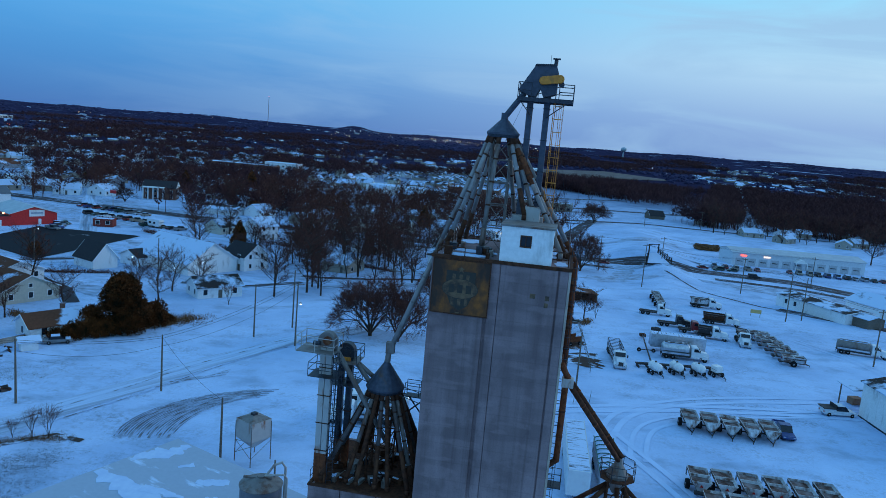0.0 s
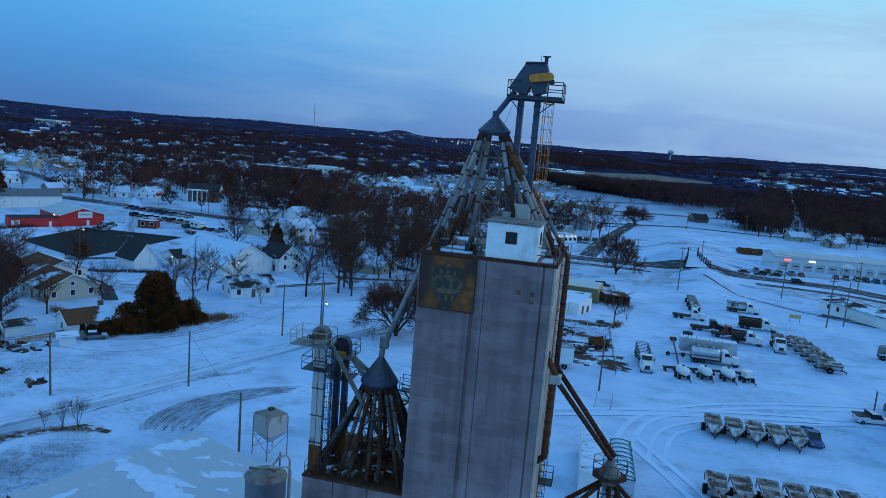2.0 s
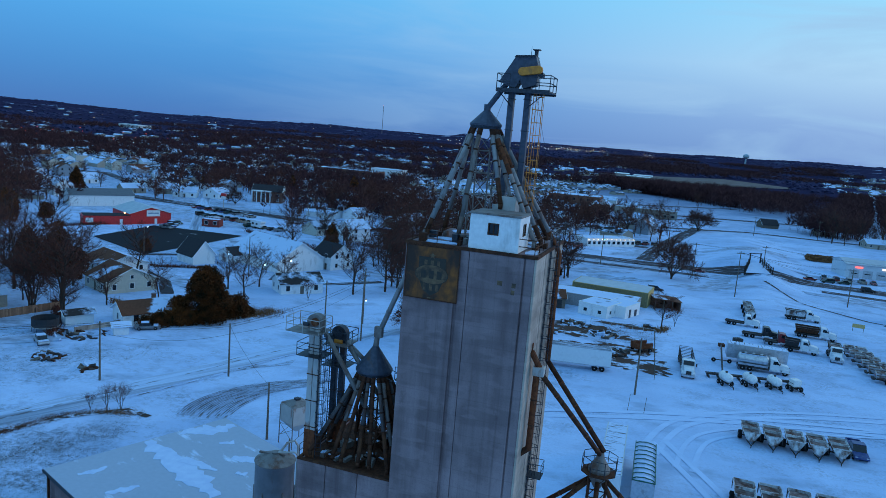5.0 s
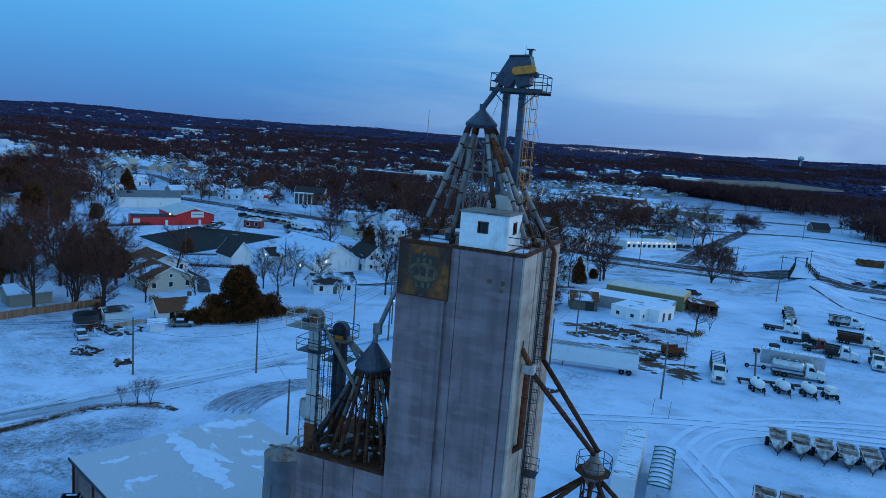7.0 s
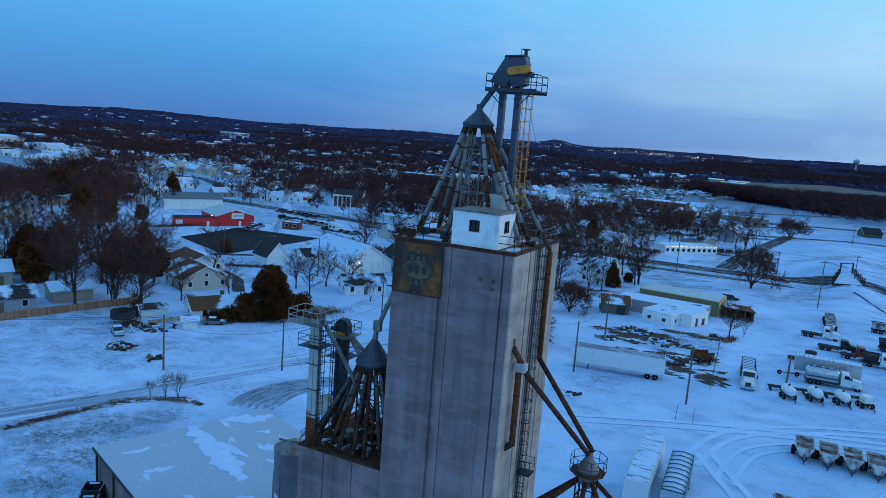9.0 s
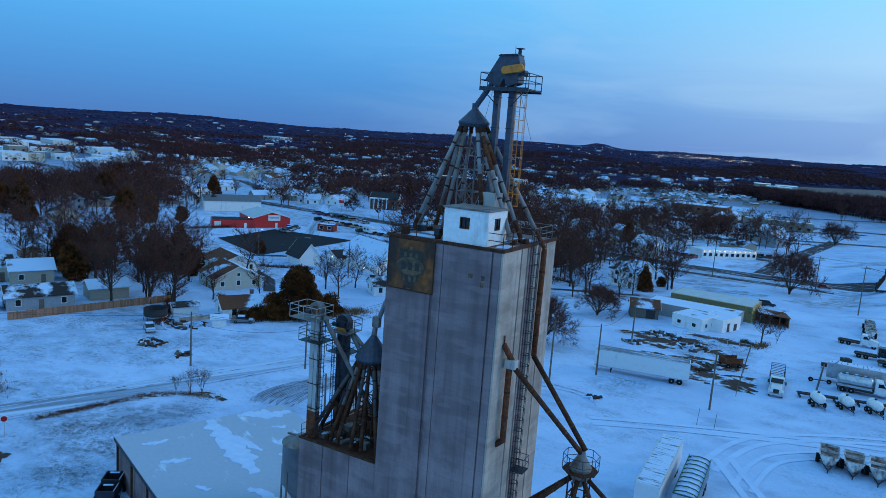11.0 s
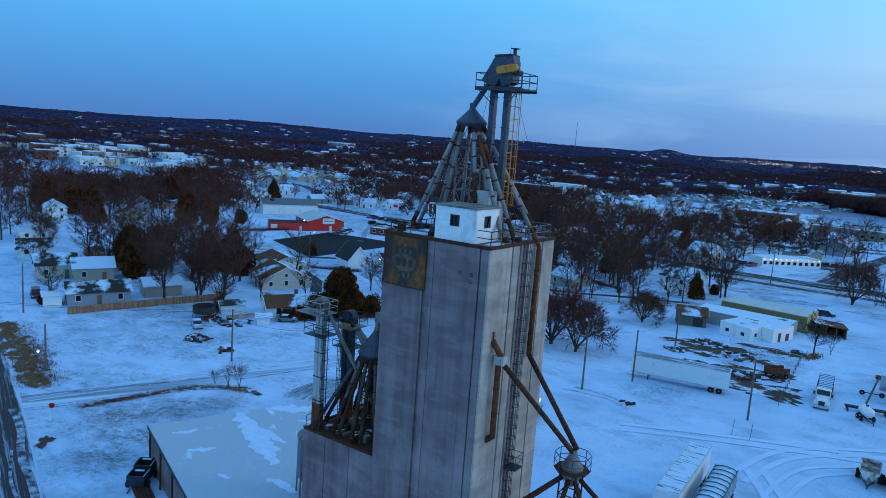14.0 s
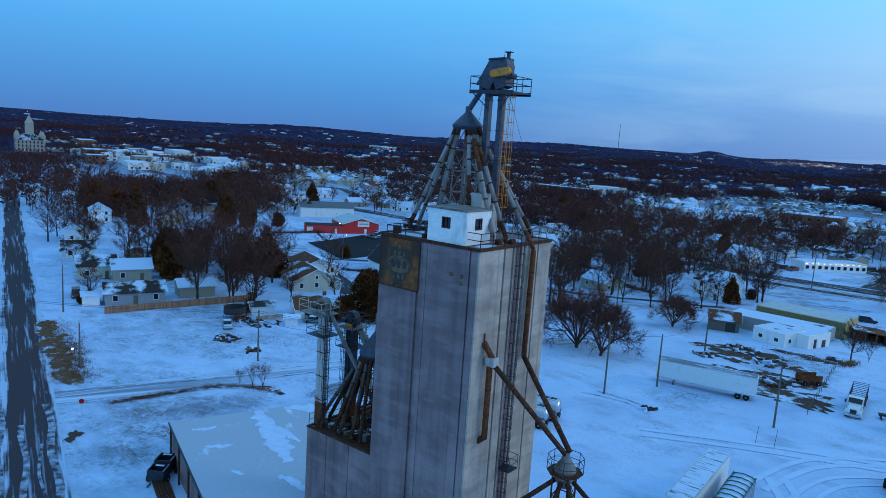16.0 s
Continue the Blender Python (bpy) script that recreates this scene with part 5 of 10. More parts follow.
def drift(spine, seed):
    """A ragged thin sheet of snow along a line of (x, y, half width) on the flat roof."""
    left, right = [], []
    pts = []
    for (ax, ay, aw), (bx, by, bw) in zip(spine, spine[1:]):
        pts += [(ax + (bx - ax) * i / 7, ay + (by - ay) * i / 7, aw + (bw - aw) * i / 7) for i in range(7)]
    pts.append(spine[-1])
    for i, (x, y, w_) in enumerate(pts):
        a, b = pts[max(0, i - 1)], pts[min(len(pts) - 1, i + 1)]
        d = math.hypot(b[0] - a[0], b[1] - a[1]) or 1
        nx, ny = -(b[1] - a[1]) / d, (b[0] - a[0]) / d
        for rim, sg, sd in ((left, 1, seed), (right, -1, seed + 5)):
            q = sg * w_ * (1 + 0.9 * noise.noise((i * 0.45, sd, 0)) + 0.5 * noise.noise((i * 1.3, sd, 4)))
            rim.append((min(SL - 0.1, max(0.1, x + nx * q)), min(SD - 0.1, max(0.1, y + ny * q))))
    m, n = Mesh(), len(left)
    for z in (SH + 0.002, SH + 0.02 + 0.004 * (seed % 7)):
        m.v += [(x, y, z) for x, y in left] + [(x, y, z) for x, y in right]
    o = 2 * n
    for i in range(n - 1):
        m.f += [(o + i, o + n + i, o + n + i + 1, o + i + 1), (i, i + 1, o + i + 1, o + i), (n + i + 1, n + i, o + n + i, o + n + i + 1)]
    m.f += [(0, o, o + n, n), (n - 1, 2 * n - 1, o + 2 * n - 1, o + n - 1)]
    part("snow_patch", m, SNOW, shed, "thin ragged patch of snow on the roof")


for k, spine in enumerate(([(0.3, 10.6, 0.5), (3.0, 10.4, 1.0), (7.0, 10.3, 1.2), (11.5, 10.2, 1.1), (15.4, 9.8, 0.4)], [(6.5, 11.2, 0.5), (9.0, 12.0, 0.5), (11.0, 12.6, 0.2)], [(0.2, 14.6, 0.5), (1.8, 16.4, 1.3), (2.2, 18.6, 0.9), (2.4, 20.2, 0.4)],
                           [(3.2, 2.0, 0.2), (3.5, 3.4, 0.4), (3.4, 4.8, 0.2)], [(8.4, 2.4, 0.2), (8.8, 3.8, 0.45), (9.0, 5.4, 0.2)], [(15.0, 3.8, 0.15), (16.4, 4.6, 0.4)], [(9.4, 15.4, 0.3), (10.6, 16.2, 0.8), (12.0, 17.4, 0.5)], [(12.6, 13.8, 0.2), (13.6, 14.4, 0.4)], [(18.0, 8.0, 0.3), (20.0, 9.0, 0.6), (22.0, 9.4, 0.3)], [(5.6, 16.2, 0.2), (6.4, 17.6, 0.4)])):
    drift(spine, 3.3 + 2.1 * k)
for a in ((0.3, SL - 0.3, 0.3, 0.55), (0.3, SL - 0.3, SD - 0.55, SD - 0.3)):
    part("wall", Mesh().box(a[0], a[1], a[2], a[3], -0.4, SH - 0.181), CONC, shed)
part("wall", Mesh().box(SL - 0.55, SL - 0.3, 0.551, SD - 0.551, -0.4, SH - 0.181), CONC, shed)
for k in range(5):
    part("post", Mesh().box(1.2 + 5.5 * k, 1.4 + 5.5 * k, -0.1, 0.1, -0.4, SH - 0.181), RUST_DARK, shed)
part("back_panel", Mesh().box(0.3, 0.55, 0.551, SD - 0.551, -0.4, SH - 0.181), RUST_DARK, shed)
part("eave_trim", Mesh().box(-0.05, SL, -0.08, -0.003, SH - 0.32, SH + 0.02), DARKSTEEL, shed)

# hopper tank beside the annex
tank = thing("hopper_bottom_tank", -13.6, 55.6, 0, 0, "round grey steel hopper tank with roof pipes, standing on legs", "storage tank")
TR = 1.75
part("shell", Mesh().lathe([(0.25, 3.2), (TR, 5.6), (TR, 9.6), (TR + 0.04, 9.62)], 28), mat("dull_tank_steel", (0.24, 0.235, 0.255), (0.19, 0.185, 0.20), 1.2, 0.55, 0.15, 0.1, 3, (0.2, 0.13, 0.1), (0.56, 0.7), 0.8), tank, smooth=True)
part("roof", Mesh().lathe([(TR + 0.08, 9.6), (TR + 0.08, 9.66), (0.35, 10.25), (0.35, 10.4)], 28), GALV_OLD, tank)
for i in range(6):
    a = i * math.pi / 3 + 0.3
    part("leg", Mesh().tube((TR * math.cos(a), TR * math.sin(a), 7.2), (TR * math.cos(a) * 1.05, TR * math.sin(a) * 1.05, -0.3), 0.09), GALV_OLD, tank)
part("fill_pipe", Mesh().path([(1.9, 0.5, 0), (1.9, 0.5, 11.0), (1.6, 0.4, 11.5), (1.0, 0.2, 11.3), (0.4, 0.1, 10.4)], 0.11, 8), GALV, tank)
part("fill_pipe", Mesh().path([(2.2, -0.2, 0), (2.2, -0.2, 10.4), (1.9, -0.2, 10.7), (0.3, -0.05, 10.4)], 0.09, 8), GALV, tank)
part("roof_beam", Mesh().box(-1.5, 0.9, -0.12, 0.08, 10.1, 10.25).tube((0.9, 0.9, 9.7), (0.9, 0.9, 11.4), 0.08), GALV_OLD, tank)

# square hopper bin on legs
bin_ = thing("square_hopper_bin", -20.6, 79.3, level(-20.6, 79.3), -36, "square grey hopper bin on tall thin legs", "hopper bin")
h = 1.45
part("body", Mesh().box(-h, h, -h, h, 3.0, 5.3), GALV, bin_, bevel=0.03)
m = Mesh()
m.v += [(-h, -h, 3.0), (h, -h, 3.0), (h, h, 3.0), (-h, h, 3.0), (-.25, -.25, 1.7), (.25, -.25, 1.7), (.25, .25, 1.7), (-.25, .25, 1.7)]
m.f += [(0, 1, 5, 4), (1, 2, 6, 5), (2, 3, 7, 6), (3, 0, 4, 7), (4, 5, 6, 7), (3, 2, 1, 0)]
part("hopper", m, GALV, bin_)
m = Mesh()
m.v += [(-h, -h, 5.31), (h, -h, 5.31), (h, h, 5.31), (-h, h, 5.31), (0, 0, 5.85)]
m.f += [(0, 1, 4), (1, 2, 4), (2, 3, 4), (3, 0, 4), (3, 2, 1, 0)]
part("roof", m, GALV_OLD, bin_)
for x in (-1, 1):
    for y in (-1, 1):
        part("leg", Mesh().tube((x * h, y * h, 5.0), (x * h * 1.02, y * h * 1.02, -0.1), 0.06), GALV_OLD, bin_)
part("cross_brace", Mesh().tube((-h, -h, 1.0), (h, -h, 2.6), 0.03).tube((h, -h, 1.0), (-h, -h, 2.6), 0.03).tube((-h, -h, 1.0), (-h, h, 2.6), 0.03).tube((-h, h, 1.0), (-h, -h, 2.6), 0.03).tube((h, -h, 1.0), (h, h, 2.6), 0.03), GALV_OLD, bin_)
part("hatch", Mesh().box(-0.3, 0.3, -0.3, 0.3, 5.7, 6.0), DARKSTEEL, bin_)

# ---- vehicles ----
PAINT = {}


def paint(name, c):
    if name not in PAINT:
        PAINT[name] = mat(name + "_car_paint", c, tuple(v * 0.85 for v in c), 3, 0.35, 0.1, 0.03, 1, tuple(0.5 * v + 0.15 for v in c), (0.55, 0.75), 0.8)
    return PAINT[name]


CHROME = mat("polished_aluminium", (0.62, 0.64, 0.66), (0.5, 0.52, 0.55), 3, 0.3, 0.8, 0.05, 1, (0.34, 0.33, 0.32), (0.55, 0.7), 0.9)
RIM = mat("wheel_rim", (0.42, 0.43, 0.44), (0.28, 0.28, 0.29), 6, 0.5, 0.5)
LENS = mat("headlight_lens", (0.6, 0.62, 0.65), (0.5, 0.52, 0.55), 3, 0.2)
REDLENS = mat("red_reflector", (0.6, 0.03, 0.02), (0.5, 0.03, 0.02), 3, 0.3)
TRUCKWHITE = mat("white_truck_paint", (0.74, 0.76, 0.77), (0.70, 0.72, 0.74), 2, 0.4, 0, 0.03, 1, (0.60, 0.59, 0.58), (0.58, 0.78), 0.5)
WORNWHITE = mat("worn_white_spreader_paint", (0.66, 0.67, 0.68), (0.46, 0.45, 0.45), 2.5, 0.6, 0, 0.1, 2, (0.17, 0.085, 0.055), (0.48, 0.62), 0.9, vary=0.2)
RESIDUE = mat("fertiliser_residue", (0.075, 0.034, 0.022), (0.24, 0.19, 0.18), 1.1, 0.9, 0, 0.3, vary=0.3)
CHASSIS = mat("black_chassis", (0.03, 0.03, 0.032), (0.06, 0.045, 0.04), 4, 0.7, 0.2, 0.1)
WHEELS = {}


def wheel(parent, x, y, r=0.34, w=0.22, z=None):
    key = (r, w)
    if key not in WHEELS:
        a = Mesh().lathe([(r * 0.62, -w / 2), (r * 0.93, -w / 2), (r, -w * 0.32), (r, w * 0.32), (r * 0.93, w / 2), (r * 0.62, w / 2)], 18, (0, 0, 0), "y").data("wheel", TYRE)
        b = Mesh().lathe([(r * 0.16, -w / 2 - 0.01), (r * 0.6, -w * 0.42), (r * 0.6, w * 0.42), (r * 0.16, w / 2 + 0.01)], 12, (0, 0, 0), "y").data("rim", RIM)
        WHEELS[key] = (a, b)
    a, b = WHEELS[key]
    t = part("wheel", a, None, parent, at=pose(x, y, r if z is None else z))
    part("rim", b, None, t)


def car(x, y, rot, colour, label, kind="sedan", snow=True, group=""):
    ob = thing("pickup_truck" if kind == "pickup" else "car", x, y, level(x, y), rot, label, "pickup truck" if kind == "pickup" else "car", group)
    body = paint(*colour)
    L, W = {"sedan": (4.6, 1.75), "suv": (4.7, 1.85), "pickup": (5.6, 1.95), "van": (5.0, 1.95)}[kind]
    h, belt = L / 2, 0.95 if kind in ("suv", "van", "pickup") else 0.86
    prof = [(-h, 0.45), (-h + 0.06, belt - 0.05), (-h + 0.25, belt), (h - 1.25, belt), (h - 0.25, belt - 0.16), (h, belt - 0.32), (h, 0.42), (h - 0.15, 0.3), (-h + 0.2, 0.3)]
    part("body", Mesh().prism(prof, "y", -W / 2, W / 2), body, ob, bevel=0.05)
    roof = {"sedan": 1.42, "suv": 1.72, "pickup": 1.8, "van": 1.85}[kind]
    c0, c1 = {"sedan": (-h + 0.75, h - 1.25), "suv": (-h + 0.12, h - 1.2), "pickup": (-0.75, h - 1.35), "van": (-h + 0.1, h - 0.9)}[kind]
    g = [(c0, belt), (c0 + (0.45 if kind == "sedan" else 0.18), roof - 0.06), (c1 - 0.75, roof - 0.06), (c1, belt)]
    part("glass", Mesh().prism(g, "y", -W / 2 + 0.12, W / 2 - 0.12), GLASS, ob, "dark windows")
    part("roof", Mesh().box(g[1][0] - 0.02, g[2][0] + 0.04, -W / 2 + 0.14, W / 2 - 0.14, roof - 0.065, roof), body, ob, bevel=0.02)
    if kind == "pickup":
        bed = Mesh()
        bed.box(-h + 0.08, -0.85, -W / 2 + 0.05, -W / 2 + 0.12, belt, belt + 0.32).box(-h + 0.08, -0.85, W / 2 - 0.12, W / 2 - 0.05, belt, belt + 0.32).box(-h + 0.02, -h + 0.079, -W / 2 + 0.05, W / 2 - 0.05, belt, belt + 0.32)
        part("bed_side", bed, body, ob)
    for sx in (-h + 0.85, h - 0.85):
        for sy in (-W / 2 + 0.08, W / 2 - 0.08):
            wheel(ob, sx, sy)
    for sy in (-W / 2 + 0.28, W / 2 - 0.28):
        part("headlight", Mesh().box(h - 0.04, h + 0.012, sy - 0.16, sy + 0.16, belt - 0.36, belt - 0.22), LENS, ob)
        part("tail_light", Mesh().box(-h - 0.01, -h + 0.05, sy - 0.12, sy + 0.12, belt - 0.3, belt - 0.12), REDLENS, ob)
    if snow:
        part("snow_cover", Mesh().box(g[1][0], g[2][0], -W / 2 + 0.16, W / 2 - 0.16, roof + 0.002, roof + 0.06), SNOW, ob, "snow on the roof", 0.03)
        part("snow_cover", Mesh().box(h - 1.15, h - 0.35, -W / 2 + 0.15, W / 2 - 0.15, belt - 0.1, belt + 0.035), SNOW, ob, "snow on the bonnet", 0.03)
    return ob


def cab(ob, x0, colour):
    """Conventional lorry cab, its rear at x0; front about 3.6 m ahead."""
    m = Mesh().prism([(x0, 0.75), (x0, 2.75), (x0 + 0.2, 2.9), (x0 + 1.2, 2.85), (x0 + 1.75, 2.05), (x0 + 1.75, 0.75)], "y", -1.1, 1.1)
    c = part("cab", m, colour, ob, bevel=0.06)
    part("windscreen", Mesh().prism([(x0 + 1.29, 2.78), (x0 + 1.33, 2.80), (x0 + 1.80, 2.10), (x0 + 1.76, 2.08)], "y", -0.95, 0.95), GLASS, c)
    for s in (-1, 1):
        part("side_window", Mesh().prism([(x0 + 0.45, 1.95), (x0 + 0.45, 2.6), (x0 + 1.15, 2.6), (x0 + 1.55, 2.0)], "y", s * 1.105 - 0.006, s * 1.105 + 0.006), GLASS, c)
        part("mirror", Mesh().box(x0 + 1.5, x0 + 1.6, s * 1.35 - 0.12, s * 1.35 + 0.12, 1.9, 2.45).tube((x0 + 1.55, s * 1.1, 2.4), (x0 + 1.55, s * 1.35, 2.4), 0.02), CHASSIS, c)
    hood = part("hood", Mesh().prism([(x0 + 1.76, 0.8), (x0 + 1.76, 2.0), (x0 + 3.2, 1.75), (x0 + 3.45, 1.45), (x0 + 3.45, 0.8)], "y", -0.82, 0.82), colour, ob, bevel=0.08)
    part("grille", Mesh().box(x0 + 3.452, x0 + 3.49, -0.45, 0.45, 0.85, 1.5), CHASSIS, hood)
    part("bumper", Mesh().box(x0 + 3.35, x0 + 3.62, -1.15, 1.15, 0.42, 0.75), CHROME, ob, bevel=0.04)
    for s in (-1, 1):
        part("fender", Mesh().prism([(x0 + 2.05, 0.65), (x0 + 2.2, 1.15), (x0 + 2.6, 1.3), (x0 + 3.1, 1.2), (x0 + 3.4, 0.9), (x0 + 3.4, 0.65)], "y", s * 0.98 - 0.2, s * 0.98 + 0.2), colour, hood, bevel=0.04)
        part("headlight", Mesh().box(x0 + 3.41, x0 + 3.47, s * 0.98 - 0.14, s * 0.98 + 0.14, 0.85, 1.05), LENS, hood)
        part("fuel_tank", Mesh().lathe([(0.3, 0), (0.3, 1.0)], 14, (x0 + 0.4, s * 0.95, 0.72), "x"), CHROME, ob)
        wheel(ob, x0 + 2.7, s * 0.98, 0.5, 0.3)
    part("exhaust", Mesh().tube((x0 - 0.1, 0.85, 0.8), (x0 - 0.1, 0.85, 3.2), 0.07), CHROME, ob)


def lorry(x, y, rot, body, L, colour, label, load=None, group=""):
    """Straight lorry: body one of tank, rack, dump, bare; x, y at its middle."""
    ob = thing("tank_truck" if body == "tank" else "flatbed_truck" if body in ("rack", "bare") else "dump_truck", x, y, level(x, y), rot, label, "truck", group)
    h = L / 2
    part("frame", Mesh().box(-h, h - 0.4, -0.42, -0.30, 0.72, 0.95).box(-h, h - 0.4, 0.30, 0.42, 0.72, 0.95).box(-h, -h + 0.12, -0.42, 0.42, 0.7, 0.95), CHASSIS, ob)
    # black boxes and flaps added for dark underparts and the shadow beneath
    part("underbody", Mesh().box(-h + 0.2, h - 3.7, -1.12, -0.43, 0.62, 1.0).box(-h + 0.2, h - 3.7, 0.43, 1.12, 0.62, 1.0), CHASSIS, ob, bevel=0.04)
    for s in (-1, 1):
        part("mud_flap", Mesh().box(-h + 0.22, -h + 0.26, s * 0.95 - 0.3, s * 0.95 + 0.3, 0.12, 0.8), TYRE, ob)
    cab(ob, h - 3.6, colour)
    b0, b1 = -h, h - 3.85
    for ax in ((b0 + 1.0, b0 + 2.3) if L > 7.5 else (b0 + 1.4,)):
        for s in (-1, 1):
            wheel(ob, ax, s * 0.95, 0.5, 0.5)
    if body == "tank":
        part("tank", Mesh().lathe([(0.3, 0), (0.85, 0.12), (1.05, 0.4), (1.05, b1 - b0 - 0.4), (0.85, b1 - b0 - 0.12), (0.3, b1 - b0)], 22, (b0, 0, 2.05), "x"), load or CHROME, ob, "rounded silver tank", smooth=True)
        part("walkway", Mesh().box(b0 + 0.6, b1 - 0.6, -0.28, 0.28, 3.08, 3.14), CHASSIS, ob)
        for k in range(3):
            part("hatch", Mesh().lathe([(0.26, 0), (0.26, 0.16)], 12, (b0 + (b1 - b0) * (k + 1) / 4, 0, 3.14)), CHROME, ob)
        part("side_skirt", Mesh().box(b0 + 0.1, b1 - 0.1, -1.12, -1.06, 1.05, 1.45).box(b0 + 0.1, b1 - 0.1, 1.06, 1.12, 1.05, 1.45), CHROME, ob)
        part("snow_cover", Mesh().box(b0 + 0.5, b1 - 0.5, -0.5, 0.5, 2.98, 3.07), SNOW, ob, bevel=0.03)
    elif body == "rack":
        part("deck", Mesh().box(b0, b1, -1.2, 1.2, 1.0, 1.14), WOOD, ob)
        for s in (-1, 1):
            for k in range(9):
                px = b0 + 0.1 + (b1 - b0 - 0.2) * k / 8
                part("rack_post", Mesh().box(px - 0.04, px + 0.04, s * 1.15 - 0.04, s * 1.15 + 0.04, 1.14, 2.7), CHASSIS, ob)
            part("rack_rail", Mesh().box(b0, b1, s * 1.15 - 0.03, s * 1.15 + 0.03, 2.55, 2.7), CHASSIS, ob)
            part("rack_rail", Mesh().box(b0, b1, s * 1.15 - 0.03, s * 1.15 + 0.03, 1.8, 1.92), CHASSIS, ob)
        for k in range(9):
            px = b0 + 0.1 + (b1 - b0 - 0.2) * k / 8
            part("roof_bow", Mesh().box(px - 0.035, px + 0.035, -1.18, 1.18, 2.702, 2.77), CHASSIS, ob)
        part("snow_cover", Mesh().box(b0 + 0.1, b1 - 0.1, -1.1, 1.1, 1.142, 1.2), SNOW, ob)
    elif body == "dump":
        m = Mesh()
        m.v += [(b0, -1.2, 2.6), (b1, -1.2, 2.6), (b1, 1.2, 2.6), (b0, 1.2, 2.6), (b0 + 0.3, -0.75, 1.15), (b1 - 0.2, -0.75, 1.15), (b1 - 0.2, 0.75, 1.15), (b0 + 0.3, 0.75, 1.15)]
        m.f += [(0, 1, 5, 4), (1, 2, 6, 5), (2, 3, 7, 6), (3, 0, 4, 7), (4, 5, 6, 7)]
        bx = part("hopper", m, load or WORNWHITE, ob)
        rim = Mesh().box(b0 - .05, b1 + .05, -1.25, -1.12, 2.55, 2.68).box(b0 - .05, b1 + .05, 1.12, 1.25, 2.55, 2.68).box(b0 - .05, b0 + .08, -1.119, 1.119, 2.55, 2.68).box(b1 - .08, b1 + .05, -1.119, 1.119, 2.55, 2.68)
        part("rim", rim, CHASSIS, bx)
        part("load", Mesh().box(b0 + 0.09, b1 - 0.09, -1.1, 1.1, 2.2, 2.32), RESIDUE, bx, "grey-brown residue under thin snow")
        part("rib", Mesh().box(b0 + 1.2, b0 + 1.3, -1.22, -1.0, 1.7, 2.55).box(b0 + 2.6, b0 + 2.7, -1.22, -1.0, 1.7, 2.55), CHASSIS, bx)
    return ob


def spreader_box(x, y, rot, label, group, first=[]):
    """Pull-type spreader: white sloping hopper on two wheels with a drawbar; +x is the tongue."""
    if first:
        ob = copy_thing(first[0], pose(x, y, level(x, y), 0, 0, rot))
        return tagged(ob, label, group=group)
    ob = thing("fertiliser_spreader", x, y, level(x, y), rot, label, "spreader", group)
    h, w, zt = 2.2, 1.2, 2.0

    def bin_mesh(x0, x1):
        m = Mesh()
        t, lo = [(x0, -w, zt), (x1, -w, zt), (x1, w, zt), (x0, w, zt)], [(x0 + 0.25, -0.35, 0.7), (x1 - 0.25, -0.35, 0.7), (x1 - 0.25, 0.35, 0.7), (x0 + 0.25, 0.35, 0.7)]
        i = [(x0 + 0.07, -w + 0.07, zt), (x1 - 0.07, -w + 0.07, zt), (x1 - 0.07, w - 0.07, zt), (x0 + 0.07, w - 0.07, zt)]
        m.v += t + lo + i
        m.f += [(0, 1, 5, 4), (1, 2, 6, 5), (2, 3, 7, 6), (3, 0, 4, 7), (7, 6, 5, 4), (0, 8, 9, 1), (1, 9, 10, 2), (2, 10, 11, 3), (3, 11, 8, 0)]
        return m

    for x0, x1 in ((-h, -0.02), (0.02, h)):
        b = part("hopper", bin_mesh(x0, x1), WORNWHITE, ob)
        part("load", Mesh().poly([(x0 + 0.12, -w + 0.13, zt - 0.32), (x1 - 0.12, -w + 0.13, zt - 0.32), (x1 - 0.12, w - 0.13, zt - 0.25), (x0 + 0.12, w - 0.13, zt - 0.25)]).box(x0 + 0.1, x1 - 0.1, -w + 0.1, w - 0.1, zt - 0.5, zt - 0.36), RESIDUE, b, "dirty residue and snow")
    nose = Mesh()
    nose.v += [(h, -w * 0.95, zt - 0.1), (h, w * 0.95, zt - 0.1), (h, -0.5, 0.7), (h, 0.5, 0.7), (h + 0.3, 0, 0.7)]
    nose.f += [(0, 2, 4), (1, 4, 3), (0, 4, 1), (2, 3, 4), (0, 1, 3, 2)]
    part("nose_plate", nose, WORNWHITE, ob)
    part("drawbar", Mesh().tube((h - 0.2, -0.6, 0.75), (h + 1.1, 0, 0.42), 0.08).tube((h - 0.2, 0.6, 0.75), (h + 1.1, 0, 0.42), 0.08).tube((h + 1.0, 0, 0.45), (h + 1.0, 0, 0.02), 0.06), CHASSIS, ob)
    part("frame", Mesh().box(-h, h, -0.4, -0.3, 0.55, 0.69).box(-h, h, 0.3, 0.4, 0.55, 0.69).box(-0.1, 0.1, -1.15, 1.15, 0.5, 0.67), CHASSIS, ob)
    for s in (-1, 1):
        wheel(ob, -0.1, s * 1.25, 0.62, 0.5)
    part("spinner_guard", Mesh().box(-h - 0.5, -h - 0.01, -0.8, 0.8, 0.55, 0.85), CHASSIS, ob)
    part("warning_triangle", Mesh().prism([(-0.2, 1.35), (0.2, 1.35), (0, 1.68)], "x", -h - 0.05, -h + 0.02), REDLENS, ob)
    part("ladder", Mesh().box(h - 0.3, h - 0.26, w, w + 0.06, 0.9, zt).box(h - 0.7, h - 0.66, w, w + 0.06, 0.9, zt), CHASSIS, ob)
    first.append(ob)
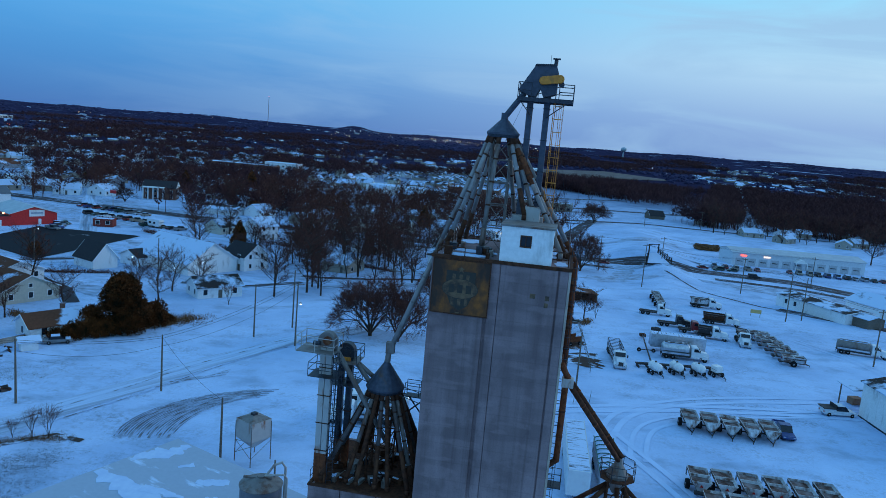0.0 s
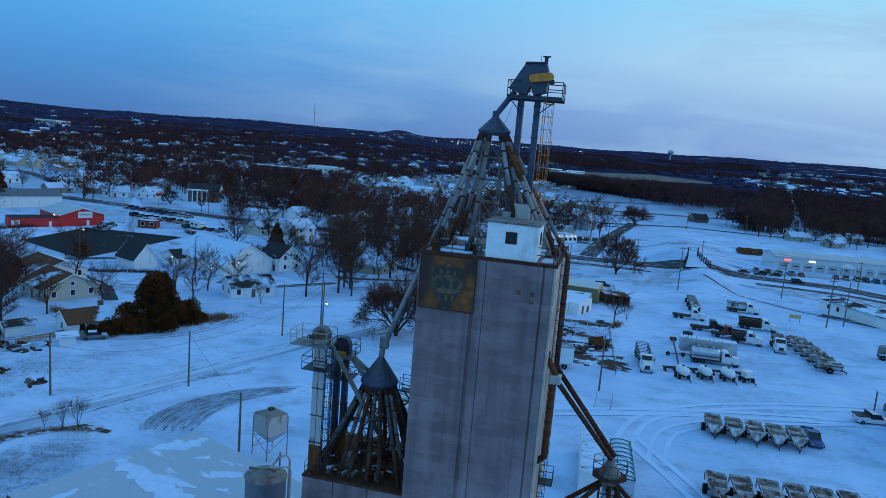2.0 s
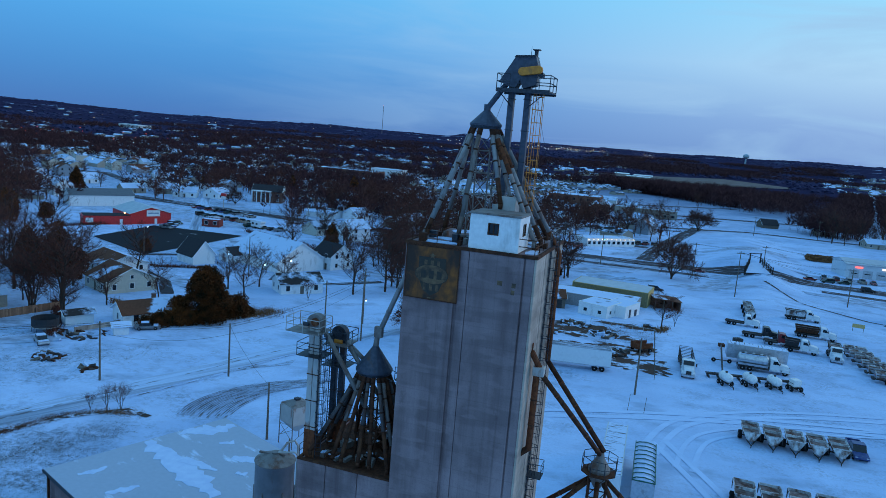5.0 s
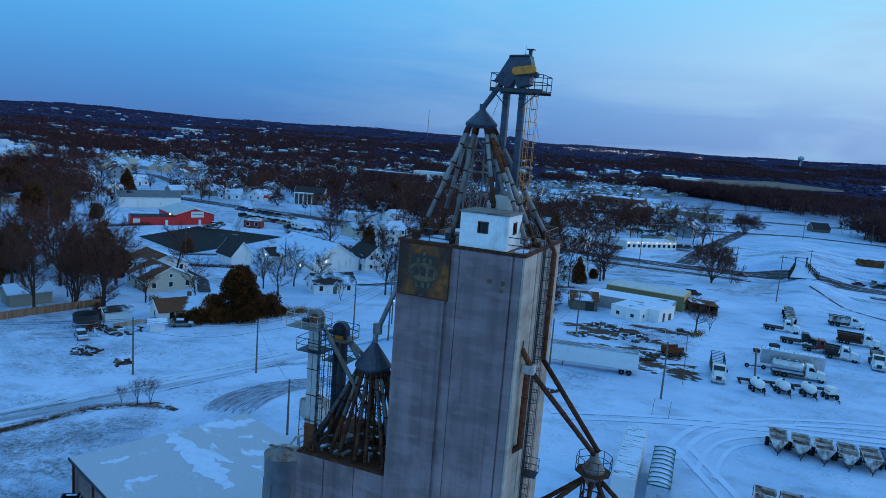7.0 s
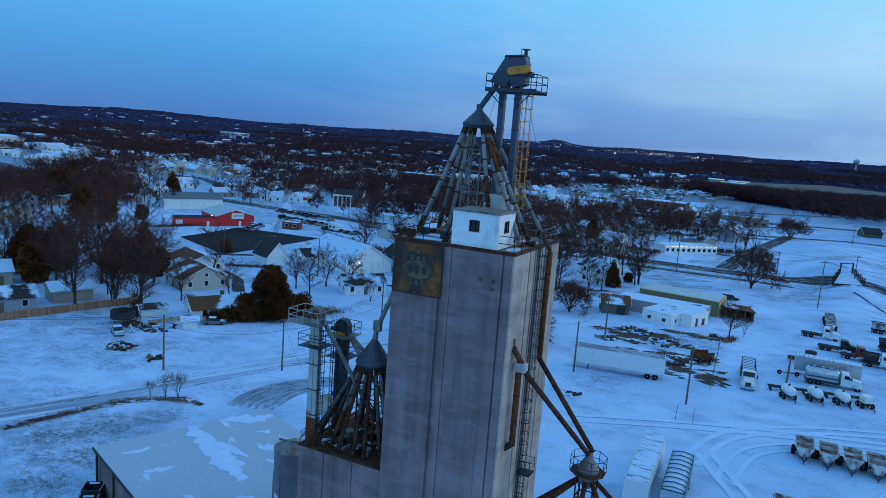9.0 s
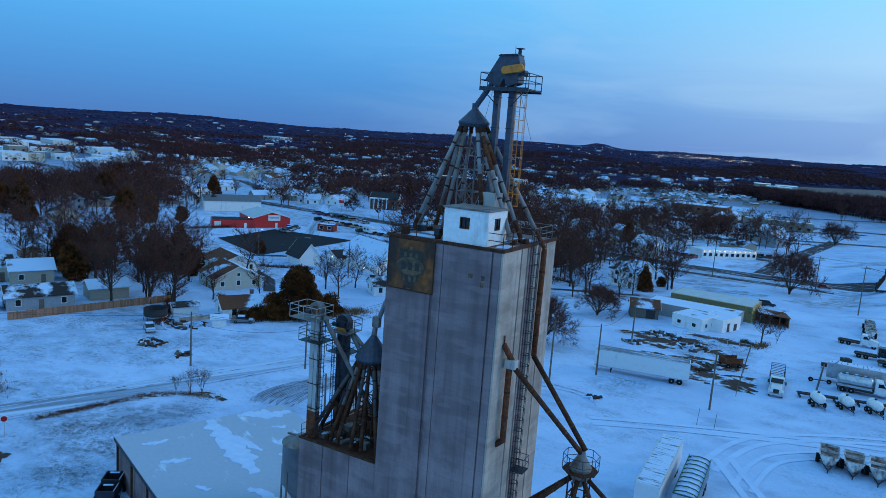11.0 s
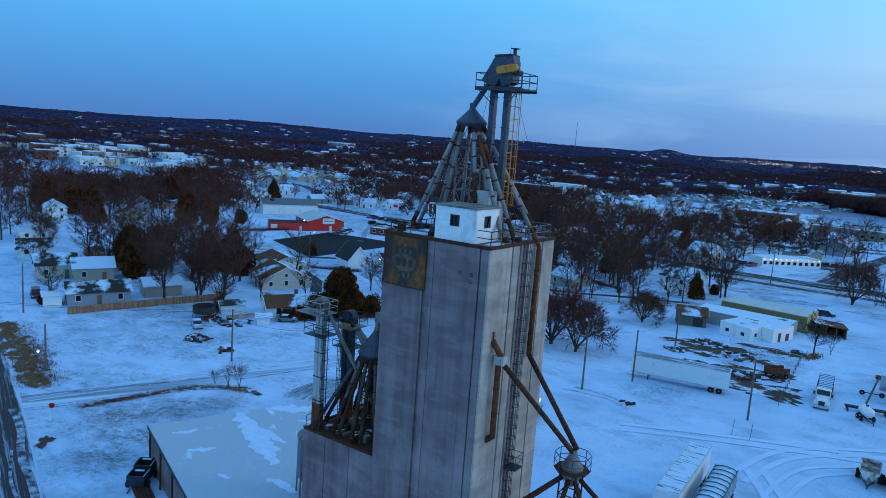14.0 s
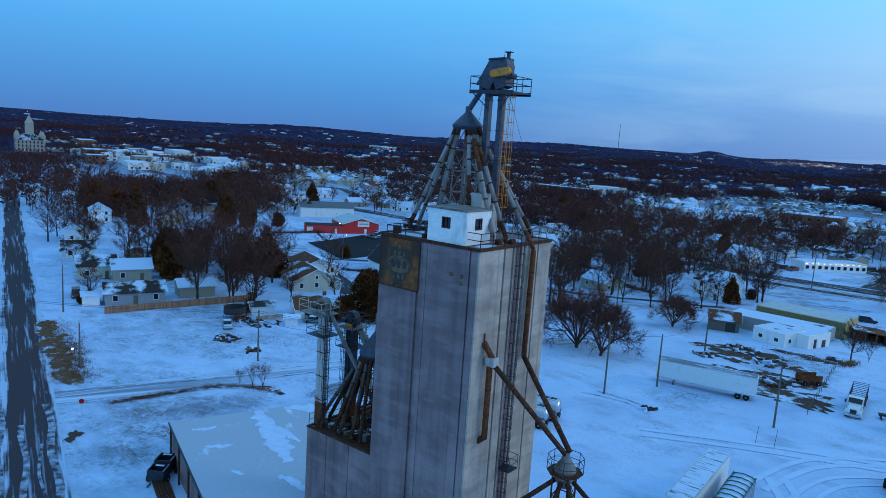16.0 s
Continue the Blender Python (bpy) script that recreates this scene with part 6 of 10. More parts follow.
    return ob


G1 = "white spreaders parked in rows"
for k, (x, y) in enumerate(((39.2, 101.5), (42.0, 100.9), (44.8, 100.3), (47.6, 99.9), (50.4, 99.7))):
    spreader_box(x, y, -99 - (k % 3), "worn white pull-type spreader with drawbar, standing in snow", G1)
for k, (x, y) in enumerate(((33.6, 81.2), (36.5, 80.9), (39.6, 80.6), (42.7, 80.3), (45.7, 80.0), (48.7, 79.7))):
    spreader_box(x, y, 79 + (k % 2) * 2, "worn white spreader seen from its tail, standing in snow", G1)
for k, (x, y) in enumerate(((33.4, 75.0), (36.3, 74.7), (39.4, 74.4), (42.5, 74.0), (45.4, 73.8))):
    spreader_box(x, y, -101 + (k % 2) * 2, "worn white spreader with drawbar in the nearer row", G1)
for k in range(6):
    spreader_box(75.2 - 0.35 * k, 160.6 - 4.1 * k, -12, "white spreader box in a tight slanting row", G1)
for k, (x, y) in enumerate(((61.3, 192.0), (62.3, 197.6), (63.2, 203.0))):
    spreader_box(x, y, -100, "white spreader box parked behind the trucks", G1)

car(53.6, 101.6, -97, ("dark_blue", (0.02, 0.055, 0.20)), "dark blue pickup truck parked beside the spreaders", "pickup", False)
lorry(35.5, 132.8, -96, "rack", 12.6, TRUCKWHITE, "white truck with a dark rack body, parked in snow")
lorry(50.4, 137.9, -8, "tank", 9.4, TRUCKWHITE, "white truck with a polished rounded tank")
lorry(69.3, 155.0, -103, "dump", 8.4, TRUCKWHITE, "white truck with a hopper body, facing the yard")
lorry(75.8, 196.5, -12, "dump", 8.6, TRUCKWHITE, "white spreader truck parked near the bank")
lorry(71.8, 174.5, -14, "dump", 9.0, TRUCKWHITE, "white spreader truck with rusty dark body", RUST_DARK)
lorry(56.6, 180.0, -14, "bare", 8.2, TRUCKWHITE, "white cab-and-chassis truck without body")
lorry(60.2, 162.0, -10, "bare", 6.6, paint("dark_red", (0.28, 0.03, 0.03)), "dark red truck with bare chassis")
lorry(63.4, 157.6, -18, "dump", 6.8, TRUCKWHITE, "short white spreader truck with dark body", CHASSIS)
lorry(57.6, 167.4, -12, "bare", 8.0, paint("black", (0.02, 0.02, 0.022)), "black cab-and-chassis truck among parked equipment")
lorry(95.6, 153.8, -20, "tank", 10.5, TRUCKWHITE, "dull silver liquid tank truck with rear reel", GALV_OLD)
lorry(-8.6, 92.6, 184, "tank", 10.6, TRUCKWHITE, "white truck with long silver tank behind the elevator", CHROME)
lorry(-8.2, 96.6, 181, "tank", 10.6, TRUCKWHITE, "second white truck with a silver tank", CHROME)
fp = car(67.7, 112.4, 2, ("white", (0.72, 0.74, 0.76)), "white pickup truck with dark flat bed near the shed", "pickup", False)
part("flat_bed", Mesh().box(-2.95, -0.85, -1.08, 1.08, 1.28, 1.42).box(-0.95, -0.87, -1.0, 1.0, 1.421, 2.0), CHASSIS, fp, "dark steel flat bed")


def van_trailer(x, y, rot, L, H, side, label, bows=False, cover=None):
    ob = thing("semi_trailer", x, y, level(x, y), rot, label, "trailer")
    h, w, z0 = L / 2, 1.3, 1.05
    if not bows:
        part("box", Mesh().box(-h, h, -w, w, z0, H), side, ob, bevel=0.03)
        part("top_rail", Mesh().box(-h - 0.01, h + 0.01, -w - 0.02, -w + 0.1, H - 0.1, H + 0.02).box(-h - 0.01, h + 0.01, w - 0.1, w + 0.02, H - 0.1, H + 0.02), CHROME, ob)
        part("bottom_rail", Mesh().box(-h, h, -w - 0.015, -w + 0.05, z0 - 0.08, z0 + 0.1).box(-h, h, w - 0.05, w + 0.015, z0 - 0.08, z0 + 0.1), CHROME, ob)
        part("snow_cover", Mesh().box(-h + 0.1, h - 0.15, -w + 0.14, w - 0.12, H + 0.001, H + 0.05), cover or TRAILSNOW, ob, "streaked snow on the roof")
        for s in (-0.63, 0.63):
            d = part("rear_door", Mesh().box(-h - 0.04, -h - 0.002, s - 0.6, s + 0.6, z0 + 0.12, H - 0.12), side, ob)
            part("door_bar", Mesh().tube((-h - 0.06, s * 0.6, z0 + 0.1), (-h - 0.06, s * 0.6, H - 0.1), 0.02), CHROME, d)
        part("rivet_seam", Mesh().box(-h + 4, -h + 4.03, -w - 0.006, -w - 0.001, z0 + 0.1, H - 0.1).box(-h + 8, -h + 8.03, -w - 0.006, -w - 0.001, z0 + 0.1, H - 0.1).box(-h + 12, -h + 12.03, -w - 0.006, -w - 0.001, z0 + 0.1, H - 0.1), CHROME, ob)
    else:
        m = Mesh()
        w = 1.22
        for a in ((-h, h, -w, -w + 0.06), (-h, h, w - 0.06, w), (-h, -h + 0.06, -w + 0.061, w - 0.061), (h - 0.06, h, -w + 0.061, w - 0.061)):
            m.box(*a, 1.2, H)
        part("box", m, side, ob)
        for k in range(12):
            px = -h + 0.4 + (L - 0.8) * k / 11
            for s in (-1, 1):
                part("side_rib", Mesh().box(px - 0.03, px + 0.03, s * (w + 0.026) - 0.025, s * (w + 0.026) + 0.025, 1.2, H), CHROME, ob)
        part("snow_load", Mesh().prism([(-w + 0.07, H - 0.1), (-w * 0.5, H + 0.12), (0, H + 0.2), (w * 0.5, H + 0.12), (w - 0.07, H - 0.1)], "x", -h + 0.07, h - 0.07), SNOW, ob, "snow-covered tarp")
        for k in range(9):
            px = -h + 0.5 + (L - 1.0) * k / 8
            b = Mesh()
            arc = [(-w, H), (-w * 0.7, H + 0.2), (0, H + 0.32), (w * 0.7, H + 0.2), (w, H)]
            for (ya, za), (yb, zb) in zip(arc, arc[1:]):
                b.tube((px, ya, za), (px, yb, zb), 0.07, 0.07, 5)
            part("tarp_bow", b, GREEN, ob, "green tarp bow")
        part("green_rail", Mesh().box(-h, h, -w - 0.06, -w + 0.02, H - 0.02, H + 0.1).box(-h, h, w - 0.02, w + 0.06, H - 0.02, H + 0.1).box(h - 0.05, h + 0.05, -w, w, H - 0.02, H + 0.1), GREEN, ob)
        part("hopper", Mesh().prism([(-h + 1, 1.2), (-h + 2, 0.5), (-0.8, 0.5), (0, 1.2), (0.8, 0.5), (h - 2, 0.5), (h - 1, 1.2)], "y", -0.9, 0.9), CHROME, ob)
    part("frame", Mesh().box(-h + 0.2, h - 0.2, -0.5, -0.4, 0.85, z0 - 0.001).box(-h + 0.2, h - 0.2, 0.4, 0.5, 0.85, z0 - 0.001), CHASSIS, ob)
    for ax in (-h + 1.4, -h + 2.7):
        for s in (-1, 1):
            wheel(ob, ax, s * 0.98, 0.5, 0.5)
    for s in (-0.9, 0.9):
        part("landing_leg", Mesh().box(h - 3.0, h - 2.85, s - 0.07, s + 0.07, 0.0, z0), CHASSIS, ob)
    return ob


GREEN = mat("dark_green_tarp", (0.015, 0.12, 0.085), (0.01, 0.085, 0.06), 3, 0.6)
TRAILSNOW = snowy_mat("streaky_trailer_snow", (0.16, 0.18, 0.21), scale=1.6, lo=0.38, hi=0.47, stretch=(2.0, 0.25, 1))
TRAILROOF = snowy_mat("grey_trailer_roof", (0.24, 0.28, 0.33), scale=0.5, lo=0.50, hi=0.60, stretch=(0.3, 2.0, 1))
van_trailer(12.9, 125.3, 180, 16.0, 4.1, TRUCKWHITE, "long white box semi-trailer parked in snow", False, TRAILROOF)
van_trailer(18.55, 82.4, -97.5, 15.4, 4.1, TRUCKWHITE, "white box semi-trailer with streaked snow on its roof")
van_trailer(22.15, 81.3, -97.5, 11.2, 3.3, CHROME, "grain trailer with green tarp bows under snow", True)
van_trailer(50.2, 142.6, 172, 11.0, 3.7, CHROME, "silver-white hopper trailer behind the tank truck")


def nurse_tank(x, y, rot, label, square=False):
    ob = thing("nurse_tank_wagon", x, y, level(x, y), rot, label, "tank wagon", "nurse tank wagons in a line")
    if square:
        part("tank", Mesh().box(-0.8, 0.8, -0.75, 0.75, 0.85, 2.1), WHITE, ob, bevel=0.12)
        part("cage", Mesh().box(-0.84, 0.84, -0.79, 0.79, 0.8, 0.86).box(-0.84, 0.84, -0.79, -0.76, 1.4, 1.46).box(-0.84, 0.84, 0.76, 0.79, 1.4, 1.46), CHASSIS, ob)
    else:
        part("tank", Mesh().lathe([(0.2, -1.55), (0.6, -1.42), (0.78, -1.1), (0.78, 1.1), (0.6, 1.42), (0.2, 1.55)], 20, (0, 0, 1.5), "x"), WHITE, ob, "white rounded tank", smooth=True)
        part("valve_dome", Mesh().lathe([(0.2, 0), (0.2, 0.25)], 12, (0, 0, 2.24)), CHASSIS, ob)
    part("frame", Mesh().box(-1.5, 1.5, -0.5, -0.38, 0.55, 0.75).box(-1.5, 1.5, 0.38, 0.5, 0.55, 0.75).box(-0.1, 0.1, -0.9, 0.9, 0.45, 0.54), CHASSIS, ob)
    part("drawbar", Mesh().tube((1.4, -0.4, 0.6), (2.8, 0, 0.35), 0.06).tube((1.4, 0.4, 0.6), (2.8, 0, 0.35), 0.06).tube((2.75, 0, 0.36), (2.75, 0, 0.0), 0.05), CHASSIS, ob)
    for s in (-1, 1):
        wheel(ob, -0.6, s * 0.95, 0.42, 0.28)
        wheel(ob, 0.6, s * 0.95, 0.42, 0.28)


for k, (x, y) in enumerate(((41.1, 126.2), (45.4, 127.3), (49.6, 127.6), (53.2, 128.0))):
    nurse_tank(x, y, -72, "white nurse tank wagon with drawbar" if k < 3 else "square white tank wagon at the end of the line", k == 3)
tb = thing("implement_toolbar", 46.0, 130.2, 0, 4, "dark folded implement toolbar lying behind the tank wagons", "farm implement")
part("beam", Mesh().box(-7.5, 7.5, -0.15, 0.15, 0.5, 0.8).box(-7.5, 7.5, 0.6, 0.8, 0.55, 0.75), CHASSIS, tb)
for k in range(9):
    part("shank", Mesh().box(-7.2 + 1.8 * k, -7.1 + 1.8 * k, -0.9, 0.9, 0.0, 0.5), CHASSIS, tb)
aug = thing("grain_auger", 43.4, 140.4, 0, 0, "long thin dark auger tube lying in snow", "auger")
part("tube", Mesh().tube((-2.4, -12, 1.3), (2.4, 12, 0.5), 0.16, 0.16, 8), CHASSIS, aug)
part("hopper", Mesh().box(1.9, 3.1, 11.6, 12.8, 0.1, 0.7), RUST_DARK, aug)
part("axle", Mesh().box(-1.6, 1.6, -0.1, 0.1, 0.42, 0.54).tube((0, 0, 0.5), (0, 0, 0.95), 0.06), CHASSIS, aug)
for s in (-1.5, 1.5):
    wheel(aug, s, 0.0, 0.42, 0.28)
dr = thing("dark_drum_tank", 50.6, 158.6, level(50.6, 158.6), 20, "small dark square drum standing in snow", "drum")
part("body", Mesh().box(-0.9, 0.9, -0.7, 0.7, 0.0, 1.3), CHASSIS, dr, bevel=0.1)
part("lid", Mesh().lathe([(0.3, 0), (0.3, 0.12)], 12, (0, 0, 1.3)), DARKSTEEL, dr)
yb = thing("yellow_notice_board", 87.0, 189.5, level(87, 189.5), -14, "small yellow board on low legs", "notice board")
part("board", Mesh().box(-1.4, 1.4, -0.04, 0.04, 1.0, 2.0), YELLOW_WALL, yb)
for s in (-1.2, 1.2):
    part("leg", Mesh().box(s - 0.05, s + 0.05, 0.045, 0.12, 0, 2.0), WOOD, yb)
for x, y in ((22.6, 106.6), (25.0, 106.2)):
    t = thing("marker_stake", x, y, level(x, y), 0, "thin wooden stake in the snow", "stake")
    part("stake", Mesh().tube((0, 0, -0.1), (0.15, 0, 2.6), 0.04, 0.03, 5), WOOD, t)

# dark machine beside the low building
sk = thing("utility_loader", -36.2, 54.7, level(-36.2, 54.7), -62, "dark machine with two open boxes beside the low building", "loader")
for x0, x1, zt in ((-2.1, -0.1, 2.0), (0.1, 1.9, 1.7)):
    m = Mesh()
    for a in ((x0, x1, -0.95, -0.85), (x0, x1, 0.85, 0.95), (x0, x0 + 0.1, -0.849, 0.849), (x1 - 0.1, x1, -0.849, 0.849)):
        m.box(*a, 0.5, zt)
    m.box(x0 + 0.1, x1 - 0.1, -0.849, 0.849, 0.5, 0.8)
    part("box", m, DARKSTEEL, sk)
    part("snow_cover", Mesh().box(x0 + 0.3, x0 + 0.6, -0.5, 0.5, zt + 0.001, zt + 0.05).box(x0, x1, 0.87, 0.93, zt, zt + 0.03), SNOW, sk)
part("fork", Mesh().box(1.9, 2.8, -0.6, -0.5, 0.1, 0.2).box(1.9, 2.8, 0.5, 0.6, 0.1, 0.2), CHASSIS, sk)
for sx in (-1.3, 1.1):
    for s in (-1, 1):
        wheel(sk, sx, s * 1.1, 0.42, 0.28)
plank = thing("scrap_plank_pile", -33.4, 52.6, level(-33.4, 52.6), BROT, "dark boards with patches of snow along the wall", "scrap pile")
for k in range(5):
    part("plank", Mesh().box(-2.5 + 0.3 * k, 4 + 0.3 * k, -0.9 + 0.36 * k, -0.6 + 0.36 * k, 0.0, 0.25 + 0.05 * (k % 2)), RUST_DARK, plank)

# ---- houses and other buildings ----
def glazing(ob, side, u, z, w, h, W, D, lit=False, frame=WHITE_SIDING):
    """A window on one wall of a building whose middle is the origin: side is one of s n e w."""
    def slab(a0, a1, z0, z1, out0, out1):
        m = Mesh()
        if side == "s":
            return m.box(a0, a1, -D / 2 - out1, -D / 2 - out0, z0, z1)
        if side == "n":
            return m.box(a0, a1, D / 2 + out0, D / 2 + out1, z0, z1)
        if side == "e":
            return m.box(W / 2 + out0, W / 2 + out1, a0, a1, z0, z1)
        return m.box(-W / 2 - out1, -W / 2 - out0, a0, a1, z0, z1)

    p = part("window", slab(u - w / 2, u + w / 2, z, z + h, 0.004, 0.03), LAMP_WARM if lit else GLASS, ob)
    if frame is not None:
        axis, half = ("x", D / 2) if side in "sn" else ("y", W / 2)
        sg = -1 if side in "sw" else 1
        part("window_frame", holed_wall(u - w / 2 - 0.1, u + w / 2 + 0.1, z - 0.1, z + h + 0.1, [(u - w / 2, u + w / 2, z, z + h)], axis, sg * half, sg * (half + 0.06)), frame, p)
    return p


def pitched_roof(ob, W, D, eave, rise, roof, over=0.4, thick=0.16, name="roof", label=""):
    s = math.hypot(D / 2, rise)
    for sgn in (-1, 1):
        k = (D / 2 + over) / (D / 2)
        ye, ze = sgn * (D / 2 + over), eave + rise - rise * k
        m = Mesh()
        x0, x1 = -W / 2 - over, W / 2 + over
        m.v += [(x0, 0, eave + rise), (x1, 0, eave + rise), (x1, ye, ze), (x0, ye, ze), (x0, 0, eave + rise + thick), (x1, 0, eave + rise + thick), (x1, ye, ze + thick), (x0, ye, ze + thick)]
        m.f += [(0, 1, 2, 3), (7, 6, 5, 4), (0, 4, 5, 1), (1, 5, 6, 2), (2, 6, 7, 3), (3, 7, 4, 0)]
        part(name, m, roof, ob, label)


def house(x, y, rot, W, D, eave, rise, wall, roof, label, category="house", windows=True, chimney=False, porch=None, door="s", name="house", storeys=1, trim=True, z=None, both=None, far=False):
    """Gabled house, its ridge along its own x; snow or shingle roof, windows, a door."""
    ob = thing(name, x, y, level(x, y) if z is None else z, rot, label, category)
    prof = [(-D / 2, -0.6), (D / 2, -0.6), (D / 2, eave), (0, eave + rise), (-D / 2, eave)]
    part("wall", Mesh().prism(prof, "x", -W / 2, W / 2), wall, ob)
    if both:
        k = (D / 2 + 0.4) / (D / 2)
        for sgn, rf in ((-1, both[0]), (1, both[1])):
            ye, ze, zr = sgn * (D / 2 + 0.4), eave + rise - rise * k, eave + rise
            m = Mesh()
            x0, x1 = -W / 2 - 0.4, W / 2 + 0.4
            m.v += [(x0, 0, zr), (x1, 0, zr), (x1, ye, ze), (x0, ye, ze), (x0, 0, zr + .16), (x1, 0, zr + .16), (x1, ye, ze + .16), (x0, ye, ze + .16)]
            m.f += [(0, 1, 2, 3), (7, 6, 5, 4), (0, 4, 5, 1), (1, 5, 6, 2), (2, 6, 7, 3), (3, 7, 4, 0)]
            part("roof", m, rf, ob)
    else:
        pitched_roof(ob, W, D, eave, rise, roof)
    if trim:
        for sgn in (-1, 1):
            xg = sgn * (W / 2 + 0.41)
            for s2 in (-1, 1):
                k = (D / 2 + 0.4) / (D / 2)
                a, b = (xg, 0, eave + rise + 0.02), (xg, s2 * (D / 2 + 0.4), eave + rise - rise * k + 0.02)
                part("barge_board", Mesh().tube(a, b, 0.11, 0.11, 4), WHITE_SIDING, ob)
    if windows:
        for st in range(storeys):
            z0 = 0.95 + 2.7 * st
            n = max(1, int(W / 3.4))
            for side in ("s" if far else "sn"):
                for i in range(n):
                    u = -W / 2 + W * (i + 0.5) / n
                    if side == door and i == n // 2 and st == 0:
                        continue
                    glazing(ob, side, u, z0, 0.95, 1.25, W, D, frame=None if far else WHITE_SIDING)
            n = max(1, int(D / 3.6))
            for side in ("e" if far else "ew"):
                for i in range(n):
                    glazing(ob, side, -D / 2 + D * (i + 0.5) / n, z0, 0.9, 1.2, W, D, frame=None if far else WHITE_SIDING)
        if rise > 2.2 and not far:
            for side in "ew":
                glazing(ob, side, 0, eave + 0.3, 0.7, 0.8, W, D)
        u = -W / 2 + W * (max(1, int(W / 3.4)) // 2 + 0.5) / max(1, int(W / 3.4))
        d = part("door", Mesh().box(u - 0.48, u + 0.48, -D / 2 - 0.04, -D / 2 - 0.003, -0.1, 2.05) if door == "s" else Mesh().box(u - 0.48, u + 0.48, D / 2 + 0.003, D / 2 + 0.04, -0.1, 2.05), WOOD, ob)
        part("step", Mesh().box(u - 0.7, u + 0.7, -D / 2 - 1.0, -D / 2 - 0.05, -0.5, 0.0) if door == "s" else Mesh().box(u - 0.7, u + 0.7, D / 2 + 0.05, D / 2 + 1.0, -0.5, 0.0), CONC, ob)
    if chimney:
        c = part("chimney", Mesh().box(W * 0.2, W * 0.2 + 0.7, 0.2, 0.85, eave + rise * 0.4, eave + rise + 0.9), BRICK, ob)
        part("chimney_cap", Mesh().box(W * 0.2 - 0.06, W * 0.2 + 0.76, 0.14, 0.91, eave + rise + 0.9, eave + rise + 1.0), CONC, c)
    if porch:
        p0, p1, dep = porch
        part("porch_roof", Mesh().prism([(-D / 2 - dep, 2.25), (-D / 2 - 0.01, 2.65), (-D / 2 - 0.01, 2.8), (-D / 2 - dep, 2.4)], "x", p0, p1), roof, ob)
        n = max(2, int((p1 - p0) / 2.0) + 1)
        for i in range(n):
            u = p0 + 0.12 + (p1 - p0 - 0.24) * i / (n - 1)
            part("porch_post", Mesh().box(u - 0.07, u + 0.07, -D / 2 - dep + 0.05, -D / 2 - dep + 0.19, -0.5, 2.35), WHITE_SIDING, ob)
        part("porch_floor", Mesh().box(p0, p1, -D / 2 - dep, -D / 2 - 0.02, -0.6, -0.02), WOOD, ob)
    return ob


def flat_building(x, y, rot, W, D, H, wall, roof, label, name="commercial_building", category="building", wins=(), floors=1, parapet=0.35, every=3.2, win=(1.4, 1.3), doors=(), frame=WHITE_SIDING):
    ob = thing(name, x, y, level(x, y), rot, label, category)
    part("wall", Mesh().box(-W / 2, W / 2, -D / 2, D / 2, -0.8, H), wall, ob)
    part("roof", Mesh().box(-W / 2 + 0.25, W / 2 - 0.25, -D / 2 + 0.25, D / 2 - 0.25, H, H + 0.1), roof, ob)
    if parapet:
        m = Mesh()
        m.box(-W / 2 - .04, W / 2 + .04, -D / 2 - .04, -D / 2 + 0.24, H + .001, H + parapet).box(-W / 2 - .04, W / 2 + .04, D / 2 - 0.24, D / 2 + .04, H + .001, H + parapet)
        m.box(-W / 2 - .04, -W / 2 + 0.24, -D / 2 + .241, D / 2 - .241, H + .001, H + parapet).box(W / 2 - 0.24, W / 2 + .04, -D / 2 + .241, D / 2 - .241, H + .001, H + parapet)
        part("parapet", m, wall, ob)
    for side in wins:
        span = W if side in "sn" else D
        n = max(1, int(span / every))
        for f in range(floors):
            for i in range(n):
                glazing(ob, side, -span / 2 + span * (i + 0.5) / n, 1.0 + f * (H / floors), win[0], win[1], W, D, frame=frame)
    for side, u, w, h in doors:
        m = Mesh().box(u - w / 2, u + w / 2, -D / 2 - 0.05, -D / 2 - 0.003, 0, h) if side == "s" else Mesh().box(W / 2 + 0.003, W / 2 + 0.05, u - w / 2, u + w / 2, 0, h) if side == "e" else Mesh().box(-W / 2 - 0.05, -W / 2 - 0.003, u - w / 2, u + w / 2, 0, h)
        part("door", m, DARKSTEEL, ob)
    return ob


# houses along the street
house(-107.6, 106.2, 58, 12.4, 7.2, 2.8, 1.7, GREYBLUE, ROOFSNOW, "single-storey grey-blue house, roof half brown, half snowy", both=(ROOFPATCH, ROOFSNOW), chimney=False, name="house")
house(-111.6, 98.2, 58, 3.4, 4.6, 2.3, 0.5, WHITE_SIDING, ROOFSNOW, "small enclosed white porch annex with snowy roof", "porch", trim=False, name="porch_annex", windows=False)
house(-102.9, 119.4, 60, 8.0, 6.0, 2.7, 1.4, TAN, ROOFSNOW, "small grey-tan outbuilding with snowy roof", "outbuilding", windows=False, name="garage")
house(-127.6, 120.8, 58, 9.0, 7.0, 3.2, 2.0, TAN, ROOFSNOW, "grey-tan house with a snowy roof", chimney=True)
house(-135.5, 116.5, 58, 9.0, 7.0, 3.4, 2.2, BEIGE, ROOFPATCH, "beige house half hidden by bare trees")
house(-188.5, 147.5, -30, 9.0, 9.0, 3.0, 2.4, WHITE_SIDING, ROOFSNOW, "white gabled house with snowy roof")
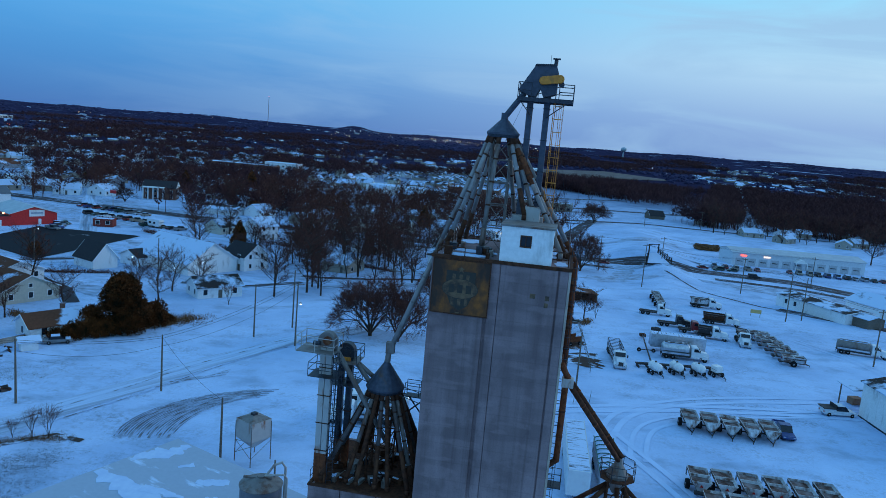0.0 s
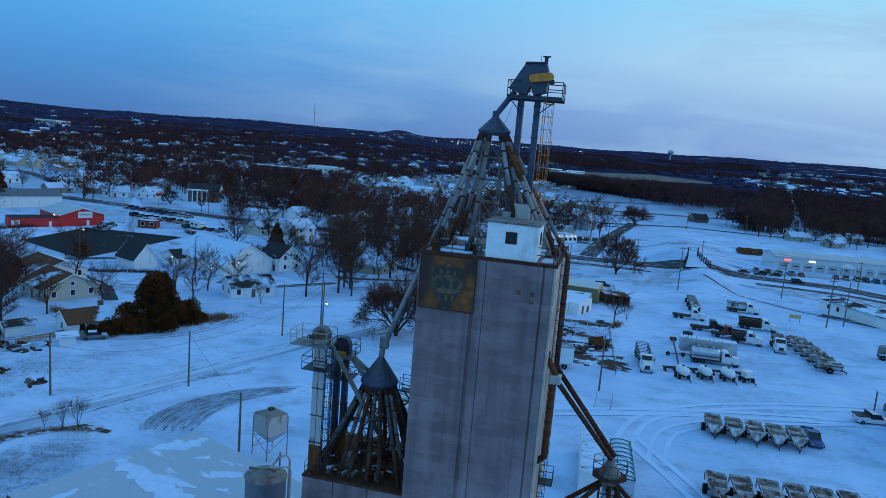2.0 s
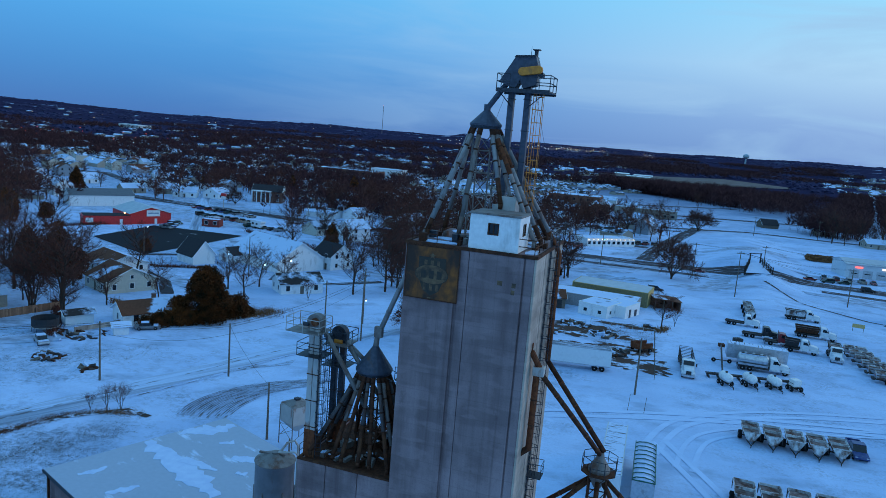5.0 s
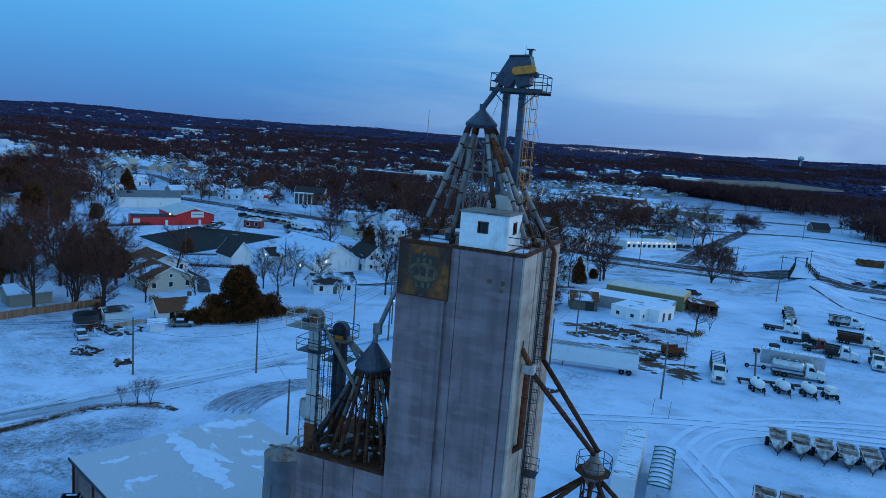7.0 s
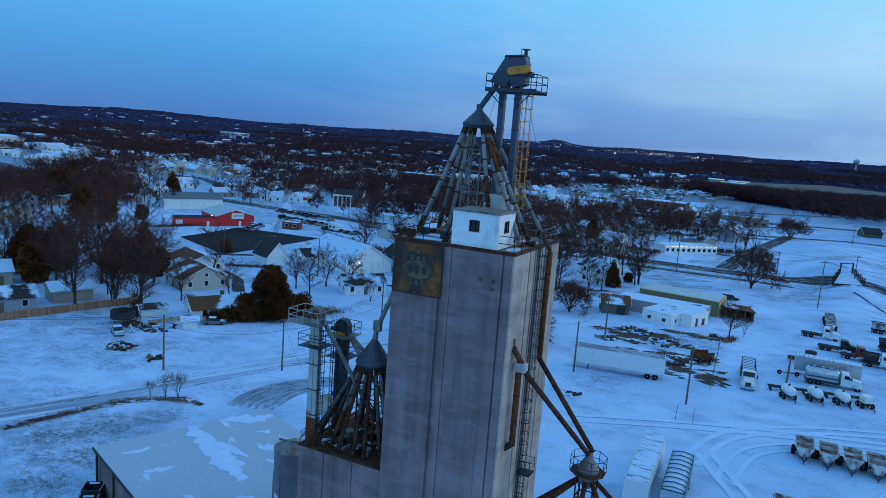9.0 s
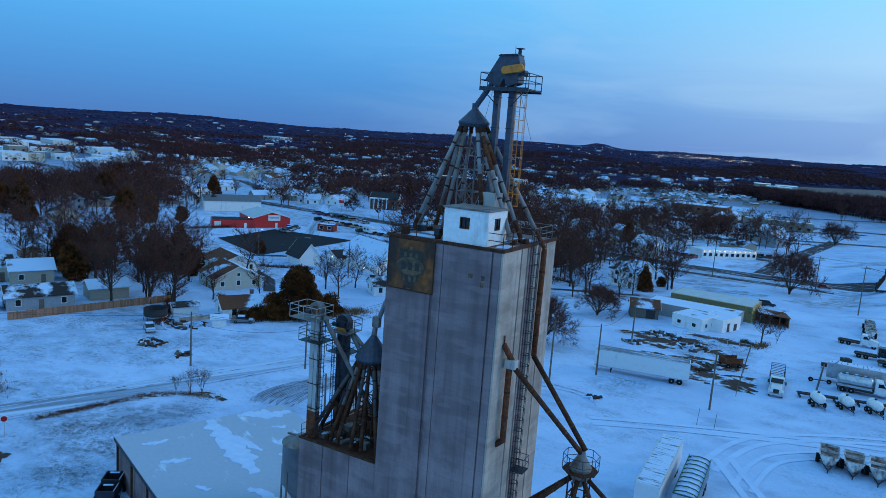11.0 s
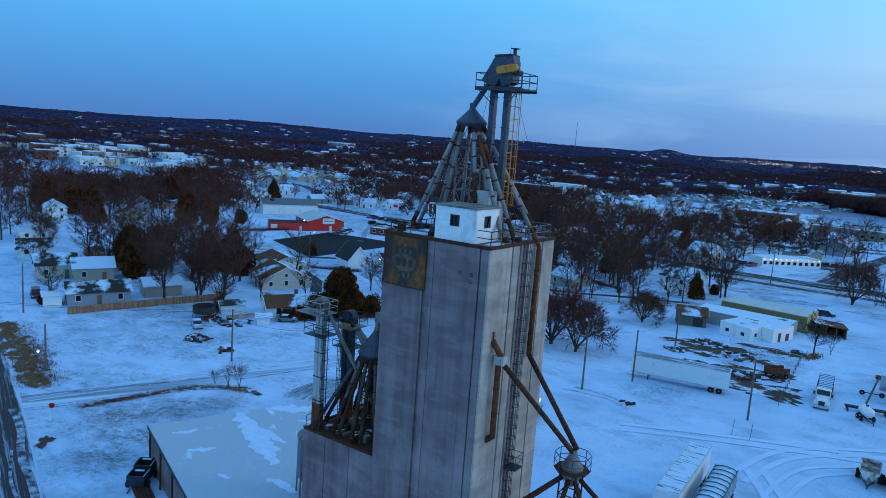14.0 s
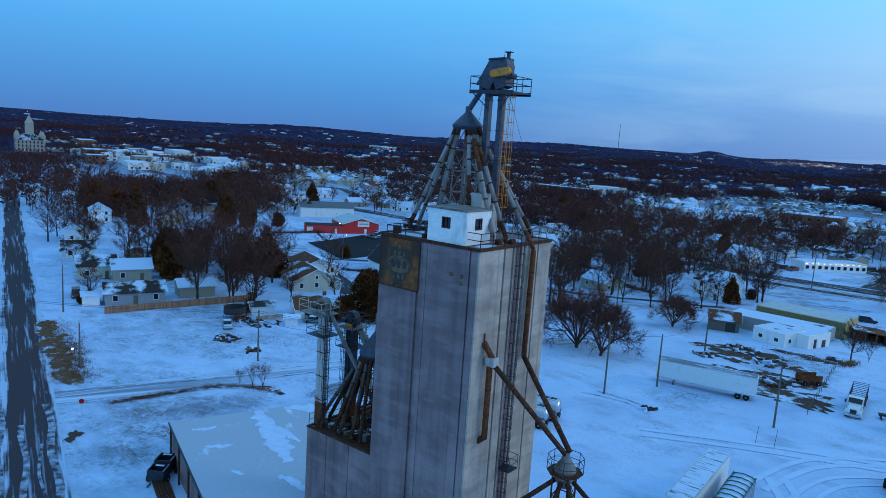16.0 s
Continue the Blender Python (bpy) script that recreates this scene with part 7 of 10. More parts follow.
house(-162.3, 129.6, 58, 8.6, 7.4, 2.9, 1.8, WHITE_SIDING, ROOFPATCH, "small white house with shuttered windows", porch=(-5, -3, 2.2))
house(-152.8, 141.2, -30, 4.4, 5.0, 2.4, 0.9, FENCE_WOOD, ROOFSNOW, "open brown carport with snowy roof", "carport", windows=False, name="carport")
house(-146.0, 146.0, 58, 8.0, 6.5, 2.8, 1.6, WHITE_SIDING, ROOFSNOW, "white house with snowy roof behind trees")
house(-90.2, 146.7, -32, 11.0, 12.0, 2.9, 2.8, BEIGE, ROOFSNOW, "beige gabled two-level house with brown and snowy roof", both=(ROOFBROWN, ROOFSNOW), storeys=1)
house(-104.0, 164.5, -32, 13.0, 11.5, 2.7, 2.1, WHITE_SIDING, ROOFSNOW, "white house with a broad snowy roof", both=(ROOFBROWN, ROOFSNOW))
house(-70.0, 123.8, 52, 9.5, 6.2, 2.5, 1.8, WHITE_SIDING, ROOFSNOW, "small white cottage, roof half brown, half snowy", chimney=True, both=(ROOFBROWN, ROOFSNOW))
house(-79.6, 117.4, 52, 5.0, 3.0, 2.1, 0.6, WHITE_SIDING, ROOFPATCH, "low white trailer home, half under snow", "trailer home", windows=False, name="trailer_home")
house(-68.6, 114.6, 40, 2.6, 2.2, 1.7, 0.5, WHITE_SIDING, ROOFSNOW, "tiny white garden shed with snow on it", "shed", windows=False, name="garden_shed")
house(-73.4, 198.4, -32, 24.0, 16.5, 3.6, 5.0, WHITE, ROOFSNOW, "large white barn-like hall with a steep snowy roof", "hall", name="hall", windows=False)
house(-94.0, 188.0, -32, 9.0, 7.0, 2.8, 4.0, WHITE, ROOFSNOW, "white hall wing with a pointed gable", "hall", name="hall", windows=False, both=(SHINGLE, ROOFSNOW))
house(-84.0, 200.0, 58, 14.0, 8.0, 2.8, 1.7, WHITE_SIDING, SHINGLE, "connecting wing with a dark roof", "hall", name="hall", windows=False)
house(-54.0, 165.4, 40, 10.8, 7.4, 2.8, 1.9, WHITE_SIDING, ROOFPATCH, "small white house with a grey snow-dusted roof")
house(-58.0, 205.0, -32, 9.0, 9.0, 4.4, 3.2, WHITE_SIDING, SHINGLE, "white two-storey house with dark roof", storeys=2)
# the red shop and its neighbours
rb = house(-157.0, 259.0, -38, 20.0, 16.0, 4.2, 2.4, RED, METALROOF, "large red metal building with a white sign", "shop building", windows=False, name="shop_building")
part("sign_panel", Mesh().box(10.03, 10.12, -1.6, 3.6, 3.0, 5.4), WHITE, rb, "blank white sign panel")
part("sign_panel", Mesh().box(10.13, 10.14, -1.1, 3.1, 4.0, 4.5), mat("pale_blue_bar", (0.35, 0.42, 0.52)), rb, "plain bar on the sign")
part("garage_door", Mesh().box(6.2, 9.4, -8.08, -8.02, 0, 3.4), mat("grey_roller_door", (0.42, 0.43, 0.45)), rb, "grey roller door")
part("wall_lamp", Mesh().lathe([(0.3, 0), (0.3, 0.3)], 8, (5.2, -8.3, 3.7)), LAMP_WARM, rb, "lit wall lamp")
part("door", Mesh().box(10.02, 10.08, 1.5, 2.5, 0, 2.1), WHITE, rb)
an = flat_building(-162.3, 244.0, 42, 17.0, 9, 3.3, RED, SHINGLE, "low red annex with a dark flat roof", "shop_annex", "shop building", parapet=0.0)
part("door", Mesh().box(4.2, 5.2, -4.56, -4.502, 0, 2.1), WHITE, an, "white door")
part("wall_panel", Mesh().box(-7.6, -5.0, -4.55, -4.502, 0.8, 2.6), WHITE, an, "white panel on the red wall")
flat_building(-128.5, 263.5, 10, 7, 5, 2.8, mat("dull_red_siding", (0.30, 0.06, 0.045)), ROOFSNOW, "small dull red kiosk", "kiosk", "kiosk", ("s",), parapet=0.2)
house(-199.0, 291.0, 48, 27, 15, 5.0, 2.2, WHITE, SLATEROOF, "white metal warehouse with a grey roof", "warehouse", windows=False, name="warehouse")
bh = house(-149.5, 367.0, 12, 16, 11, 6.2, 3.0, BRICK, SHINGLE, "two-storey brick house with white columns and dark roof", storeys=2)
part("portico_roof", Mesh().box(-7.6, 2.6, -8.6, -5.55, 6.0, 6.5), WHITE, bh)
for k in range(5):
    part("column", Mesh().tube((-7.3 + 2.4 * k, -8.3, -0.6), (-7.3 + 2.4 * k, -8.3, 6.0), 0.3, 0.26, 12), WHITE, bh, "tall white column")
part("pediment", Mesh().prism([(-5.5, 6.25), (5.5, 6.25), (0, 9.0)], "x", 8.42, 8.5), WHITE, bh)
house(-190.5, 352.0, 20, 12, 9, 3.0, 2.4, WHITE_SIDING, ROOFSNOW, "white house with a snowy roof")
house(-176.5, 360.0, 80, 11, 10, 3.0, 2.8, WHITE_SIDING, ROOFSNOW, "white gabled house with snowy roof")
house(-205.0, 358.0, 20, 11, 9, 3.2, 2.6, TAN, ROOFSNOW, "tan house with snowy roof")
flat_building(-226, 376, -25, 22, 10, 4.4, WHITE, ROOFSNOW, "white fuel station canopy and shop", "fuel_station", "fuel station", ("s",))
# across the yard
di = flat_building(30.5, 318.0, 34, 26, 9, 3.4, WHITE, ROOFSNOW, "long white diner with lamps along its eaves", "diner", "diner", ("s",), parapet=0.25, every=2.6)
for k in range(11):
    part("eave_lamp", Mesh().lathe([(0.14, 0), (0.14, 0.22)], 8, (-12.2 + 2.42 * k, -4.75, 3.0)), LAMP_WARM, di, "lit warm lamp")
sh = house(9.2, 177.2, 10, 6.6, 5.6, 2.8, 1.5, WOOD, ROOFBROWN, "dilapidated brown wooden shed with a sagging roof", "shed", windows=False, name="old_shed")
# black sheets on the closed walls imitate the shade inside open doorways
part("opening", Mesh().box(0.3, 2.5, -2.83, -2.803, 0.0, 2.2), CHASSIS, sh, "black sheet standing in for a shaded doorway")
part("opening", Mesh().box(3.303, 3.33, -1.6, 1.4, 0.2, 2.2), CHASSIS, sh, "black sheet standing in for a shaded doorway")
flat_building(20.8, 184.2, -13, 22, 9.0, 3.1, mat("grey_block_wall", (0.36, 0.35, 0.35), (0.29, 0.28, 0.28), 3, 0.85), ROOFSNOW, "long low building with snow on its flat roof", "workshop", "building", (), parapet=0.1)
flat_building(21.4, 173.5, -29, 7.6, 8.0, 3.0, WHITE, ROOFSNOW, "white single-storey block with two small windows", "workshop_wing", "building", ("s", "e"), parapet=0.1, win=(0.9, 0.8))
flat_building(26.7, 176.0, -29, 6.2, 8.6, 3.0, WHITE, ROOFSNOW, "white end block with a dark door and window", "workshop_wing", "building", ("s",), parapet=0.1, win=(0.9, 0.8), doors=(("e", -1.6, 1.0, 2.1), ("e", 1.8, 1.4, 1.6)))
yw = flat_building(26.0, 196.3, -15, 20.5, 10.5, 4.2, YELLOW_WALL, METALROOF, "faded yellow flat-roofed building", "yellow_building", "building", (), parapet=0.08)
part("side_cladding", Mesh().box(-10.2, 10.2, -5.285, -5.253, -0.2, 4.16), mat("dull_olive_cladding", (0.27, 0.22, 0.11), (0.20, 0.165, 0.09), 2, 0.8), yw, "dull olive cladding along the side")
house(2.0, 221.0, -28, 10, 9, 5.4, 3.0, WHITE_SIDING, ROOFPATCH, "white two-storey house with dark conifer in front", storeys=2, chimney=True)
house(-30.0, 212.0, -30, 10, 8, 3.0, 2.0, TAN, ROOFSNOW, "low tan house with a snowy roof")
house(-26.0, 253.0, -20, 12, 8, 3.0, 2.2, WHITE_SIDING, ROOFSNOW, "white house beside the main road")
lw = house(150.5, 303.0, 1, 57, 14, 5.4, 1.5, mat("pale_grey_metal_wall", (0.64, 0.66, 0.68), (0.56, 0.58, 0.60), 1.5, 0.6), METALROOF, "very long white metal building with garage doors", "dealership building", windows=False, name="long_building", trim=False)
for k in range(11):
    part("garage_door", Mesh().box(-27 + 5.0 * k, -23.4 + 5.0 * k, -7.05, -7.003, 0, 3.2), mat("grey_garage_door", (0.52, 0.53, 0.55)), lw)
    part("door_window", Mesh().box(-26.4 + 5.0 * k, -24.0 + 5.0 * k, -7.08, -7.052, 1.7, 2.05), GLASS, lw)
part("canopy", Mesh().prism([(-2.6, 3.2), (2.6, 3.2), (0, 4.9)], "y", -10.0, -7.01), WHITE, lw)
for s in (-2.4, 2.4):
    part("canopy_post", Mesh().box(s - 0.12, s + 0.12, -9.9, -9.66, -0.5, 3.2), WHITE, lw)
part("lit_panel", Mesh().box(-25.0, -22.4, -7.16, -7.09, 4.0, 4.6), LAMP_RED, lw, "lit red sign panel")
part("lit_panel", Mesh().box(-15.2, -12.4, -7.16, -7.09, 4.0, 4.6), mat("lit_panel_orange", (1.0, 0.75, 0.62), emit=1.5, bump=0), lw, "lit pale orange sign panel")
w2 = house(112.0, 202.4, -71, 25, 10, 3.4, 0.7, WHITE, ROOFPATCH, "long white single-storey building with dark snowy roof", "building", windows=False, name="white_shed")
for u in (-8.6, -5.2):
    glazing(w2, "s", u, 1.2, 1.0, 1.3, 25, 10)
pv = house(117.0, 189.5, -70, 7, 6, 2.7, 0.7, WOOD, ROOFSNOW, "open wooden porch shelter with snow on it", "shelter", windows=False, name="porch_shelter", trim=False)
house(133.0, 206.0, -71, 18, 12, 3.6, 2.6, WHITE_SIDING, ROOFSNOW, "white building with a broad snowy roof", "building", windows=False, name="white_shed")
hut = house(143.5, 486.0, 10, 10.5, 9, 2.4, 3.2, WOOD, SHINGLE, "dark brown pavilion on a snowy slope", "pavilion", windows=False, name="pavilion")
ws = house(77.9, 100.8, 90, 24, 13.0, 6.0, 1.6, WHITE, ROOFPATCH, "tall white metal shed with dark snow-patched roof", "shed", windows=False, name="white_shed", trim=False)
part("base_trim", Mesh().box(-12.02, 12.02, 6.503, 6.56, -0.3, 0.25), DARKSTEEL, ws)
for k in range(8):
    part("wall_rib", Mesh().box(-10.5 + 3 * k, -10.44 + 3 * k, 6.503, 6.53, 0.26, 5.9), WHITE, ws)
lt = thing("lean_to_canopy", 71.0, 113.3, 0, 0, "open lean-to canopy on posts at the end of the shed", "canopy")
part("roof", Mesh().prism([(-0.8, 4.0), (10.5, 5.3), (10.5, 5.45), (-0.8, 4.15)], "y", 0.0, 5.2), ROOFSNOW, lt)
for px, py in ((0.0, 4.9), (5.0, 4.9), (10.0, 4.9)):
    part("post", Mesh().box(px - 0.09, px + 0.09, py - 0.09, py + 0.09, -0.2, 4.05 + 0.115 * px), WOOD, lt)
crt = thing("wooden_crate", 74.2, 118.8, 0, 8, "brown wooden crate under the canopy", "crate")
part("side", Mesh().box(-1.0, 1.0, -0.8, 0.8, 0.12, 1.25), FENCE_WOOD, crt, bevel=0.03)
part("skid", Mesh().box(-1.0, 1.0, -0.7, -0.55, 0, 0.119).box(-1.0, 1.0, 0.55, 0.7, 0, 0.119), WOOD, crt)
bp_ = thing("brush_pile", 126.5, 337.0, level(126.5, 337), 0, "long brown heap of brush beside the long building", "brush pile")
m = Mesh()
r_ = random.Random(4)
for _ in range(900):
    x, y = r_.uniform(-5.5, 5.5), r_.uniform(-3, 3)
    z = r_.uniform(0, 1) * 2.6 * (1 - (abs(y) / 3.4) ** 2)
    dx, dy = r_.gauss(0, 0.8), r_.gauss(0, 0.5)
    k = len(m.v)
    m.v += [(x - dx, y - dy, z), (x + dx, y + dy, z + r_.uniform(-0.2, 0.5)), (x + r_.gauss(0, 0.3), y + r_.gauss(0, 0.3), z + 0.5)]
    m.f.append((k, k + 1, k + 2))
part("twigs", m, DRYGRASS, bp_)
for x, y, r in ((182, 419, 5), (194, 402, 40), (172, 468, 20), (205, 425, 30), (222, 440, 0), (240, 410, 15), (256, 446, 30), (226, 398, 60)):
    house(x, y, r, 10 + (x % 3), 8, 2.9, 2.2, WHITE_SIDING if x % 2 else TAN, ROOFSNOW, "small house with a snowy roof before the woods")

# bridge on the bank
OLDTIMBER = mat("creosoted_timber", (0.045, 0.035, 0.032), (0.028, 0.022, 0.02), 4, 0.85, 0, 0.3)
brg = thing("trestle_bridge", 80.85, 257.0, 0.9, 0, "dark timber footbridge with splayed railings and a tall end frame", "bridge")
NEAR_L, NEAR_R, FAR_L, FAR_R = Vector((-6.2, -1.2, 0.0)), Vector((3.9, 1.6, 0.0)), Vector((0.7, 20.2, 0.7)), Vector((5.2, 23.0, 0.7))


def across(m, lift, thick, inset):
    """A slab between the two railing lines."""
    a, b, c, d = (NEAR_L.lerp(NEAR_R, inset), NEAR_R.lerp(NEAR_L, inset), FAR_R.lerp(FAR_L, inset), FAR_L.lerp(FAR_R, inset))
    for z in (lift, lift + thick):
        m.v += [(p.x, p.y, p.z + z) for p in (a, b, c, d)]
    m.f += [(3, 2, 1, 0), (4, 5, 6, 7), (0, 1, 5, 4), (1, 2, 6, 5), (2, 3, 7, 6), (3, 0, 4, 7)]
    return m


part("deck", across(Mesh(), -0.35, 0.4, 0.0), OLDTIMBER, brg)
part("snow_cover", across(Mesh(), 0.06, 0.10, 0.06), SNOW, brg)
for a, b in ((NEAR_L, FAR_L), (NEAR_R, FAR_R)):
    for z, r in ((0.75, 0.07), (1.4, 0.08), (2.0, 0.11)):
        part("rail", Mesh().tube(a + Vector((0, 0, z)), b + Vector((0, 0, z)), r, r, 4), OLDTIMBER, brg)
    for k in range(7):
        c = a.lerp(b, k / 6)
        part("rail_post", Mesh().box(c.x - 0.14, c.x + 0.14, c.y - 0.14, c.y + 0.14, c.z - 0.4, c.z + (2.5 if k in (0, 2, 4) else 2.1)), OLDTIMBER, brg)
        if k in (1, 3, 5):
            part("bent_post", Mesh().box(c.x - 0.2, c.x + 0.2, c.y - 0.2, c.y + 0.2, c.z - 5.0, c.z - 0.41), OLDTIMBER, brg)
        if k < 6:
            d = a.lerp(b, (k + 1) / 6)
            part("diagonal", Mesh().tube(c + Vector((0, 0, 0.2)), d + Vector((0, 0, 2.0)), 0.10, 0.10, 4), OLDTIMBER, brg)
for c in (FAR_L, FAR_R):
    part("end_post", Mesh().box(c.x - 0.19, c.x + 0.19, c.y + 0.21, c.y + 0.6, c.z - 1.0, c.z + 3.7), OLDTIMBER, brg)
part("end_beam", Mesh().tube(FAR_L + Vector((-0.4, 0.4, 3.5)), FAR_R + Vector((0.4, 0.4, 3.5)), 0.17, 0.17, 4), OLDTIMBER, brg)
strip("bank_path", [(79, 246), (84, 226), (96, 206), (112, 196)], 1.0, snowy_mat("path_edge", (0.07, 0.06, 0.055), scale=0.3, lo=0.5, hi=0.7), "dark drainage line down the snowy bank", 0.06, "path", "stuff")

lean = thing("lean_to_shed", 39.5, 191.5, level(39.5, 191.5), 6, "open brown lean-to shed beside the yellow building", "shed")
part("roof", Mesh().prism([(-3.6, 3.0), (3.6, 2.5), (3.6, 2.62), (-3.6, 3.12)], "y", -3.4, 3.4), ROOFBROWN, lean)
part("back_wall", Mesh().box(-3.5, 3.5, 3.2, 3.3, -0.3, 2.55), FENCE_WOOD, lean)
part("side_wall", Mesh().box(3.2, 3.3, -3.3, 3.19, -0.3, 2.48), FENCE_WOOD, lean)
for px in (-3.4, -1.1, 1.1):
    part("post", Mesh().box(px - 0.08, px + 0.08, -3.3, -3.14, -0.3, 2.6), WOOD, lean)
part("junk", Mesh().box(-2.6, -0.4, -0.5, 1.5, -0.2, 1.1).box(0.4, 2.4, 0.3, 2.2, -0.2, 1.5), RUST_DARK, lean, bevel=0.05)
# pale pipe fence round the dirt yard
pf = thing("pipe_fence", 32.9, 159.2, 0, 0, "low pale pipe fence along the dirt yard", "fence")
for (ax, ay), (bx, by) in (((32.9, 159.2), (19.0, 163.0)),):
    for k in range(7):
        x, y = ax + (bx - ax) * k / 6, ay + (by - ay) * k / 6
        part("post", Mesh().tube((x - 32.9, y - 159.2, level(x, y) - 0.1), (x - 32.9, y - 159.2, level(x, y) + 0.9), 0.06, 0.06, 5), GALV, pf)
        if k:
            part("rail", Mesh().tube((px_ - 32.9, py_ - 159.2, level(px_, py_) + 0.8), (x - 32.9, y - 159.2, level(x, y) + 0.8), 0.05, 0.05, 5), GALV, pf)
        px_, py_ = x, y


def hedge(pts, h, w, label, seed, material=TWIG, n=60):
    """A line of dense leafless bushes."""
    r = random.Random(seed)
    m = Mesh()
    for (ax, ay), (bx, by) in zip(pts, pts[1:]):
        d = math.hypot(bx - ax, by - ay)
        for _ in range(int(d * n)):
            t = r.random()
            x, y = ax + (bx - ax) * t + r.gauss(0, w * 0.4), ay + (by - ay) * t + r.gauss(0, w * 0.4)
            z = level(x, y) + h * r.random() ** 1.5 * (0.7 + 0.5 * noise.noise((x / 3, y / 3, seed)))
            v = Vector((r.gauss(0, 0.5), r.gauss(0, 0.5), r.uniform(0.2, 1))).normalized() * r.uniform(0.4, 0.9)
            k = len(m.v)
            a = r.uniform(0, 6.28)
            m.v += [(x - 0.08 * math.cos(a), y - 0.08 * math.sin(a), z - 0.2), (x + 0.08 * math.cos(a), y + 0.08 * math.sin(a), z - 0.2), (x + v.x, y + v.y, z + v.z)]
            m.f.append((k, k + 1, k + 2))
    tagged(new("hedge", m.data("hedge", material)), label, "hedge", kind="stuff")


hedge([(-49, 237), (-33, 225), (-14, 210)], 1.6, 1.2, "long brown leafless hedge behind the gardens", 1)
hedge([(-44, 266), (-28, 276)], 3.0, 3.5, "thick rusty brown hedge near the main road", 2, DRYGRASS)
hedge([(-112, 259), (-90, 245), (-66, 230)], 2.0, 1.2, "dark leafless hedge behind the hall", 3)
hedge([(-66, 256), (-42, 249)], 2.0, 1.5, "brown leafless hedge between gardens", 4)
hedge([(-60, 298), (-84, 302), (-108, 292)], 1.5, 2.0, "brown scrub along the main road", 5)
hedge([(-93, 128), (-84, 118), (-78, 108)], 1.4, 1.2, "brown weeds and scrub beside the cottages", 6)
hedge([(-84, 134), (-76, 130), (-71, 118)], 1.2, 1.5, "rusty scrub round the cottage", 7, DRYGRASS)
hedge([(-100, 174), (-86, 180)], 1.0, 1.0, "low brown hedge beside the driveway", 8)
hedge([(34, 160), (36, 164)], 1.6, 1.4, "rusty brush at the foot of the small tree", 9, DRYGRASS)
hedge([(-40, 312), (-10, 296)], 1.6, 1.6, "brown scrub between houses and road", 10)
hedge([(-170, 220), (-150, 262)], 1.4, 1.4, "brown hedge beside the parking lot", 11)
for k, (pts, w_) in enumerate((([(-128, 178), (-100, 200), (-112, 190)], 3.0), ([(-104, 172), (-86, 158), (-78, 146)], 3.0), ([(-66, 176), (-50, 178), (-38, 190)], 2.6), ([(-24, 246), (-16, 262), (-12, 284)], 3.0),
                               ([(-40, 200), (-20, 196), (6, 206)], 2.6), ([(30, 401), (78, 407)], 4.0), ([(-150, 190), (-128, 178)], 3.5), ([(26, 328), (50, 323)], 6.0), ([(-60, 372), (-20, 352), (40, 340)], 6.0), ([(-110, 395), (-40, 400), (20, 404)], 6.0))):
    strip("driveway", pts, w_, ROADMAT, "dark driveway with thin snow between houses", 0.07 + 0.003 * k, "driveway")

# ---- fences, poles, wires ----
fn = thing("wooden_fence", -102.3, 94.9, 0, 0, "brown wooden board fence behind the grey house", "fence")
fa, fb, fc = Vector((-102.3, 94.9, 0)), Vector((-91.6, 118.4, 0)), Vector((-88.6, 124.4, 0))
bm_board = Mesh().box(-0.145, 0.145, -0.015, 0.015, 0, 1.6).data("board", FENCE_WOOD)
n = 0
for a, b in ((fa, fb), (fb, fc)):
    d = (b - a).length
    k = int(d / 0.3)
    ang = math.degrees(math.atan2((b - a).y, (b - a).x))
    for i in range(k):
        c = a + (b - a) * (i + 0.5) / k
        part("board", bm_board, None, fn, at=pose(c.x - fa.x, c.y - fa.y, level(c.x, c.y) - 0.05 + 0.03 * ((i * 7) % 3), 0, 0, ang))
wf = thing("low_garden_wall", -76.0, 112.2, level(-76, 112.2), 62, "low pale garden wall with snow", "garden wall")
part("wall", Mesh().box(-0.3, 14, -0.12, 0.12, -0.3, 1.0), CONC_PALE, wf)
part("snow_cover", Mesh().box(-0.3, 14, -0.14, 0.14, 1.001, 1.07), SNOW, wf)
wire_fence = thing("wire_fence", 28.6, 123.6, 0, 0, "thin post-and-wire fence along the dirt yard", "fence")
for i in range(13):
    x, y = 28.6 + 4.3 * i / 12, 123.6 + 35.6 * i / 12
    part("post", Mesh().tube((x - 28.6, y - 123.6, level(x, y) - 0.1), (x - 28.6, y - 123.6, level(x, y) + 1.5), 0.05, 0.05, 5), WOOD, wire_fence)
    if i:
        x0, y0 = 28.6 + 4.3 * (i - 1) / 12, 123.6 + 35.6 * (i - 1) / 12
        for hh_ in (0.5, 1.0, 1.4):
            part("wire", Mesh().tube((x0 - 28.6, y0 - 123.6, level(x0, y0) + hh_), (x - 28.6, y - 123.6, level(x, y) + hh_), 0.02, 0.02, 3), DARKSTEEL, wire_fence)

TOPS = {}


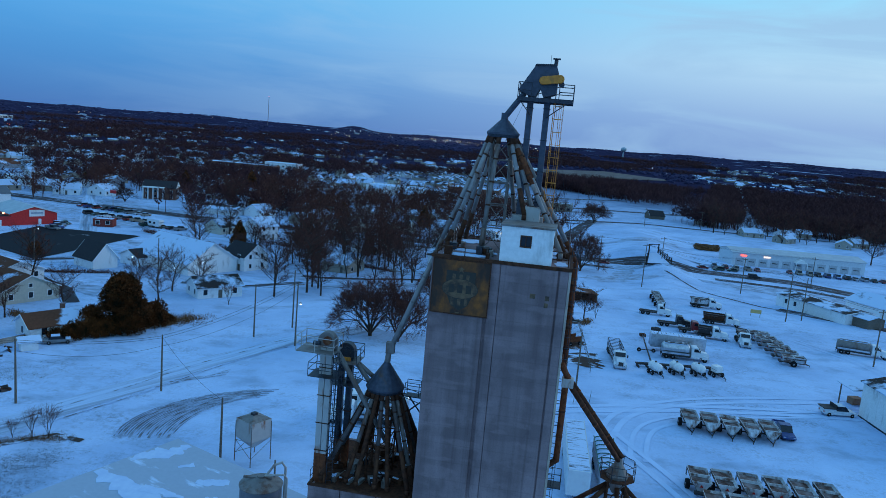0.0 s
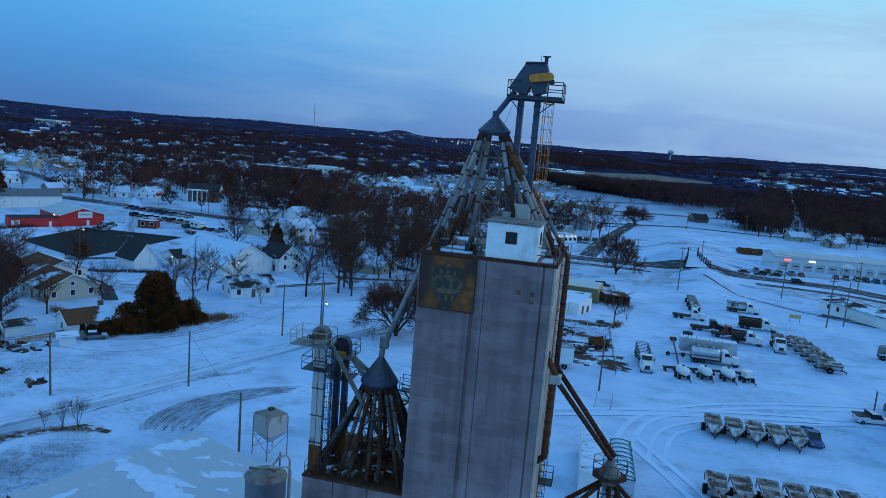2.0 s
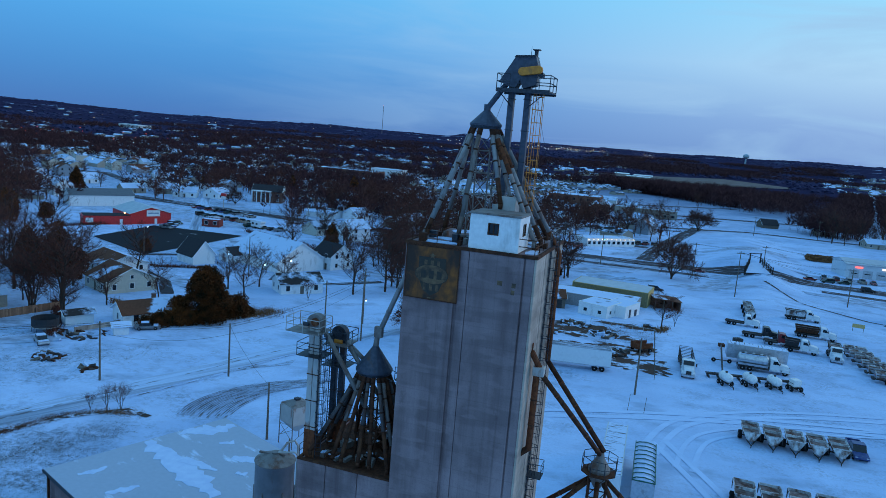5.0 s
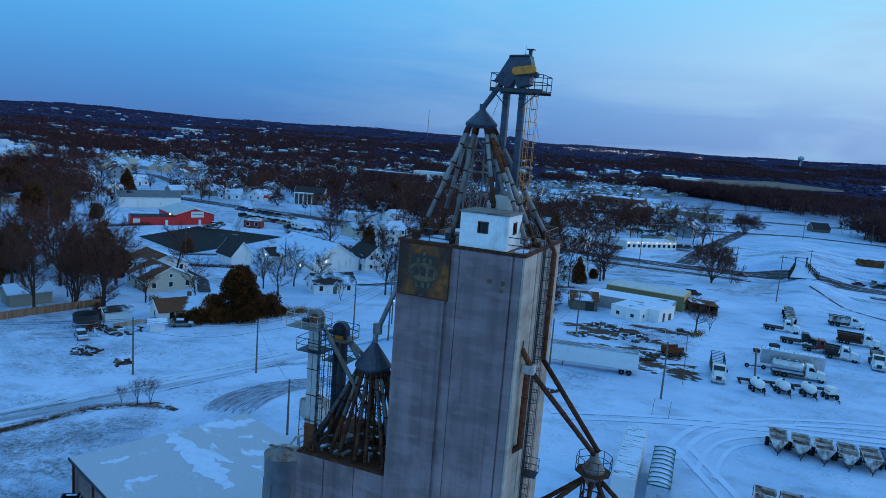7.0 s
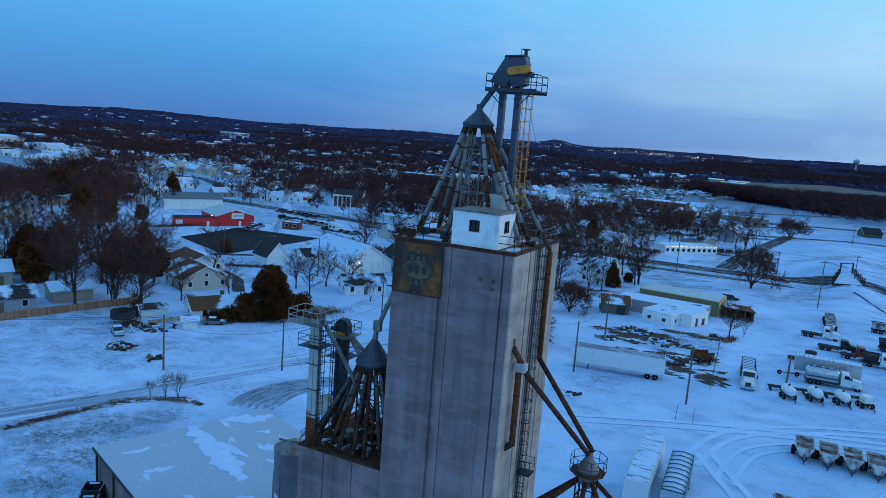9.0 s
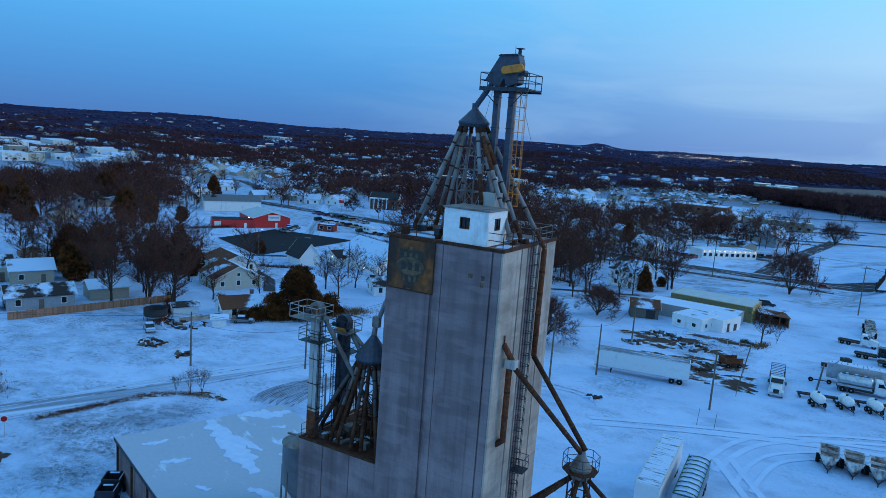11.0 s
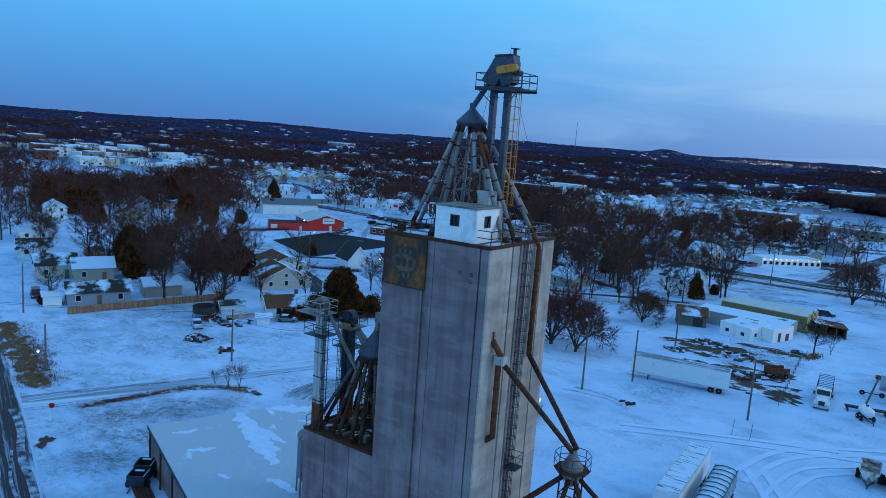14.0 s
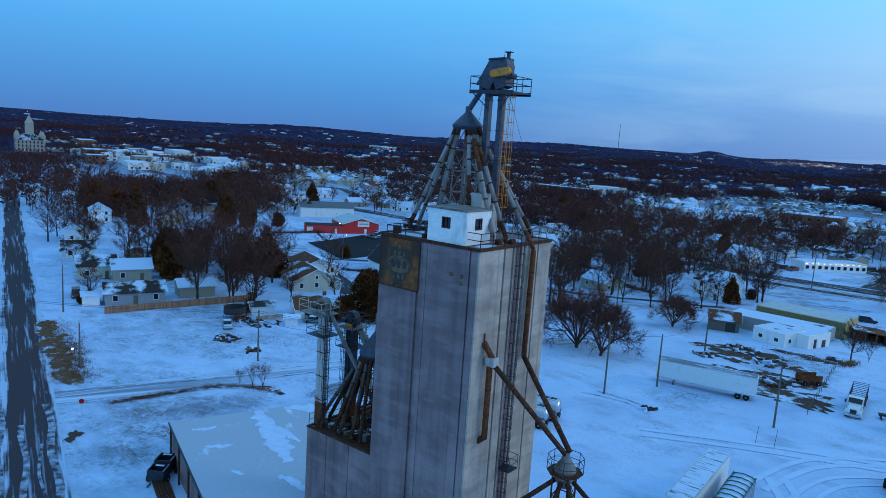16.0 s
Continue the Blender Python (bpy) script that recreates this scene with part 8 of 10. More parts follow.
def utility_pole(key, x, y, h, arm=True, lamp=None, turn=0.0, transformer=False):
    z = level(x, y)
    ob = thing("utility_pole", x, y, z, turn, "weathered wooden utility pole" + (" with a lit lamp" if lamp else "") + (" with crossarm" if arm else ""), "utility pole")
    part("pole", Mesh().tube((0, 0, -0.3), (0, 0, h), 0.17, 0.11, 8), WOOD, ob)
    if arm:
        part("crossarm", Mesh().box(-1.2, 1.2, -0.06, 0.06, h - 0.7, h - 0.56), WOOD, ob)
        for s in (-1.1, -0.5, 0.5, 1.1):
            part("insulator", Mesh().lathe([(0.06, 0), (0.06, 0.18)], 6, (s, 0, h - 0.56)), GALV, ob)
    if transformer:
        part("transformer", Mesh().lathe([(0.25, 0), (0.28, 0.1), (0.28, 0.9), (0.2, 1.0)], 12, (0.4, 0, h - 2.4)), GALV, ob)
    if lamp:
        lh, m = lamp
        a = part("lamp_arm", Mesh().tube((0, 0, lh), (0.2, -1.3, lh + 0.35), 0.035, 0.035, 6), GALV, ob)
        part("lamp_head", Mesh().lathe([(0.12, 0.25), (0.22, 0.0)], 10, (0.2, -1.4, lh + 0.18)), GALV, a)
        part("bulb", Mesh().lathe([(0.05, -0.22), (0.17, -0.12), (0.17, -0.01)], 10, (0.2, -1.4, lh + 0.18)), m, a, "lit bulb")
    TOPS[key] = Vector((x, y, z + h - 0.35))


utility_pole("p1", -57.2, 92.5, 9.3, False)
utility_pole("p2", -40.6, 101.4, 8.8, False)
utility_pole("p3", -35.1, 131.9, 10.5, False)
utility_pole("p4", -25.9, 126.4, 12.2, True, (8.2, LAMP), 30)
utility_pole("p5", -29.3, 139.4, 12.0, False)
utility_pole("p6", -24.6, 79.8, 7.6, False)
utility_pole("p7", -109.6, 90.6, 10.0, False)
utility_pole("p8", -76.7, 72.0, 7.5, False, (3.4, LAMP))
utility_pole("p9", -0.7, 112.1, 11.5, False, (11.2, GALV), 200)
utility_pole("p10", 5.7, 121.6, 9.2, False)
utility_pole("p11", 24.4, 114.4, 9.6, False)
utility_pole("p12", 9.0, 151.4, 8.5, False)
utility_pole("p13", 63.8, 220.0, 14.0, True, None, 10)
utility_pole("p14", 93.7, 186.0, 13.0, True, None, 20)
utility_pole("p15", 99.8, 189.7, 12.0, False)
utility_pole("p16", 92.8, 144.6, 12.5, True, None, 20)
utility_pole("p17", 98.7, 228.1, 12.0, True, None, 30)
utility_pole("p18", 5.2, 216.6, 13.0, False)
utility_pole("p19", 26.0, 262.0, 12.0, True, (9.5, LAMP_GREEN), 10)
utility_pole("p20", 58.0, 258.0, 12.0, True, None, 5)
utility_pole("p21", -48.0, 292.0, 12.0, True, None, 10)
utility_pole("p22", -95.0, 282.0, 11.0, True, (9.0, LAMP), 10)
utility_pole("p23", -112.0, 190.0, 8.5, False, (8.2, LAMP), 160)
utility_pole("p24", -72.0, 176.0, 11.0, False)
utility_pole("p25", 84.0, 268.0, 11.0, True)
utility_pole("p26", 136.0, 256.0, 11.0, True)
utility_pole("p27", 120.0, 425.0, 11.0, True)
utility_pole("p28", 158.0, 436.0, 11.0, True)
utility_pole("p29", -10.0, 152.0, 11.0, True)
TOPS["off_w"] = Vector((-128, 58, 8))


def wire(a, b, sag=0.9, offset=0.0, r=0.028, drop=0.0):
    p, q = TOPS[a] - Vector((0, 0, drop)), TOPS[b] - Vector((0, 0, drop))
    side = Vector((-(q - p).y, (q - p).x, 0)).normalized() * offset
    n = 10
    pts = []
    for i in range(n + 1):
        t = i / n
        c = p.lerp(q, t) + side
        pts.append((c.x, c.y, c.z - 4 * sag * t * (1 - t)))
    ob = new("overhead_wire", Mesh().path(pts, r, 3).data("overhead_wire", CHASSIS))
    tagged(ob, "thin dark overhead wire strung between poles", "wire", "overhead wires")


for off in (-0.5, 0.5):
    wire("off_w", "p1", 1.6, off)
    wire("p1", "p2", 0.6, off)
    wire("p2", "p4", 0.9, off)
    wire("p4", "p29", 0.7, off)
wire("p1", "p2", 1.2, 0, 0.025, 1.4)
wire("p2", "p4", 1.4, 0, 0.025, 1.4)
wire("p3", "p4", 0.5, 0, 0.025)
wire("p10", "p12", 1.4)
wire("p9", "p10", 0.6)
for a, b in (("p13", "p14"), ("p14", "p16"), ("p17", "p13"), ("p19", "p20"), ("p20", "p25"), ("p25", "p26"), ("p21", "p19"), ("p22", "p21"), ("p27", "p28")):
    for off in (-0.9, 0.9):
        wire(a, b, 1.0, off)
wire("p2", "p6", 0.8, 0, 0.02)

# ---- small things near the street ----
st = thing("stop_sign", -58.3, 59.8, level(-58.3, 59.8), 42, "red octagonal road sign with a white rim on a post", "road sign")
part("post", Mesh().tube((0, 0, -0.2), (0, 0, 2.2), 0.035, 0.035, 6), GALV, st)
part("plate", Mesh().prism([(0.38 * math.cos(math.pi / 8 + i * math.pi / 4), 2.4 + 0.38 * math.sin(math.pi / 8 + i * math.pi / 4)) for i in range(8)], "y", -0.075, -0.061), mat("red_sign_face", (0.5, 0.02, 0.03)), st)
part("rim", Mesh().prism([(0.44 * math.cos(math.pi / 8 + i * math.pi / 4), 2.4 + 0.44 * math.sin(math.pi / 8 + i * math.pi / 4)) for i in range(8)], "y", -0.06, -0.036), WHITE, st, "white rim")
tp = thing("trampoline", -81.2, 110.8, level(-81.2, 110.8), 0, "round dark trampoline with a net enclosure", "trampoline")
part("mat", Mesh().lathe([(2.0, 0.85), (2.15, 0.9), (2.15, 0.95)], 24), CHASSIS, tp)
part("rim", Mesh().lathe([(2.15, 0.82), (2.3, 0.86), (2.3, 0.98), (2.15, 1.0)], 24), GALV, tp)
for i in range(8):
    a = i * math.pi / 4
    part("net_pole", Mesh().tube((2.25 * math.cos(a), 2.25 * math.sin(a), 0), (2.25 * math.cos(a), 2.25 * math.sin(a), 2.7), 0.04, 0.04, 5), CHASSIS, tp)
part("net", Mesh().lathe([(2.23, 1.0), (2.26, 1.0), (2.26, 2.5), (2.23, 2.5), (2.23, 1.0)], 24), mat("dark_netting", (0.035, 0.035, 0.04), (0.06, 0.06, 0.065), 9, 0.9), tp, "dark safety net")
car(-76.8, 104.4, -40, ("silver", (0.42, 0.44, 0.47)), "silver car under snow beside the trampoline", "sedan")
car(-119.6, 100.2, -32, ("maroon", (0.22, 0.025, 0.02)), "dark red minivan parked in the drive", "van", False)
car(-66.0, 119.0, 30, ("grey", (0.2, 0.21, 0.22)), "grey car beside the white cottage", "sedan")
COLS = [("white", (0.72, 0.74, 0.76)), ("black", (0.02, 0.02, 0.022)), ("dark_green", (0.02, 0.05, 0.035)), ("dark_red", (0.20, 0.02, 0.018)), ("grey", (0.2, 0.21, 0.22)), ("silver", (0.42, 0.44, 0.47)), ("maroon", (0.22, 0.025, 0.02)), ("dark_blue", (0.02, 0.045, 0.12)), ("tan", (0.3, 0.26, 0.2))]
rng = random.Random(3)


def car_row(x0, y0, x1, y1, n, rot, group, kinds=("sedan", "suv", "pickup", "van")):
    for i in range(n):
        t = (i + 0.5) / n
        c = COLS[rng.randrange(len(COLS))]
        k = kinds[rng.randrange(len(kinds))]
        car(x0 + (x1 - x0) * t + rng.uniform(-.3, .3), y0 + (y1 - y0) * t + rng.uniform(-.3, .3), rot + rng.uniform(-5, 5) + (180 if rng.random() < 0.3 else 0), c,
            f"{c[0].replace('_', ' ')} {'pickup truck' if k == 'pickup' else 'car'} parked on a snowy lot", k, rng.random() < 0.4, group)


car_row(-164, 312, -126, 298, 9, 60, "cars on the lot behind the red building")
car_row(-150, 290, -118, 279, 8, 60, "cars on the lot behind the red building")
car_row(-142, 262, -138, 244, 4, -20, "cars beside the red building")
car_row(-118, 272, -100, 268, 5, 60, "cars on the lot behind the red building")
car_row(108, 283, 130, 282, 5, 80, "cars in front of the long building")
car_row(140, 284, 190, 279, 14, 80, "cars in front of the long building")
car_row(100, 276, 118, 276, 3, 5, "cars in front of the long building")
car_row(8, 312, 20, 302, 4, 60, "cars beside the diner")
car_row(44, 330, 56, 334, 3, 60, "cars beside the diner")
car(40.5, 219.5, 5, COLS[1], "black car parked on the snowy field", "suv")
car(62.0, 268.0, -3, COLS[3], "silver car on the main road", "sedan", False)
car(118.5, 264.0, -2, COLS[1], "dark car on the main road", "suv", False)

ps = thing("pole_sign", -149.8, 314.7, level(-149.8, 314.7), 0, "tall pole sign with plain red and white panels", "sign")
part("post", Mesh().tube((0, 0, -0.2), (0, 0, 6.6), 0.16, 0.14, 8), GALV, ps)
part("panel", Mesh().box(-1.3, 1.3, -0.2, 0.2, 6.6, 8.0), RED, ps, "plain red sign panel", 0.04)
part("panel", Mesh().box(-1.1, 1.1, -0.16, 0.16, 5.2, 6.5), WHITE, ps, "white sign panel", 0.04)
rvh = thing("motor_home", -112.2, 270.6, level(-112.2, 270.6), -30, "white motor home parked on the snowy lot", "motor home")
part("body", Mesh().prism([(-3.6, 0.6), (3.4, 0.6), (3.6, 1.6), (2.9, 2.0), (3.7, 2.5), (3.5, 3.2), (-3.6, 3.2)], "y", -1.2, 1.2), TRUCKWHITE, rvh, bevel=0.06)
part("window", Mesh().box(-2.4, -1.0, -1.23, -1.203, 1.6, 2.3), GLASS, rvh)
part("window", Mesh().box(0.2, 1.4, -1.23, -1.203, 1.6, 2.3), GLASS, rvh)
part("snow_cover", Mesh().box(-3.5, 3.3, -1.1, 1.1, 3.201, 3.3), SNOW, rvh)
for sx in (-2.2, 2.3):
    for s_ in (-1, 1):
        wheel(rvh, sx, s_ * 1.05, 0.4, 0.26)

jk = thing("scrap_wagon", 28.2, 141.8, level(28.2, 141.8), 30, "rusty red scrap wagon in the dirt yard", "wagon")
part("box", Mesh().box(-1.9, 1.9, -1.1, -1.0, 0.8, 1.9).box(-1.9, 1.9, 1.0, 1.1, 0.8, 1.9).box(-1.9, -1.8, -0.999, 0.999, 0.8, 1.9).box(-1.9, 1.9, -1.0, 1.0, 0.7, 0.8), RUST, jk)
for sx in (-1.2, 1.2):
    for s in (-1, 1):
        wheel(jk, sx, s * 1.2, 0.42, 0.28)


def rubble(x, y, n, spread, label, seed, material=WOOD):
    r = random.Random(seed)
    ob = thing("rubble_pile", x, y, level(x, y), 0, label, "rubble pile")
    for k in range(n):
        a, d = r.uniform(0, 6.28), spread * math.sqrt(r.random())
        px, py, h = d * math.cos(a), d * math.sin(a), 0.7 * (1 - d / spread / 1.3)
        mm = pose(px, py, h * 0.5, r.uniform(-25, 25), r.uniform(-25, 25), r.uniform(0, 180))
        part("chunk", Mesh().box(-r.uniform(0.3, 1.2), r.uniform(0.3, 1.2), -r.uniform(0.1, 0.3), r.uniform(0.1, 0.3), -h * 0.5 - 0.1, r.uniform(0.08, 0.25), mm), [material, RUST_DARK, CHASSIS, SNOW][r.randrange(4)], ob)


rubble(15.3, 158.6, 34, 3.2, "heap of dark boards and scrap dusted with snow", 1)
rubble(9.4, 147.6, 14, 1.4, "small heap of grey scrap in snow", 2, GALV_OLD)
rubble(21.5, 151.5, 22, 3.4, "low scatter of dark scrap on bare earth", 4)
rubble(24.5, 137.5, 18, 3.6, "low scatter of dark debris on bare earth", 5)
rubble(32.5, 165.0, 12, 2.0, "pile of dark posts beside a bare tree", 6)
rubble(6.7, 109.4, 9, 0.8, "small dark scrap heap on the snow", 7, CHASSIS)
rubble(-71.0, 98.6, 26, 2.2, "dark brush pile poking through snow", 8)
rubble(-62.0, 96.3, 12, 1.3, "small dark brush pile in snow", 9)
rubble(-74.5, 111.0, 26, 4.5, "garden clutter half buried in snow", 10)

# ---- trees ----
def grow(limbs, twigs, rng, p, d, length, radius, depth, kids, spread, n_twigs, twig_len, twig_w, up=0.12, bend=0.12):
    """One branch and all that it carries."""
    d = (d + Vector((rng.uniform(-bend, bend), rng.uniform(-bend, bend), rng.uniform(-bend * 0.3, bend) + up))).normalized()
    q = p + d * length
    r1 = radius * 0.62
    limbs.tube(p, q, radius, r1, 6 if depth > 2 else 4 if depth > 1 else 3, False)
    if depth == 0:
        for _ in range(n_twigs):
            t = rng.random()
            b = p.lerp(q, 0.15 + 0.85 * t)
            v = (d * rng.uniform(0.3, 1.0) + Vector((rng.gauss(0, 0.62), rng.gauss(0, 0.62), rng.gauss(0.12, 0.45)))).normalized()
            s = v.orthogonal().normalized() * twig_w
            e = b + v * twig_len * rng.uniform(0.5, 1.1)
            k = len(twigs.v)
            twigs.v += [tuple(b - s), tuple(b + s), tuple(e)]
            twigs.f.append((k, k + 1, k + 2))
        return
    a0 = rng.uniform(0, 6.28)
    u = d.orthogonal().normalized()
    w = d.cross(u)
    for i in range(kids[-depth]):
        a = a0 + 2 * math.pi * i / kids[-depth] + rng.uniform(-0.5, 0.5)
        lean = radians(rng.uniform(spread * 0.55, spread * 1.2))
        nd = d * math.cos(lean) + (u * math.cos(a) + w * math.sin(a)) * math.sin(lean)
        start = p.lerp(q, rng.uniform(0.45, 1.0)) if i else q
        grow(limbs, twigs, rng, start, nd, LENS[len(kids) - depth] * rng.uniform(0.75, 1.2) * SIZE[0], r1 * rng.uniform(0.6, 0.85), depth - 1, kids, spread, n_twigs, twig_len, twig_w, up, bend)


LENS = (0.30, 0.22, 0.16, 0.11, 0.08)     # branch lengths as shares of a tree's height
SIZE = [10.0]


def bare_tree_meshes(seed, H, kids, spread, n_twigs, twig_len, twig_w, trunk=0.24, r=0.3, up=0.12):
    rng = random.Random(seed)
    limbs, twigs = Mesh(), Mesh()
    SIZE[0] = H
    grow(limbs, twigs, rng, Vector((0, 0, -0.3)), Vector((0, 0, 1)), H * trunk + 0.3, r, len(kids), kids, spread, n_twigs, twig_len, twig_w, up)
    return limbs.data("trunk", BARK, False), twigs.data("crown", TWIG, False)


def oval_tree(seed, H, R, n_branch, n_sub, n_twigs, twig_len, twig_w, base=0.12, r=0.26, join=False, upright=0.75):
    """A leafless tree with a leader, branches from low down, and a full egg-shaped crown of twigs."""
    rng = random.Random(seed)
    limbs, twigs = Mesh(), Mesh()
    if join:
        twigs = limbs
    forks = [(Vector((rng.gauss(0, 0.04) * H, rng.gauss(0, 0.04) * H, H * 0.8)), 1.0)]
    if upright < 0.7:
        forks += [(Vector((0.28 * R * math.cos(a), 0.28 * R * math.sin(a), H * 0.7)), 0.8) for a in (rng.uniform(0, 2), rng.uniform(2.4, 4.4))]
    z0 = Vector((0, 0, H * base))
    limbs.tube((0, 0, -0.4), z0, r, r * 0.8, 6, False)
    for tip, w in forks:
        mid = z0.lerp(tip, 0.5) + Vector((rng.gauss(0, 0.03) * H, rng.gauss(0, 0.03) * H, 0))
        limbs.tube(z0, mid, r * 0.8 * w, r * 0.45 * w, 5, False)
        limbs.tube(mid, tip, r * 0.45 * w, r * 0.12, 4, False)
        for k in range(int(n_branch / len(forks))):
            t = (k + rng.random()) / (n_branch / len(forks))
            b = z0.lerp(mid, t * 2) if t < 0.5 else mid.lerp(tip, t * 2 - 1)
            a = k * 2.4 + rng.uniform(-0.6, 0.6)
            zz = base + (0.8 - base) * t
            reach = R * (0.45 + 0.75 * math.sin(math.pi * min(1, 0.15 + 0.8 * zz))) * rng.uniform(0.6, 1.1)
            e = b + Vector((math.cos(a) * reach, math.sin(a) * reach, H * rng.uniform(0.10, 0.30) * upright + reach * 0.25))
            e.z = min(e.z, H * rng.uniform(0.92, 1.04))
            c = b.lerp(e, 0.5) - Vector((0, 0, 0.06 * reach))
            limbs.tube(b, c, r * 0.26, r * 0.17, 4, False)
            limbs.tube(c, e, r * 0.17, r * 0.05, 3, False)
            for q in range(n_sub):
                u = 0.2 + 0.8 * (q + rng.random()) / n_sub
                sb = b.lerp(c, u * 2) if u < 0.5 else c.lerp(e, u * 2 - 1)
                d = ((e - b).normalized() * 0.7 + Vector((rng.gauss(0, 0.6), rng.gauss(0, 0.6), rng.gauss(0.35, 0.35)))).normalized()
                se = sb + d * reach * rng.uniform(0.3, 0.6)
                limbs.tube(sb, se, r * 0.10, r * 0.03, 3, False)
                for _ in range(n_twigs):
                    tb = sb.lerp(se, rng.uniform(0.1, 1.0))
                    v = (d * 0.6 + Vector((rng.gauss(0, 0.55), rng.gauss(0, 0.55), rng.gauss(0.25, 0.5)))).normalized()
                    sd = v.cross(Vector((rng.uniform(-1, 1), rng.uniform(-1, 1), rng.uniform(-1, 1)))).normalized() * twig_w
                    te = tb + v * twig_len * rng.uniform(0.5, 1.15)
                    n0 = len(twigs.v)
                    twigs.v += [tuple(tb - sd), tuple(tb + sd), tuple(te)]
                    twigs.f.append((n0, n0 + 1, n0 + 2))
    if join:
        return limbs
    return limbs.data("trunk", BARK, False), twigs.data("crown", TWIG, False)


NEAR_TREES = [bare_tree_meshes(21, 12, (8, 4, 4, 4), 44, 20, 1.4, 0.022, 0.08, 0.40, 0.05), bare_tree_meshes(22, 11.5, (7, 4, 4, 4), 46, 20, 1.4, 0.022, 0.08, 0.38, 0.04),
              oval_tree(23, 15, 4.6, 22, 7, 16, 1.5, 0.022, 0.16, 0.30, upright=0.6), oval_tree(24, 16, 4.2, 24, 7, 15, 1.5, 0.022, 0.14, 0.32),
              bare_tree_meshes(25, 5.6, (5, 4, 3), 24, 9, 0.8, 0.009, 0.10, 0.07, 0.2)]
MID_TREES = [oval_tree(30 + k, 14 + 1.2 * (k % 3), (4.2, 5.2, 3.6, 4.8, 5.6, 4.0)[k], 16, 5, 13, 1.9, 0.034, 0.09 + 0.03 * (k % 2), 0.28, upright=0.6 if k % 2 else 0.8) for k in range(6)]


def bare_tree(x, y, meshes, scale=1.0, turn=0.0, label="bare leafless tree with a dense brown twig crown", name="bare_tree", group="", tall=1.0):
    ob = thing(name, x, y, level(x, y), turn, label, "tree", group)
    ob.scale = (scale, scale, scale * tall)
    part("trunk", meshes[0], None, ob)
    part("crown", meshes[1], None, ob)
    return ob


bare_tree(-12.9, 135.0, NEAR_TREES[0], 1.1, 20, "broad bare tree with a round crown standing in snow", tall=1.25)
bare_tree(-7.3, 132.6, NEAR_TREES[1], 1.0, 130, "broad bare tree beside its twin, standing in snow", tall=1.25)
bare_tree(-1.0, 169.7, NEAR_TREES[1], 0.9, 60, "broad bare tree alone in the snow")
bare_tree(-40.4, 169.0, NEAR_TREES[2], 1.0, 10)
bare_tree(-33.8, 176.1, NEAR_TREES[3], 1.1, 50)
bare_tree(-29.5, 172.0, NEAR_TREES[2], 0.8, 200)
bare_tree(-47.6, 156.1, NEAR_TREES[4], 1.3, 0)
bare_tree(-62.0, 152.0, NEAR_TREES[3], 0.75, 80)
bare_tree(-69.0, 158.0, NEAR_TREES[2], 0.7, 150)
bare_tree(-57.5, 166.0, NEAR_TREES[2], 0.72, 300)
bare_tree(35.4, 166.5, NEAR_TREES[2], 0.6, 0, "small bare tree beside the wire fence")
bare_tree(38.8, 169.0, NEAR_TREES[4], 1.2, 90, "small bare tree behind the wire fence")
bare_tree(49.1, 246.6, NEAR_TREES[1], 1.2, 90, "broad bare tree beside the main road", tall=1.35)
bare_tree(27.0, 378.2, NEAR_TREES[0], 1.45, 20, "large broad bare tree behind the diner")
bare_tree(50.5, 441.6, NEAR_TREES[2], 1.0, 0)
bare_tree(72.7, 467.3, NEAR_TREES[3], 0.9, 60)
bare_tree(13.7, 228.6, NEAR_TREES[2], 0.9, 120)
for k, (x, y, s) in enumerate(((-51.3, 82.2, 0.65), (-49.2, 82.9, 1.0), (-47.3, 83.2, 1.05))):
    bare_tree(x, y, NEAR_TREES[4], s, 70 * k, "thin leafless sapling in dry grass beside the ditch", "sapling")
